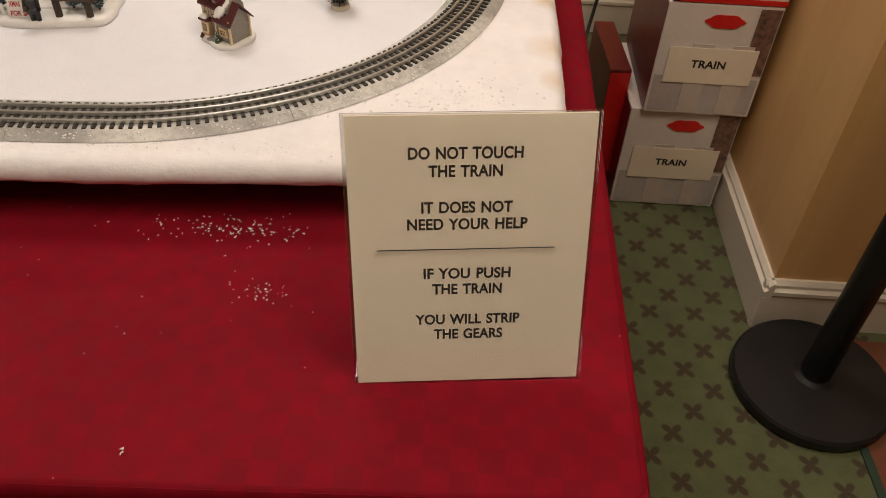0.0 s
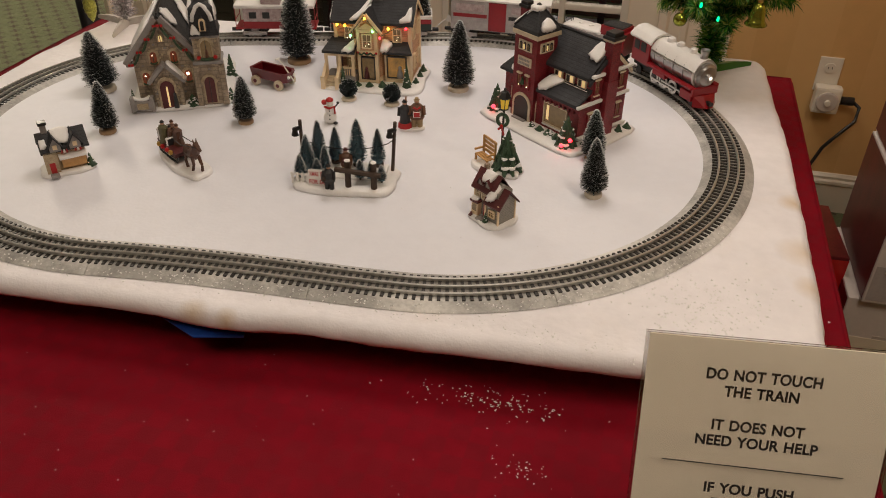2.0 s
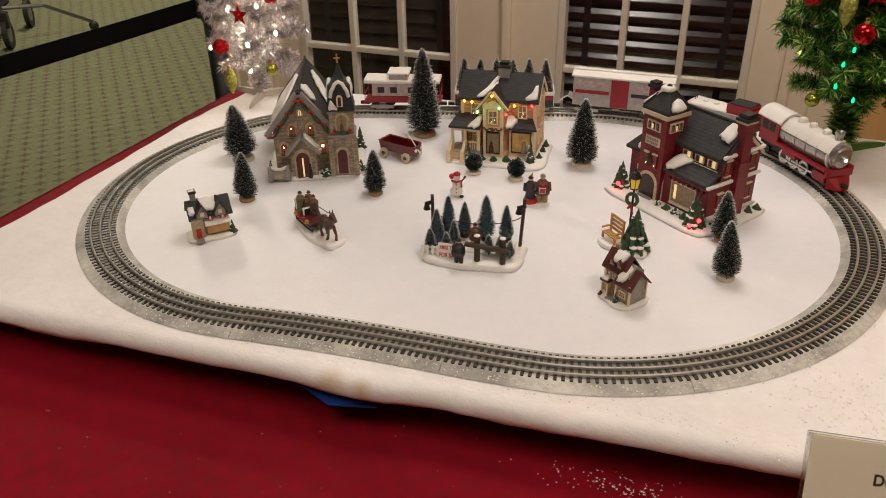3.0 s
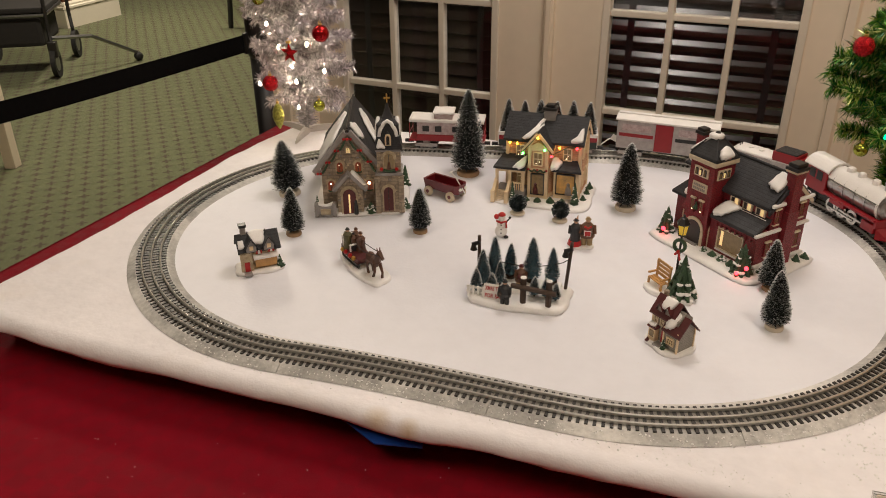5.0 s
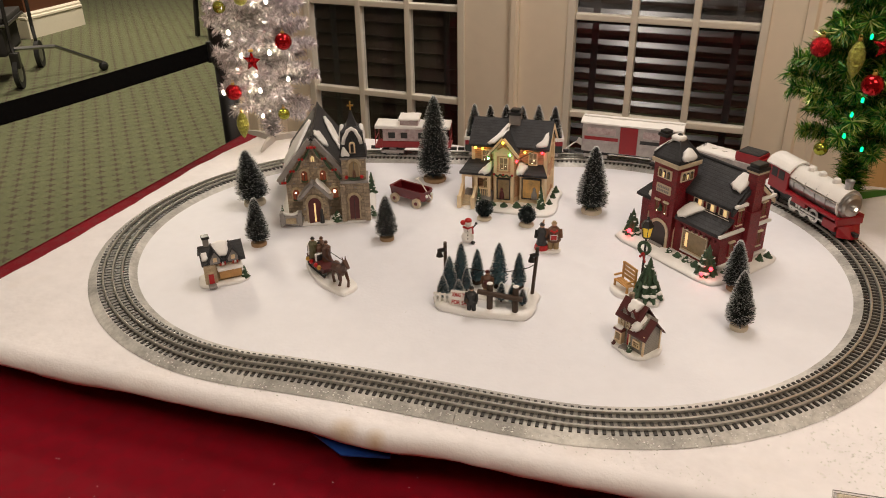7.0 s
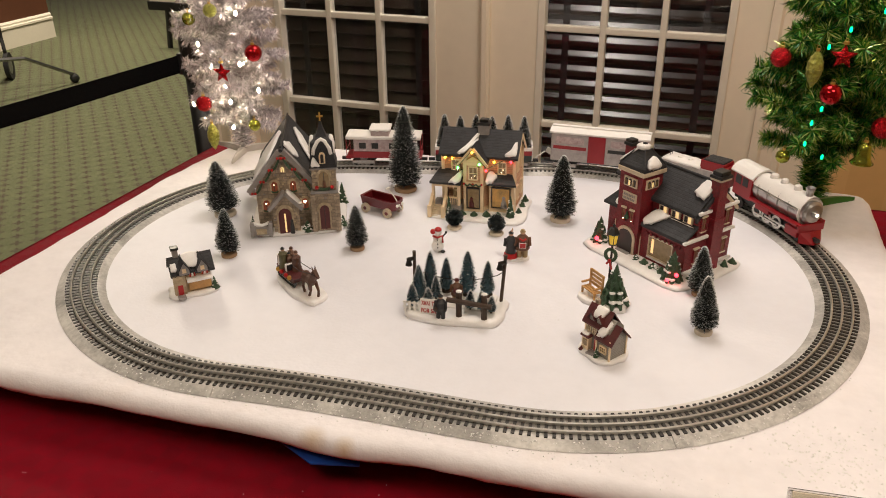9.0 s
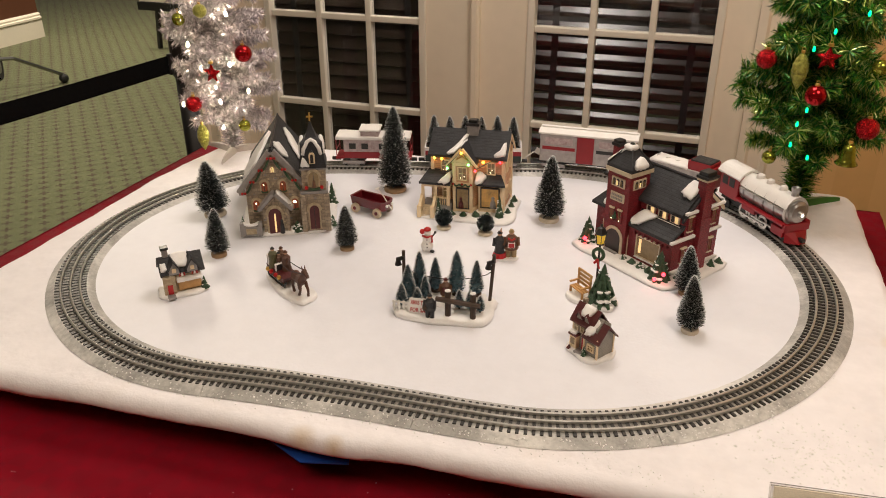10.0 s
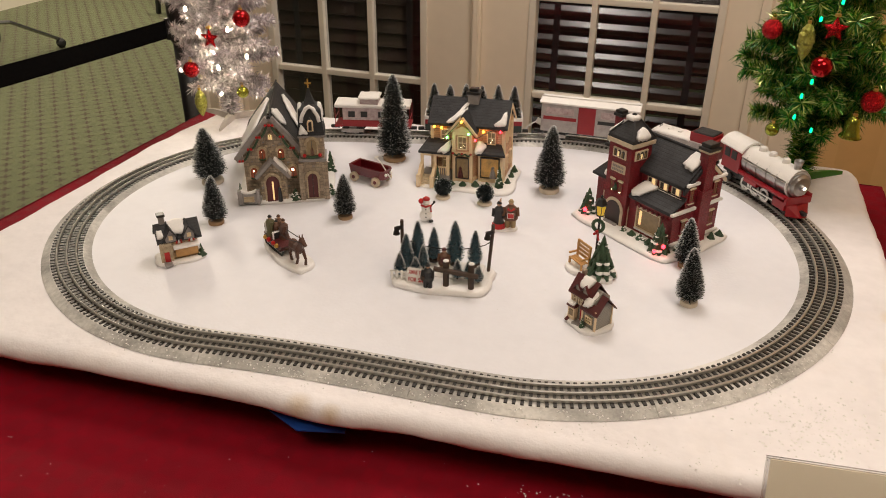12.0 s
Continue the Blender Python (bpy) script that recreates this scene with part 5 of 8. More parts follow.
for x in (-0.1020, -0.0725):
    bm = fresh()
    hull(bm, [(x - 0.0032, -0.057, 0.008), (x + 0.0032, -0.057, 0.008), (x + 0.0032, -0.057, 0.048), (x - 0.0032, -0.057, 0.048), (x - 0.0032, -0.084, 0.005), (x + 0.0032, -0.084, 0.005), (x + 0.0032, -0.084, 0.026), (x - 0.0032, -0.084, 0.026)],
         ((0, 1, 2, 3), (7, 6, 5, 4), (0, 4, 5, 1), (1, 5, 6, 2), (2, 6, 7, 3), (3, 7, 4, 0)))
    box(bm, x - 0.0042, x + 0.0042, -0.0875, -0.0805, 0.004, 0.031, 0.001)
    part("stair_rail", bm, M_YELLOW, yh)
sash(yh, -0.0560, -0.0240, 0.030, 0.015, 0.032, M_LITDIM, M_YELLOW, name="porch_window")
bm = fresh()
box(bm, -0.0890, -0.0760, -0.0245, -0.022, 0.0245, 0.062)
part("door", bm, M_MAROON, yh)
bm = fresh()
box(bm, -0.0175, 0.0065, 0.008, 0.030, 0.150, 0.184, 0.001)
chm = part("chimney", bm, M_GREYST, yh)
bm = fresh()
box(bm, -0.0200, 0.0090, 0.0055, 0.0325, 0.183, 0.189, 0.002)
box(bm, -0.0150, 0.0040, 0.010, 0.028, 0.189, 0.1955, 0.003)
part("chimney_cap", bm, M_BLACKPL, chm)
snow_patch(yh, [(-0.054, -0.026, 0.132), (-0.040, -0.034, 0.133), (-0.020, -0.040, 0.152), (-0.013, -0.004, 0.157), (-0.016, 0.012, 0.168), (-0.032, -0.006, 0.149)], 0.004, 20)
snow_patch(yh, [(0.044, -0.028, 0.131), (0.072, -0.028, 0.131), (0.072, -0.002, 0.155), (0.064, -0.004, 0.152), (0.060, -0.018, 0.140)], 0.004, 21)
snow_patch(yh, [(-0.066, -0.064, 0.077), (-0.041, -0.064, 0.077), (-0.040, -0.024, 0.094), (-0.050, -0.036, 0.088)], 0.005, 22)
snow_patch(yh, [(0.012, -0.049, 0.076), (0.026, -0.049, 0.076), (0.036, -0.030, 0.086), (0.020, -0.022, 0.092), (0.012, -0.024, 0.092)], 0.006, 23)
for x, y, z, c in ((-0.080, -0.031, 0.121, "amber"), (-0.064, -0.031, 0.120, "amber"), (-0.045, -0.058, 0.110, "green"), (BAYX + 0.001, -0.060, 0.146, "amber"), (BAYX + 0.016, -0.060, 0.121, "green"), (BAYX + 0.030, -0.058, 0.108, "red"), (0.026, -0.031, 0.118, "amber"), (0.062, -0.031, 0.120, "red")):
    bulb(yh, x, y, z, c, 0.0027)
bm = fresh()
tube(bm, [(-0.086, -0.030, 0.123), (-0.064, -0.030, 0.122), (-0.046, -0.0565, 0.113), (BAYX, -0.059, 0.149), (BAYX + 0.031, -0.0565, 0.111), (0.045, -0.030, 0.122), (0.070, -0.030, 0.122)], 0.0008)
part("light_wire", bm, M_HEDGE, yh)
for i, (x, y, r, h) in enumerate(((-0.063, -0.071, 0.0085, 0.044), (0.067, -0.056, 0.0105, 0.050), (-0.036, -0.064, 0.013, 0.012), (-0.010, -0.064, 0.013, 0.012), (0.016, -0.060, 0.013, 0.014), (0.040, -0.056, 0.012, 0.012), (0.080, -0.030, 0.009, 0.014), (0.081, 0.005, 0.009, 0.016), (0.082, 0.036, 0.010, 0.018))):
    shrub(yh, x, y, 0.005, r, h, seed=30 + i, snow=i < 2)

# ---- red brick station ----
st = thing("brick_station", "porcelain red brick station with a tower, slate roofs and snow", "model house", pose(-0.212, 1.278, TOP2, 0, 0, -36.5))
snow_base(st, 0.1245, 0.096, 0.008, 41, 0.002, -0.004, p=9.0, wob=0.010)
bm = fresh()
house_block(bm, -0.030, 0.0950, -0.026, 0.070, 0.006, 0.122, 0.162, axis="x")
part("wall", bm, M_BRICK, st)
bm = fresh()
gable(bm, -0.034, 0.0860, -0.026, 0.070, 0.123, 0.165, 0.0075, 0.006, axis="x")
roof_ = part("roof", bm, M_SLATE, st)
bm = fresh()
rod(bm, (-0.040, 0.022, 0.1715), (0.0935, 0.022, 0.1715), 0.0028, 6)
part("ridge", bm, M_SLATE, roof_)
for y0 in (-0.034, 0.078):
    bm = fresh()
    a, b = Vector((0.0925, y0, 0.1165)), Vector((0.0925, 0.022, 0.1655))
    hull(bm, [a, b, b + Vector((0, 0, -0.008)), a + Vector((0, 0, -0.008)), a + Vector((0.005, 0, 0)), b + Vector((0.005, 0, 0)), b + Vector((0.005, 0, -0.008)), a + Vector((0.005, 0, -0.008))],
         ((0, 1, 2, 3), (4, 7, 6, 5), (0, 4, 5, 1), (3, 2, 6, 7), (0, 3, 7, 4), (1, 5, 6, 2)))
    part("barge_board", bm, M_SLATE if y0 < 0 else M_TRIMW, st)
bm = fresh()
box(bm, -0.010, 0.0950, -0.052, -0.025, 0.006, 0.078)
part("front_wing", bm, M_BRICK, st)
bm = fresh()
sloped(bm, -0.006, 0.0960, -0.0610, 0.0735, -0.0255, 0.0955, 0.006)
part("wing_roof", bm, M_SLATE, st)
bm = fresh()
box(bm, -0.004, 0.0960, -0.0555, -0.0515, 0.0660, 0.0720, 0.001)
for i in range(9):
    box(bm, 0.004 + i * 0.011, 0.008 + i * 0.011, -0.0565, -0.0515, 0.060, 0.0665)
part("eaves_brackets", bm, M_BRICK, st)
# tower
TX0, TX1, TY0, TY1 = -0.0685, -0.0120, -0.0600, -0.0080
bm = fresh()
box(bm, TX0, TX1, TY0, TY1, 0.006, 0.170)
tw = part("tower", bm, M_BRICK, st)
bm = fresh()
box(bm, TX0 - 0.0045, TX1 + 0.0045, TY0 - 0.0045, TY1 + 0.0045, 0.1665, 0.1755, 0.002)
part("cornice", bm, M_TRIMW, tw)
TC = ((TX0 + TX1) / 2, (TY0 + TY1) / 2)
bm = fresh()
rings = []
for hx, hy, z in ((0.0320, 0.0295, 0.1755), (0.0305, 0.0280, 0.1810), (0.0090, 0.0080, 0.2100), (0.0078, 0.0070, 0.2125)):
    rings.append([Vector((TC[0] + sx * hx, TC[1] + sy * hy, z)) for sx, sy in ((-1, -1), (1, -1), (1, 1), (-1, 1))])
loft(bm, rings)
tr_ = part("tower_roof", bm, M_SLATE, tw)
for sx, sy in ((-1, -1), (1, -1), (1, 1), (-1, 1)):
    bm = fresh()
    rod(bm, (TC[0] + sx * 0.0306, TC[1] + sy * 0.0281, 0.1812), (TC[0] + sx * 0.009, TC[1] + sy * 0.008, 0.2108), 0.0017, 6)
    part("hip", bm, M_SLATE, tr_)
bm = fresh()
lathe(bm, [(0.006, 0.2120), (0.008, 0.2155), (0.005, 0.2190), (0.003, 0.2215), (0.0, 0.2225)], 10, TC[0], TC[1])
part("finial", bm, M_BLACKPL, tw)
bm = fresh()
arch(bm, -0.0400, TY0 - 0.0022, 0.006, 0.0470, 0.054, 0.004, point=1.0)
part("arch_trim", bm, M_TRIMW, tw)
bm = fresh()
arch(bm, -0.0400, TY0 - 0.0030, 0.006, 0.0360, 0.048, 0.004, point=1.0)
aw = part("archway", bm, M_DARK, tw)
bm = fresh()
box(bm, -0.056, -0.024, TY0 - 0.010, TY0 + 0.002, 0.006, 0.0105, 0.001)
part("threshold", bm, M_GREYST, aw)
TR90 = Matrix.Translation((TX1, TC[1], 0)) @ Matrix.Rotation(math.pi / 2, 4, "Z")
bm = fresh()
arch(bm, -0.0040, -0.0022, 0.006, 0.0300, 0.050, 0.004, m=TR90, point=1.0)
part("arch_trim", bm, M_TRIMW, tw)
bm = fresh()
arch(bm, -0.0030, -0.0030, 0.006, 0.0215, 0.044, 0.004, m=TR90, point=1.0)
part("archway", bm, M_GREYST, tw)
for x in (-0.0500, -0.0295):
    sash(st, x, TY0 - 0.0003, 0.0715, 0.0075, 0.0215, M_LITDIM, M_BRICK)
    bm = fresh()
    box(bm, x - 0.0062, x + 0.0062, TY0 - 0.0040, TY0 + 0.001, 0.0945, 0.0980, 0.001)
    part("lintel", bm, M_TRIMW, tw)
    bulb(st, x + 0.001, TY0 - 0.0030, 0.0745, "white", 0.0009)
shrub(st, -0.0400, TY0 - 0.0035, 0.078, 0.0055, 0.014, seed=51, snow=False, name="wreath")
bm = fresh()
box(bm, -0.0570, -0.0225, TY0 - 0.0020, TY0 + 0.001, 0.1115, 0.1285, 0.0008)
pl = part("plaque", bm, M_TRIMW, tw)
for z in (0.1235, 0.1165):
    for i in range(7):
        bm = fresh()
        box(bm, -0.0535 + i * 0.0041, -0.0510 + i * 0.0041, TY0 - 0.0028, TY0 - 0.0018, z - 0.0022, z + 0.0022)
        part("lettering_bar", bm, M_GREYST, pl)
for face in (0, 1):
    m0 = None if face == 0 else TR90
    cx, y_ = (-0.0405, TY0) if face == 0 else (-0.0015, 0.0)
    bm = fresh()
    box(bm, cx - 0.0165, cx + 0.0165, y_ - 0.0022, y_ + 0.001, 0.1400, 0.1590, 0.001, m=m0)
    fr = part("window_band", bm, M_TRIMW, tw)
    for i in (-1, 0, 1):
        bm = fresh()
        arch(bm, cx + i * 0.0098, y_ - 0.0030, 0.1430, 0.0066, 0.0135, 0.001, m=m0, point=1.0)
        part("pane", bm, M_DARK, fr)
        bm = fresh()
        box(bm, cx + i * 0.0098 - 0.0030, cx + i * 0.0098 + 0.0004, y_ - 0.0036, y_ - 0.0029, 0.1440, 0.1530, m=m0)
        part("lit_pane", bm, M_LITDIM if i else M_LIT, fr)
for i in range(3):
    x = 0.0160 + i * 0.0285
    bm = fresh()
    arch(bm, x, -0.0290, 0.0965, 0.0215, 0.0265, 0.004, point=0.55)
    fr = part("window", bm, M_TRIMW, st)
    for u in (-0.0042, 0.0042):
        bm = fresh()
        box(bm, x + u - 0.0031, x + u + 0.0031, -0.0297, -0.0285, 0.1010, 0.1125)
        part("pane", bm, M_LIT if u > 0 else M_DARK, fr)
    bm = fresh()
    box(bm, x - 0.0035, x + 0.0035, -0.0302, -0.0285, 0.1135, 0.1165, 0.0005)
    part("keystone", bm, M_TRIMW, fr)
sash(st, 0.0400, -0.0524, 0.020, 0.054, 0.038, M_LITDIM, M_TRIMW, bars=0, rows=0, name="shop_window")
bm = fresh()
box(bm, 0.0185, 0.0240, -0.0540, -0.0530, 0.026, 0.054)
part("lamp_glow", bm, M_LIT, st)
# right gable end
E90 = Matrix.Translation((0.0950, 0.0, 0)) @ Matrix.Rotation(math.pi / 2, 4, "Z")
bm = fresh()
box(bm, 0.0020, 0.0290, -0.0120, 0.008, 0.006, 0.110, m=E90)
box(bm, 0.0045, 0.0265, -0.0105, 0.008, 0.110, 0.184, m=E90)
chr_ = part("chimney", bm, M_BRICK, st)
bm = fresh()
box(bm, 0.0010, 0.0300, -0.0135, 0.0105, 0.1815, 0.1855, 0.001, m=E90)
part("chimney_collar", bm, M_TRIMW, chr_)
bm = fresh()
box(bm, -0.0005, 0.0315, -0.0150, 0.0120, 0.1855, 0.1910, 0.002, m=E90)
box(bm, 0.0030, 0.0280, -0.0115, 0.0090, 0.1910, 0.1985, 0.002, m=E90)
part("chimney_cap", bm, M_BLACKPL, chr_)
for y, z in ((-0.0140, 0.092), (-0.0240, 0.032), (0.0500, 0.092), (0.0500, 0.034)):
    sash(st, y, -0.0005, z, 0.0095, 0.0230, M_LITDIM, M_BRICK, m=E90)
    bm = fresh()
    box(bm, y - 0.0080, y + 0.0080, -0.0042, 0.001, z + 0.0240, z + 0.0275, 0.001, m=E90)
    part("lintel", bm, M_TRIMW, st)
    bm = fresh()
    box(bm, y - 0.0075, y + 0.0075, -0.0042, 0.001, z - 0.0050, z - 0.0020, 0.001, m=E90)
    part("sill", bm, M_TRIMW, st)
for y0, y1, z in ((-0.0620, 0.0015, 0.0735), (0.0295, 0.0740, 0.0735), (-0.0300, 0.0015, 0.1225), (0.0295, 0.0760, 0.1225), (-0.0540, 0.0740, 0.0120)):
    bm = fresh()
    box(bm, y0, y1, -0.0055, 0.001, z, z + 0.0060, 0.0020, m=E90)
    part("ledge", bm, M_SNOWP, st)
# side wing
bm = fresh()
box(bm, -0.1060, TX0 + 0.004, -0.0420, 0.050, 0.006, 0.082)
part("side_wing", bm, M_BRICK, st)
bm = fresh()
loft(bm, [[Vector((x, y, z)) for x, y in ((x0, y0), (x1, y0), (x1, y1), (x0, y1))] for x0, x1, y0, y1, z in ((-0.1150, -0.050, -0.0500, 0.058, 0.081), (-0.1145, -0.050, -0.0495, 0.057, 0.086), (-0.0950, -0.050, -0.0250, 0.030, 0.112))])
part("wing_roof", bm, M_SLATE, st)
bm = fresh()
box(bm, -0.0980, -0.040, -0.0260, 0.050, 0.084, 0.140)
part("upper_wing", bm, M_BRICK, st)
bm = fresh()
loft(bm, [[Vector((x, y, z)) for x, y in ((x0, y0), (x1, y0), (x1, y1), (x0, y1))] for x0, x1, y0, y1, z in ((-0.1060, -0.030, -0.0340, 0.058, 0.139), (-0.1055, -0.030, -0.0335, 0.057, 0.144), (-0.0760, -0.030, 0.0060, 0.018, 0.172))])
part("upper_roof", bm, M_SLATE, st)
bm = fresh()
box(bm, -0.0920, -0.0700, -0.0285, -0.025, 0.1130, 0.1340, 0.001)
fr = part("window", bm, M_TRIMW, st)
for u in (-0.0860, -0.0760):
    bm = fresh()
    box(bm, u - 0.0032, u + 0.0032, -0.0292, -0.0282, 0.1170, 0.1300)
    part("pane", bm, M_LIT if u > -0.08 else M_LITDIM, fr)
sash(st, -0.0790, -0.0425, 0.034, 0.0085, 0.030, M_LITWARM, M_TRIMW)
bm = fresh()
sloped(bm, -0.0800, -0.0640, -0.0560, 0.062, -0.0420, 0.080, 0.004)
part("canopy", bm, M_BRICK, st)
bm = fresh()
box(bm, -0.1040, -0.0880, -0.0160, 0.0000, 0.13, 0.196, 0.001)
cb = part("chimney", bm, M_BRICK, st)
bm = fresh()
box(bm, -0.1070, -0.0850, -0.0190, 0.0030, 0.196, 0.202, 0.002)
box(bm, -0.1045, -0.0875, -0.0165, 0.0005, 0.202, 0.208, 0.002)
part("chimney_cap", bm, M_BLACKPL, cb)
snow_patch(st, [(-0.073, -0.064, 0.182), (-0.060, -0.050, 0.196), (-0.044, -0.042, 0.212), (-0.042, -0.030, 0.212), (-0.058, -0.024, 0.200), (-0.074, -0.020, 0.183)], 0.004, 60)
snow_patch(st, [(-0.009, -0.056, 0.183), (-0.019, -0.046, 0.194), (-0.022, -0.030, 0.200), (-0.006, -0.020, 0.181), (-0.005, -0.040, 0.180)], 0.007, 61)
snow_patch(st, [(0.060, -0.006, 0.150), (0.088, -0.012, 0.144), (0.092, 0.016, 0.168), (0.066, 0.020, 0.170)], 0.005, 62)
snow_patch(st, [(-0.004, -0.062, 0.082), (0.016, -0.060, 0.083), (0.038, -0.030, 0.100), (0.000, -0.028, 0.102)], 0.005, 63)
snow_patch(st, [(-0.052, -0.046, 0.211), (-0.030, -0.046, 0.211), (-0.030, -0.024, 0.211), (-0.052, -0.024, 0.211)], 0.007, 65)
snow_patch(st, [(-0.104, -0.030, 0.146), (-0.080, -0.030, 0.146), (-0.078, -0.008, 0.162), (-0.092, -0.006, 0.158)], 0.004, 66)
snow_patch(st, [(-0.088, -0.048, 0.090), (-0.068, -0.048, 0.090), (-0.068, -0.028, 0.108), (-0.084, -0.028, 0.108)], 0.004, 67)
for x0, x1, y, z in ((0.004, 0.0900, -0.0325, 0.0945), (0.010, 0.072, -0.0560, 0.0140)):
    bm = fresh()
    box(bm, x0, x1, y, y + 0.006, z, z + 0.0036, 0.0014)
    part("snowy_sill", bm, M_SNOWP, st)


def snowy_fir(parent, x, y, z, r, h, seed):
    """A cast fir in lumpy tiers with thick pads of snow on them."""
    rn = random.Random(seed)
    bm, sn = fresh(), fresh()
    for k in range(4):
        f = k / 4
        for i in range(9 - 2 * k):
            a = i * 6.283 / (9 - 2 * k) + k * 0.5 + rn.uniform(-0.2, 0.2)
            rr = r * (1 - 0.78 * f)
            p = Vector((x + rr * 0.62 * math.cos(a), y + rr * 0.62 * math.sin(a), z + h * (0.08 + 0.80 * f)))
            tip = p + Vector((math.cos(a) * rr * 0.5, math.sin(a) * rr * 0.5, -h * 0.10))
            rod(bm, p + Vector((0, 0, h * 0.10)), tip, rr * 0.30, 7, rr * 0.12)
            if rn.random() < 0.42:
                ball(sn, p.x + math.cos(a) * rr * 0.18, p.y + math.sin(a) * rr * 0.18, p.z + h * 0.075, rr * 0.32, 8, sz=0.5)
    lathe(bm, [(r * 0.75, 0.0), (r * 0.62, h * 0.25), (r * 0.4, h * 0.55), (r * 0.15, h * 0.88), (0.0, h)], 10, x, y, z)
    s = part("fir", bm, M_HEDGE, parent)
    part("snow_tuft", sn, M_SNOWP, s, smooth=True)
    return s


snowy_fir(st, -0.1000, -0.0680, 0.005, 0.0165, 0.056, 70)
snowy_fir(st, 0.0900, -0.0730, 0.005, 0.0190, 0.060, 71)
for i, (x, y, r, h) in enumerate(((-0.004, -0.068, 0.011, 0.011), (0.018, -0.068, 0.012, 0.012), (0.040, -0.068, 0.013, 0.013), (0.062, -0.069, 0.012, 0.014), (0.108, -0.045, 0.010, 0.014), (0.110, -0.018, 0.010, 0.012), (0.110, 0.045, 0.010, 0.016), (0.110, 0.068, 0.010, 0.014))):
    shrub(st, x, y, 0.005, r, h, seed=72 + i, snow=i in (0, 2, 4))
bulb(st, -0.0920, -0.0840, 0.020, "red", 0.0042)
bulb(st, 0.0960, -0.0920, 0.014, "red", 0.0034)
bulb(st, 0.1050, -0.0800, 0.024, "red", 0.0038)
bm = fresh()
tube(bm, [(-0.090, -0.086, 0.007), (-0.050, -0.090, 0.007), (0.0, -0.094, 0.0065), (0.05, -0.095, 0.004), (0.088, -0.092, 0.008)], 0.0010)
part("light_wire", bm, M_BLACKPL, st)


# ---- bottle-brush trees ----
M_BRUSH = random_island("brush_bristle", [(0.012, 0.022, 0.022), (0.010, 0.016, 0.020), (0.018, 0.030, 0.028), (0.012, 0.020, 0.024), (0.05, 0.07, 0.07)], 0.6)
M_BRUSHB = random_island("blue_green_bristle", [(0.014, 0.062, 0.095), (0.010, 0.045, 0.085), (0.024, 0.090, 0.13), (0.14, 0.26, 0.32)], 0.6)
M_FROST = mat("frosted_tip", (0.72, 0.74, 0.74), 0.6, var=0.05)
M_CORK = mat("wooden_disc", (0.30, 0.19, 0.10), 0.6, var=0.15, scale=120)
M_DISCW = mat("snowy_disc", (0.62, 0.54, 0.42), 0.6, var=0.1, scale=100)


def bristles(bm, frost, h, r, z0, rnd, count, shape=0.68):
    """A spiral of thin bristles round an upright wire, with frosted ends."""
    for i in range(count):
        f = (i + rnd.random()) / count
        a = i * 2.399 + rnd.uniform(-0.3, 0.3)
        prof = (1 - f) ** shape * (0.84 + 0.16 * min(1, f * 7)) + 0.05
        L = r * prof * rnd.uniform(0.82, 1.10)
        z = z0 + f * h
        d = Vector((math.cos(a), math.sin(a), rnd.uniform(-0.05, 0.50)))
        side = Vector((-d.y, d.x, rnd.uniform(-0.4, 0.4))).normalized() * 0.00075
        b = Vector((0, 0, z))
        e = b + d * L
        p, q = b + d * L * 0.25, e
        v = [bm.verts.new(p - side * 1.3), bm.verts.new(p + side * 1.3), bm.verts.new(q + side * 0.8), bm.verts.new(q - side * 0.8)]
        bm.faces.new(v)
        if rnd.random() < 0.78:
            u = Vector((0, 0, 0.0008))
            w = [frost.verts.new(e - d * L * 0.11 - side + u), frost.verts.new(e - d * L * 0.11 + side + u), frost.verts.new(e + d * 0.0008 + side + u * 1.8), frost.verts.new(e + d * 0.0008 - side + u * 1.8)]
            frost.faces.new(w)


def brush_tree(x, y, h, r, label, seed, disc="wood", lean=(0, 0), parent=None, material=None, z=None, count=2200, group="bottle-brush trees", name="bottle_brush_tree"):
    rnd = random.Random(seed)
    if parent is None:
        ob = thing(name, label, "toy tree", pose(x, y, TOP2 if z is None else z, lean[0], lean[1], 0), group)
    else:
        ob = new(name)
        ob.parent, ob.matrix_basis = parent, pose(x, y, z or 0, lean[0], lean[1], 0)
    zb = min(0.012, h * 0.1)
    if parent is None:
        bm = fresh()
        lathe(bm, [(r * 0.62, 0), (r * 0.64, zb * 0.3), (r * 0.6, zb * 0.75), (r * 0.5, zb * 0.85)], 20)
        part("disc", bm, M_CORK if disc == "wood" else M_DISCW, ob)
    bm = fresh()
    rod(bm, (0, 0, 0), (0, 0, h * 0.97), 0.0016, 6, 0.0008)
    part("stem", bm, M_BARK, ob)
    # dark heart, so that the brush reads dense
    bm, fr = fresh(), fresh()
    lathe(bm, [(r * 0.40, zb + h * 0.02), (r * 0.66, zb + h * 0.07), (r * 0.50, h * 0.42), (r * 0.28, h * 0.74), (r * 0.05, h * 0.95)], 12)
    bristles(bm, fr, h - zb - 0.002, r, zb + 0.002, rnd, count)
    part("bristle", bm, material or M_BRUSH, ob)
    part("frost", fr, M_FROST, ob)
    return ob


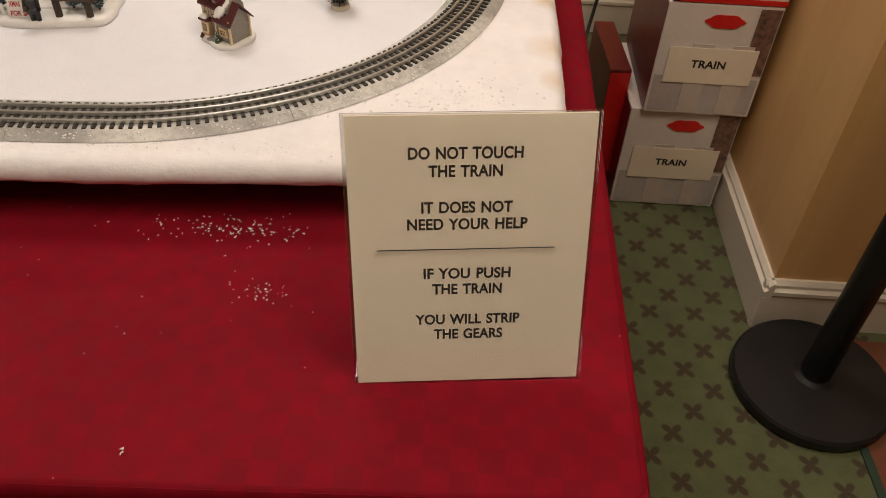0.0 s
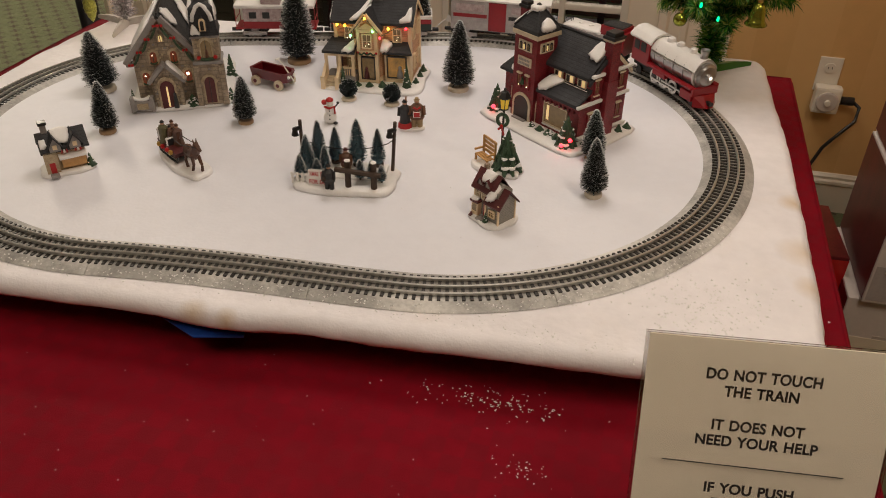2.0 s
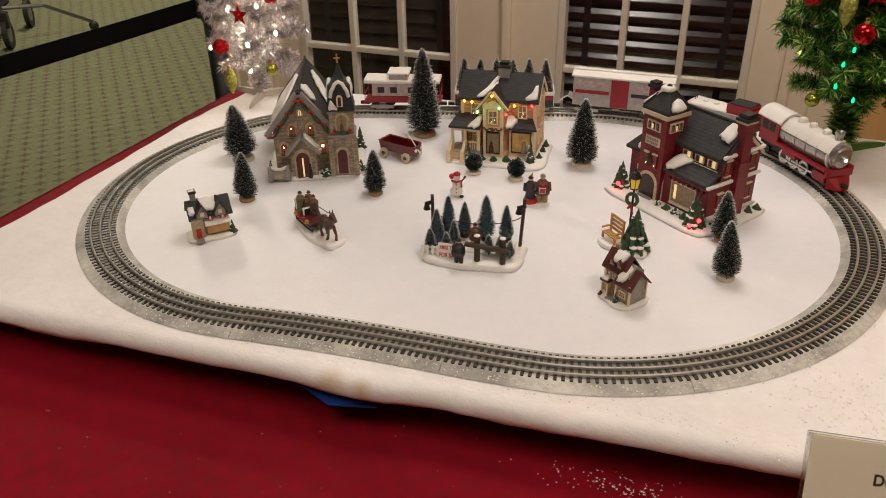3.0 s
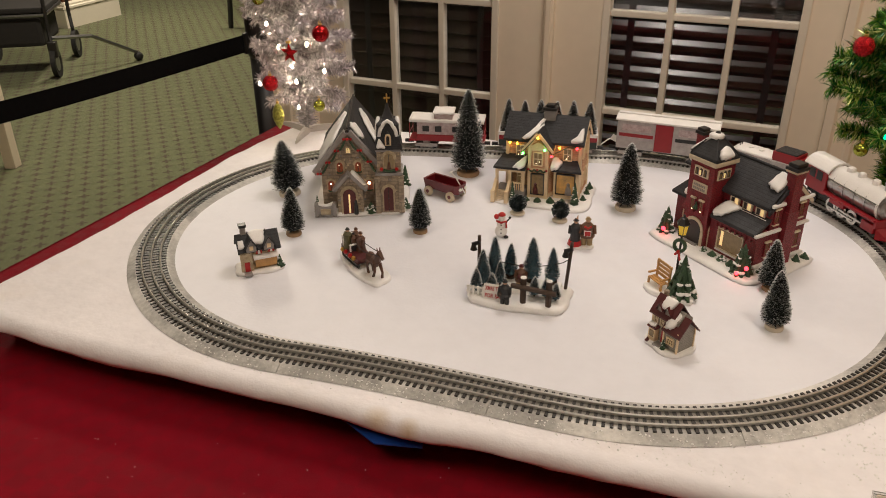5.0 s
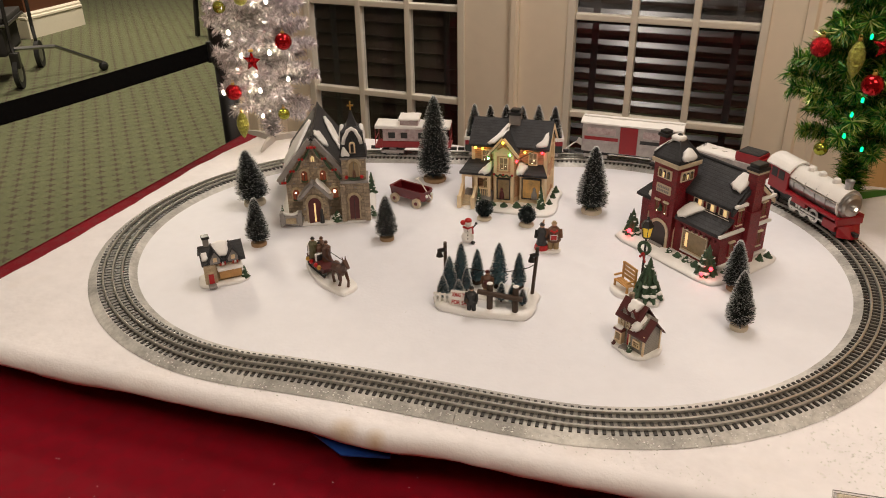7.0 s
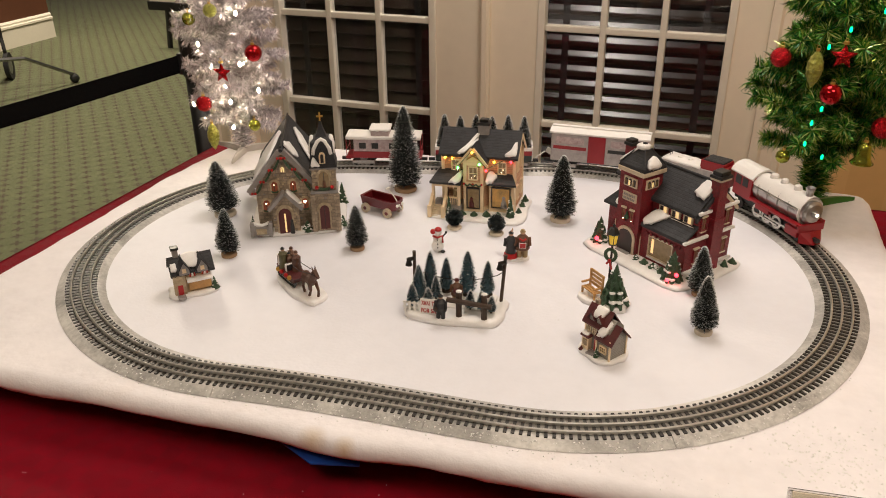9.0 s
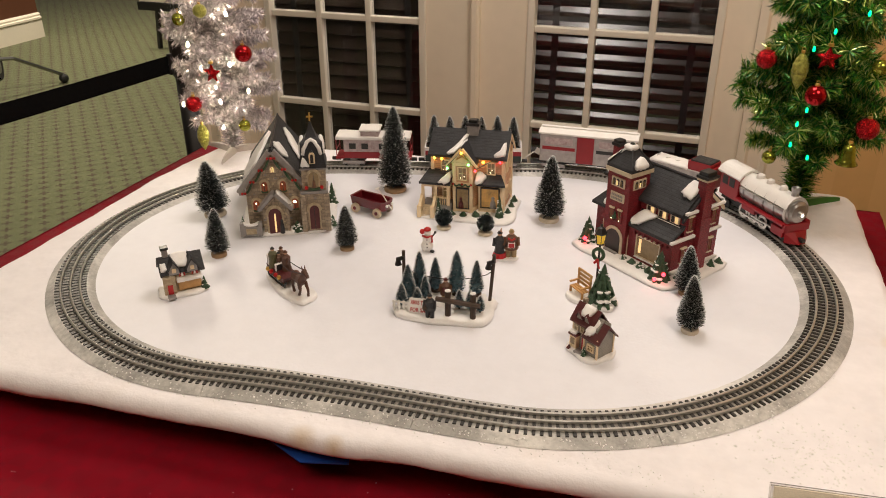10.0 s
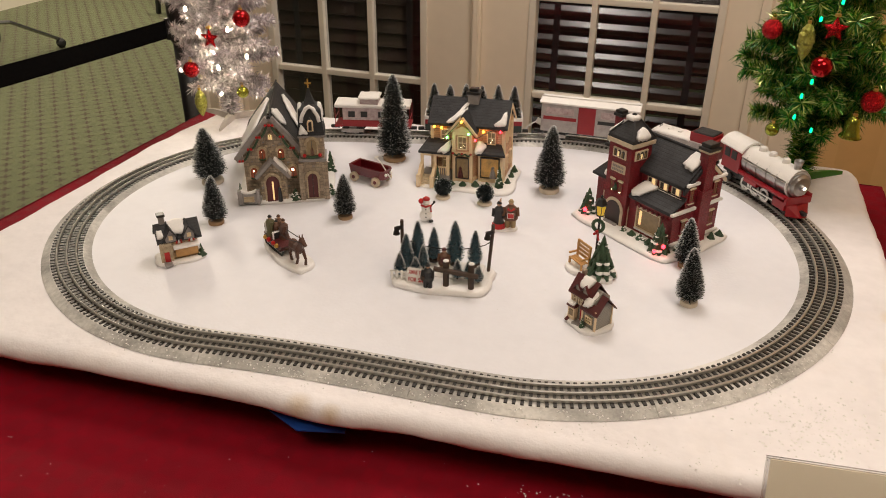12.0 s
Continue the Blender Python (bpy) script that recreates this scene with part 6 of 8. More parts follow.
brush_tree(-0.803, 1.422, 0.196, 0.041, "tall dark green bottle-brush tree with a snowy tip", 1, "wood", count=3400)
brush_tree(-0.430, 1.370, 0.142, 0.034, "dark green bottle-brush tree on a snowy disc", 2, "snow", count=2600)
brush_tree(-1.117, 1.165, 0.120, 0.037, "dark green bottle-brush tree leaning slightly", 3, "snow", (0, -5), count=2400)
brush_tree(-1.002, 1.002, 0.097, 0.0240, "small dark green bottle-brush tree on a wooden disc", 4, "wood", count=2000)
brush_tree(-0.778, 1.108, 0.091, 0.0225, "small dark green bottle-brush tree on a wooden disc", 5, "wood", count=2000)
brush_tree(-0.118, 1.012, 0.101, 0.0225, "dark green bottle-brush tree with frosted tips", 6, "snow", (0, -3), count=2600)
brush_tree(-0.132, 1.138, 0.092, 0.0220, "dark green bottle-brush tree with frosted tips", 7, "wood", (0, -2), count=2400)
for x, y, s in ((-0.629, 1.262, 11), (-0.539, 1.262, 12)):
    rnd = random.Random(s)
    ob = thing("topiary_ball", "round dark green bottle-brush bush on a snowy disc", "toy tree", pose(x, y, TOP2), "brush bushes")
    bm = fresh()
    lathe(bm, [(0.015, 0), (0.0155, 0.002), (0.013, 0.005), (0.004, 0.006)], 18)
    part("disc", bm, M_DISCW, ob)
    bm, fr = fresh(), fresh()
    ball(bm, 0, 0, 0.024, 0.009, 10)
    for i in range(900):
        d = Vector((rnd.gauss(0, 1), rnd.gauss(0, 1), rnd.gauss(0, 1))).normalized()
        L = 0.0185 * rnd.uniform(0.85, 1.05)
        c = Vector((0, 0, 0.024))
        side = d.orthogonal().normalized() * 0.0006
        bm.faces.new([bm.verts.new(c + d * L * 0.3 - side), bm.verts.new(c + d * L * 0.3 + side), bm.verts.new(c + d * L + side), bm.verts.new(c + d * L - side)])
        if d.z > -0.1 and rnd.random() < 0.3:
            fr.faces.new([fr.verts.new(c + d * L * 0.94 - side), fr.verts.new(c + d * L * 0.94 + side), fr.verts.new(c + d * L * 1.03 + side), fr.verts.new(c + d * L * 1.03 - side)])
    part("bristle", bm, M_BRUSH, ob)
    part("frost", fr, M_FROST, ob)


# ---- painted figures ----
def figure(bm, x, y, z, h, coat, face, hat, trouser=None, wide=1.0):
    """A small cast figure; the numbers are material slots."""
    w = h * 0.17 * wide
    if trouser is not None:
        for s in (-1, 1):
            rod(bm, (x + s * w * 0.45, y, z), (x + s * w * 0.4, y, z + h * 0.42), w * 0.42, 7, w * 0.5, mi=trouser)
        z0 = z + h * 0.32
    else:
        z0 = z
    lathe(bm, [(w * 1.15, 0), (w * 1.1, h * 0.08), (w * 0.85, (z + h * 0.55 - z0) * 0.6), (w * 0.95, z + h * 0.70 - z0), (w * 0.5, z + h * 0.80 - z0), (w * 0.3, z + h * 0.82 - z0)], 10, x, y, z0, mi=coat)
    for s in (-1, 1):
        rod(bm, (x + s * w * 0.9, y, z + h * 0.72), (x + s * w * 1.1, y - w * 0.5, z + h * 0.45), w * 0.36, 6, w * 0.28, mi=coat)
    ball(bm, x, y, z + h * 0.885, h * 0.085, 8, mi=face)
    lathe(bm, [(h * 0.10, 0), (h * 0.10, h * 0.015), (h * 0.07, h * 0.02), (h * 0.06, h * 0.075), (0.0, h * 0.08)], 8, x, y, z + h * 0.92, mi=hat)


bm = fresh()
ball(bm, 0, 0, 0.0115, 0.0125, 12)
ball(bm, 0.0005, 0, 0.0275, 0.0095, 12)
ball(bm, 0.001, 0, 0.0405, 0.0070, 12)
tube(bm, [(-0.009, -0.002, 0.034), (0, -0.0095, 0.0335), (0.009, -0.003, 0.034), (0.010, -0.008, 0.022)], 0.0022, mi=1)
ball(bm, -0.009, 0.0, 0.042, 0.0055, 8, mi=1)
lathe(bm, [(0.0072, 0), (0.007, 0.003), (0.003, 0.006), (0.0, 0.007)], 10, 0.001, 0, 0.045, mi=1)
rod(bm, (0.009, 0, 0.030), (0.016, -0.002, 0.040), 0.0016, 6, mi=2)
ball(bm, 0.016, -0.002, 0.041, 0.0028, 7, mi=2)
for z in (0.013, 0.020, 0.028):
    ball(bm, 0, -0.0122 + abs(z - 0.013) * 0.22, z, 0.0014, 6, mi=2)
ball(bm, 0.010, -0.008, 0.003, 0.005, 7, mi=2, sz=0.5)
ob = link("snowman", bm, [M_WHITEP, M_REDP, M_COATB], True)
ob.matrix_basis = pose(-0.625, 1.150, TOP2, 0, 0, 20)
tagged(ob, "white cast snowman with a red scarf and hat", "figurine")

bm = fresh()
base_slab(bm, blob_outline(0.026, 0.014, 90), 0.005)
figure(bm, -0.013, 0, 0.005, 0.058, 1, 3, 1, wide=1.15)
lathe(bm, [(0.0125, 0), (0.0125, 0.003)], 10, -0.013, 0, 0.006, mi=5)
figure(bm, 0.011, 0.001, 0.005, 0.062, 2, 3, 6, trouser=6, wide=1.30)
tube(bm, [(0.004, -0.008, 0.050), (0.011, -0.011, 0.047), (0.018, -0.008, 0.050)], 0.0024, mi=4)
lathe(bm, [(0.0150, 0.0), (0.0135, 0.008), (0.0125, 0.010)], 12, -0.013, 0, 0.0050, mi=4)
box(bm, 0.004, 0.018, -0.013, -0.008, 0.030, 0.042, 0.001, mi=4)
rod(bm, (-0.013, 0, 0.055), (-0.010, 0, 0.070), 0.004, 7, 0.001, mi=3)
ob = link("carol_couple", bm, [M_SNOWP, M_COATB, M_COATBR, M_FLESH, M_REDP, M_WHITEP, M_TAN])
ob.matrix_basis = pose(-0.471, 1.168, TOP2, 0, 0, 16) @ Matrix.Scale(0.92, 4)
tagged(ob, "cast pair of standing figures in long winter coats", "figurine")

# ---- horse-drawn sleigh ----
bm = fresh()
base_slab(bm, [(x, y) for x, y in blob_outline(0.068, 0.024, 95, wob=0.05, p=2.6)], 0.007)
for s in (-1, 1):
    tube(bm, [(-0.056, s * 0.013, 0.024), (-0.052, s * 0.013, 0.010), (-0.02, s * 0.013, 0.008), (0.004, s * 0.013, 0.009), (0.010, s * 0.013, 0.018)], 0.0018, mi=1)
loft(bm, [[Vector((u, v, z)) for u, v in ((-0.050, -0.014), (0.000, -0.014), (0.000, 0.014), (-0.050, 0.014))] for z in (0.014, 0.016)] , mi=1)
loft(bm, [[Vector((-0.050 - k * 0.006, -0.014, 0.014 + k * 0.016)), Vector((0.0 + k * 0.006, -0.014, 0.014 + k * 0.010)), Vector((0.0 + k * 0.006, 0.014, 0.014 + k * 0.010)), Vector((-0.050 - k * 0.006, 0.014, 0.014 + k * 0.016))] for k in (0, 0.5, 1)], mi=2)
box(bm, -0.053, -0.047, -0.014, 0.014, 0.026, 0.050, 0.002, mi=1)
box(bm, -0.028, -0.023, -0.013, 0.013, 0.022, 0.040, 0.002, mi=1)
for i, x in enumerate((-0.046, -0.034, -0.018, -0.006)):
    ball(bm, x, -0.0165, 0.024, 0.0042, 7, mi=(7, 3, 3, 7)[i])
figure(bm, -0.042, -0.007, 0.024, 0.040, 4, 6, 1, wide=1.2)
figure(bm, -0.040, 0.008, 0.024, 0.037, 5, 6, 8, wide=1.2)
figure(bm, -0.020, 0.006, 0.022, 0.040, 8, 6, 8, wide=1.25)
figure(bm, -0.034, 0.000, 0.024, 0.032, 5, 6, 1, wide=1.1)
# horse
loft(bm, [[Vector((x, r * math.cos(a * 0.785), z + rz * math.sin(a * 0.785))) for a in range(8)] for x, r, rz, z in ((0.018, 0.004, 0.005, 0.036), (0.022, 0.0085, 0.010, 0.035), (0.034, 0.0075, 0.009, 0.034), (0.046, 0.0085, 0.0105, 0.036), (0.051, 0.004, 0.006, 0.039))], mi=8)
rod(bm, (0.046, 0, 0.040), (0.056, 0, 0.056), 0.0068, 8, 0.0042, mi=8)
rod(bm, (0.054, 0, 0.057), (0.067, 0, 0.049), 0.0046, 8, 0.0028, mi=8)
for s in (-1, 1):
    rod(bm, (0.054, s * 0.002, 0.059), (0.053, s * 0.003, 0.065), 0.0015, 5, 0.0004, mi=8)
    rod(bm, (0.024, s * 0.005, 0.032), (0.020, s * 0.005, 0.018), 0.0036, 7, 0.0024, mi=8)
    rod(bm, (0.020, s * 0.005, 0.018), (0.024, s * 0.005, 0.006), 0.0022, 7, 0.0026, mi=8)
    rod(bm, (0.046, s * 0.005, 0.032), (0.050 + s * 0.004, s * 0.005, 0.018), 0.0034, 7, 0.0022, mi=8)
    rod(bm, (0.050 + s * 0.004, s * 0.005, 0.018), (0.046 + s * 0.006, s * 0.005, 0.006), 0.0020, 7, 0.0026, mi=8)
    tube(bm, [(-0.012, s * 0.008, 0.044), (0.02, s * 0.009, 0.045), (0.050, s * 0.006, 0.052), (0.062, s * 0.003, 0.052)], 0.0007, mi=1)
tube(bm, [(0.018, 0, 0.040), (0.012, 0, 0.034), (0.011, 0, 0.020)], 0.0022, mi=1)
ob = link("horse_sleigh", bm, [M_SNOWP, M_COATB, M_MAROON, M_REDP, M_COATG, M_COATBR, M_FLESH, M_GOLD, M_HORSE])
ob.matrix_basis = pose(-0.806, 0.930, TOP2, 0, 0, -33) @ Matrix.Scale(1.06, 4)
tagged(ob, "cast brown horse pulling a sleigh with seated figures", "figurine")

# ---- small wagon ----
wg = thing("toy_wagon", "dark red metal toy wagon with white wheels and a pull handle", "toy wagon", pose(-0.803, 1.290, TOP2, 0, 0, -14))
M_WAGON = mat("wagon_red", (0.13, 0.008, 0.012), 0.3, var=0.1, coat=0.3)
bm = fresh()
o = [(-0.044, -0.019), (0.038, -0.019), (0.046, -0.012), (0.046, 0.012), (0.038, 0.019), (-0.044, 0.019)]
inn = [(x * 0.93, y * 0.88) for x, y in o]
loft(bm, [[Vector((x * 0.94, y * 0.9, 0.015)) for x, y in o], [Vector((x, y, 0.034)) for x, y in o], [Vector((x * 1.02, y * 1.04, 0.036)) for x, y in o], [Vector((x, y, 0.035)) for x, y in inn], [Vector((x * 0.95, y * 0.93, 0.020)) for x, y in inn]])
part("tub", bm, M_WAGON, wg)
for x in (-0.030, 0.028):
    for s in (-1, 1):
        bm = fresh()
        m = pose(x, s * 0.0205, 0.0105, 90, 0, 0)
        lathe(bm, [(0.0045, -0.003), (0.0075, -0.004), (0.0105, -0.003), (0.0105, 0.003), (0.0075, 0.004), (0.0045, 0.003)], 18, m=m)
        w = part("wheel", bm, M_TRIMW, wg)
        bm = fresh()
        lathe(bm, [(0.004, -0.0042), (0.004, 0.0042)], 10, m=m)
        part("hub", bm, M_WAGON, w)
    bm = fresh()
    rod(bm, (x, -0.018, 0.0105), (x, 0.018, 0.0105), 0.0016)
    part("axle", bm, M_BLACKPL, wg)
for s in (-1, 1):
    bm = fresh()
    ball(bm, 0.0468, s * 0.009, 0.027, 0.0035, 8)
    part("headlight", bm, M_WHITEP, wg)
bm = fresh()
tube(bm, [(0.048, 0, 0.012), (0.052, 0, 0.018), (0.030, 0.0, 0.046), (0.016, 0.0, 0.058)], 0.0013)
rod(bm, (0.016, -0.006, 0.058), (0.016, 0.006, 0.058), 0.0018)
part("handle", bm, M_WHITEP, wg)

# ---- corner shop ----
sh = thing("corner_shop", "small porcelain shop with tan walls and snowy slate roof", "model house", pose(-0.986, 0.864, TOP2, 0, 0, 46) @ Matrix.Scale(0.97, 4))
snow_base(sh, 0.044, 0.030, 0.007, 101)
bm = fresh()
house_block(bm, -0.030, 0.032, -0.016, 0.020, 0.005, 0.048, 0.066, axis="x")
part("wall", bm, M_TAN, sh)
bm = fresh()
gable(bm, -0.032, 0.034, -0.016, 0.020, 0.050, 0.070, 0.006, 0.004, axis="x")
part("roof", bm, M_SLATE, sh)
for x in (-0.014, 0.018):
    bm = fresh()
    house_block(bm, x - 0.009, x + 0.009, -0.024, 0.0, 0.046, 0.056, 0.070)
    dm = part("dormer", bm, M_GREYST, sh)
    bm = fresh()
    box(bm, x - 0.0035, x + 0.0035, -0.0250, -0.0236, 0.050, 0.058)
    part("dormer_window", bm, M_YELLOW, dm)
    bm = fresh()
    gable(bm, x - 0.009, x + 0.009, -0.024, 0.004, 0.056, 0.071, 0.004, 0.003)
    part("dormer_roof", bm, M_SLATE, dm)
bm = fresh()
box(bm, -0.035, -0.014, -0.022, -0.014, 0.005, 0.046)
part("entry", bm, M_STONEL, sh)
bm = fresh()
box(bm, -0.029, -0.020, -0.0235, -0.0215, 0.006, 0.026)
part("door", bm, M_REDP, sh)
bm = fresh()
box(bm, -0.009, 0.030, -0.0215, -0.015, 0.012, 0.028, 0.001)
part("shop_window", bm, M_WOODY, sh)
for x in (0.000, 0.022):
    for k in range(3):
        bm = fresh()
        box(bm, x - 0.006 + k * 0.004, x - 0.0035 + k * 0.004, -0.0225, -0.0158, 0.0395, 0.0465)
        part("awning_stripe", bm, M_REDP if k != 1 else M_SNOWP, sh)
bm = fresh()
hull(bm, [(-0.012, -0.027, 0.030), (0.033, -0.027, 0.030), (0.033, -0.015, 0.035), (-0.012, -0.015, 0.035), (-0.012, -0.027, 0.033), (0.033, -0.027, 0.033), (0.033, -0.015, 0.038), (-0.012, -0.015, 0.038)], ((0, 1, 2, 3), (4, 5, 6, 7), (0, 1, 5, 4), (1, 2, 6, 5), (3, 0, 4, 7)))
part("awning", bm, M_SNOWP, sh)
for x in (-0.002, 0.020):
    for d in (-0.0035, 0.0035):
        bm = fresh()
        arch(bm, x + d, -0.0185, 0.038, 0.004, 0.009, 0.003)
        part("lit_window", bm, M_LITWARM if d < 0 else M_TRIMW, sh)
bm = fresh()
box(bm, -0.027, -0.017, 0.0, 0.010, 0.055, 0.086, 0.001)
cbb = part("chimney", bm, M_GREYST, sh)
bm = fresh()
box(bm, -0.029, -0.015, -0.002, 0.012, 0.086, 0.091, 0.001)
part("chimney_cap", bm, M_BLACKPL, cbb)
snow_patch(sh, [(-0.010, -0.018, 0.056), (0.012, -0.018, 0.056), (0.016, 0.003, 0.075), (-0.018, 0.003, 0.075)], 0.005, 102)
snow_patch(sh, [(-0.036, -0.018, 0.052), (-0.024, -0.018, 0.053), (-0.026, -0.006, 0.064), (-0.036, -0.006, 0.063)], 0.004, 103)
shrub(sh, 0.036, -0.018, 0.005, 0.008, 0.024, seed=104)
bm = fresh()
box(bm, -0.032, -0.018, -0.036, -0.022, 0.003, 0.0075, 0.001)
part("path", bm, M_GREYST, sh)

# ---- grey cottage ----
ct = thing("grey_cottage", "small porcelain grey cottage with a maroon snowy roof", "model house", pose(-0.262, 0.903, TOP2, 0, 0, -33) @ Matrix.Scale(0.85, 4))
snow_base(ct, 0.043, 0.036, 0.008, 111)
bm = fresh()
house_block(bm, -0.030, 0.026, -0.016, 0.020, 0.005, 0.064, 0.078, axis="x")
part("wall", bm, M_GREYH, ct)
bm = fresh()
gable(bm, -0.032, 0.012, -0.016, 0.020, 0.064, 0.088, 0.005, 0.003, axis="x")
part("roof", bm, M_MAROON, ct)
bm = fresh()
house_block(bm, 0.004, 0.034, -0.022, 0.020, 0.005, 0.046, 0.066, axis="x")
part("wing", bm, M_GREYH, ct)
bm = fresh()
gable(bm, 0.004, 0.036, -0.022, 0.020, 0.046, 0.070, 0.005, 0.003, axis="x")
part("wing_roof", bm, M_MAROON, ct)
for x, y in ((-0.030, -0.017), (0.003, -0.0225), (0.034, -0.0225), (0.034, 0.020)):
    bm = fresh()
    box(bm, x - 0.0016, x + 0.0016, y - 0.0016, y + 0.0016, 0.005, 0.060 if x < 0.0 else 0.048)
    part("corner_board", bm, M_YELLOW, ct)
for x in (-0.022, -0.008):
    sash(ct, x, -0.0165, 0.044, 0.006, 0.012, M_LITDIM, M_TRIMW)
bm = fresh()
box(bm, -0.030, -0.014, -0.026, -0.015, 0.006, 0.034, 0.001)
bw = part("bay_window", bm, M_YELLOW, ct)
bm = fresh()
box(bm, -0.027, -0.017, -0.0268, -0.0258, 0.016, 0.029)
part("pane", bm, M_LITDIM, bw)
bm = fresh()
box(bm, -0.032, -0.012, -0.029, -0.015, 0.034, 0.038, 0.001)
part("bay_roof", bm, M_MAROON, bw)
bm = fresh()
box(bm, -0.007, 0.001, -0.0178, -0.016, 0.008, 0.032)
part("door", bm, M_REDP, ct)
sash(ct, 0.019, -0.0225, 0.020, 0.012, 0.010, M_LITDIM, M_YELLOW, bars=2)
bm = fresh()
box(bm, -0.012, 0.004, -0.034, -0.018, 0.005, 0.0095, 0.001)
part("path", bm, M_GREYST, ct)
for x in (-0.018, 0.0):
    bm = fresh()
    house_block(bm, x - 0.006, x + 0.006, -0.016, 0.0, 0.066, 0.074, 0.082)
    dd = part("dormer", bm, M_GREYH, ct)
    bm = fresh()
    gable(bm, x - 0.006, x + 0.006, -0.017, 0.0, 0.074, 0.083, 0.003, 0.002)
    part("dormer_roof", bm, M_MAROON, dd)
bm = fresh()
box(bm, -0.033, -0.026, 0.006, 0.014, 0.066, 0.096, 0.001)
part("chimney", bm, M_STONE, ct)
snow_patch(ct, [(-0.020, -0.016, 0.074), (0.004, -0.014, 0.077), (0.008, 0.002, 0.091), (-0.018, 0.004, 0.092)], 0.005, 112)
snow_patch(ct, [(0.004, -0.026, 0.050), (0.020, -0.026, 0.050), (0.024, -0.002, 0.072), (0.006, 0.002, 0.075)], 0.005, 113)
snow_patch(ct, [(-0.031, -0.028, 0.038), (-0.016, -0.028, 0.038), (-0.016, -0.017, 0.040), (-0.031, -0.017, 0.040)], 0.003, 114)
shrub(ct, 0.010, -0.030, 0.006, 0.006, 0.022, seed=115)
shrub(ct, -0.026, -0.030, 0.006, 0.005, 0.008, seed=116, snow=False, material=M_MAROON)

# ---- tree lot ----
lot = thing("tree_lot", "cast Christmas tree lot with fence, sign, poles and figures", "figurine scene", pose(-0.519, 0.947, TOP2, 0, 0, 6) @ Matrix.Scale(1.06, 4))
snow_base(lot, 0.0785, 0.0455, 0.010, 121, p=6.0, wob=0.035)
bm = fresh()
box(bm, -0.066, 0.062, 0.008, 0.038, 0.008, 0.017, 0.003)
box(bm, -0.060, 0.060, -0.010, 0.010, 0.008, 0.013, 0.002)
part("snow_step", bm, M_SNOWP, lot)
for x, y, lx in ((-0.070, 0.012, 0.0), (0.068, 0.030, 0.006)):
    bm = fresh()
    rod(bm, (x, y, 0.004), (x + lx, y, 0.094), 0.0028, 8)
    p0 = part("pole", bm, M_BARK, lot)
    bm = fresh()
    rod(bm, (x + lx - 0.010, y - 0.003, 0.078), (x + lx + 0.002, y - 0.003, 0.084), 0.0042, 8, 0.003)
    lathe(bm, [(0.006, 0.070), (0.003, 0.080)], 8, x + lx - 0.008, y - 0.004)
    part("lamp_head", bm, M_BLACKPL, p0)
bm = fresh()
tube(bm, [(-0.070 + 0.144 * i / 12, 0.012 + 0.018 * i / 12, 0.066 - 0.020 * math.sin(math.pi * i / 12) ** 0.6) for i in range(13)], 0.0007)
part("wire", bm, M_BLACKPL, lot)
for i, (x, y, z, h, r) in enumerate(((-0.046, 0.020, 0.015, 0.068, 0.016), (-0.022, 0.030, 0.015, 0.056, 0.014), (0.014, 0.026, 0.015, 0.072, 0.018), (0.046, 0.030, 0.015, 0.058, 0.014), (-0.060, 0.000, 0.011, 0.058, 0.015), (-0.066, -0.018, 0.010, 0.036, 0.011), (-0.034, 0.008, 0.013, 0.038, 0.010), (-0.044, -0.004, 0.011, 0.024, 0.009), (0.026, -0.010, 0.012, 0.030, 0.010), (0.044, -0.010, 0.012, 0.030, 0.010), (0.060, -0.012, 0.011, 0.026, 0.009))):
    t0 = brush_tree(x, y, h * 1.10, r * 0.88, "", 130 + i, parent=lot, material=M_BRUSHB, z=z, count=900, name="little_tree")
    if 0 <= i < 4:
        bm = fresh()
        lathe(bm, [(0.0075, 0.0), (0.0085, 0.006), (0.008, 0.007)], 12, 0, 0, 0)
        part("tub", bm, M_BARK, t0)
for x in (0.012, 0.052):
    bm = fresh()
    rod(bm, (x, -0.030, 0.004), (x, -0.030, 0.054), 0.0048, 10)
    fp = part("fence_post", bm, M_BARK, lot)
    bm = fresh()
    ball(bm, x, -0.030, 0.054, 0.0052, 8, sz=0.4)
    part("snow_cap", bm, M_SNOWP, fp)
bm = fresh()
rod(bm, (-0.006, -0.036, 0.041), (0.064, -0.036, 0.036), 0.0042, 8)
part("fence_rail", bm, M_BARK, lot)
for i in range(4):
    bm = fresh()
    box(bm, -0.078 + i * 0.008, -0.074 + i * 0.008, -0.030, -0.027, 0.006, 0.026, 0.001)
    part("picket", bm, M_WHITEP, lot)
for z in (0.012, 0.020):
    bm = fresh()
    box(bm, -0.080, -0.048, -0.0268, -0.0250, z, z + 0.003)
    part("picket_rail", bm, M_WHITEP, lot)
bm = fresh()
SGN = pose(-0.050, -0.036, 0.008, 76, 0, 0)
box(bm, 0, 0.036, 0, 0.027, -0.001, 0.001, 0.0006, m=SGN)
sg = part("sign_board", bm, M_WHITEP, lot, "white board lettered in red")
for txt, v in (("XMAS TREES", 0.017), ("FOR SALE", 0.005)):
    o = words("lettering", txt, 0.0062, SGN @ Matrix.Translation((0.018, v, 0.0013)), M_REDP, sg)
    cw = max(p.co.x for p in o.data.vertices) - min(p.co.x for p in o.data.vertices)
    o.matrix_basis = o.matrix_basis @ Matrix.Diagonal((0.031 / cw, 1, 1, 1))
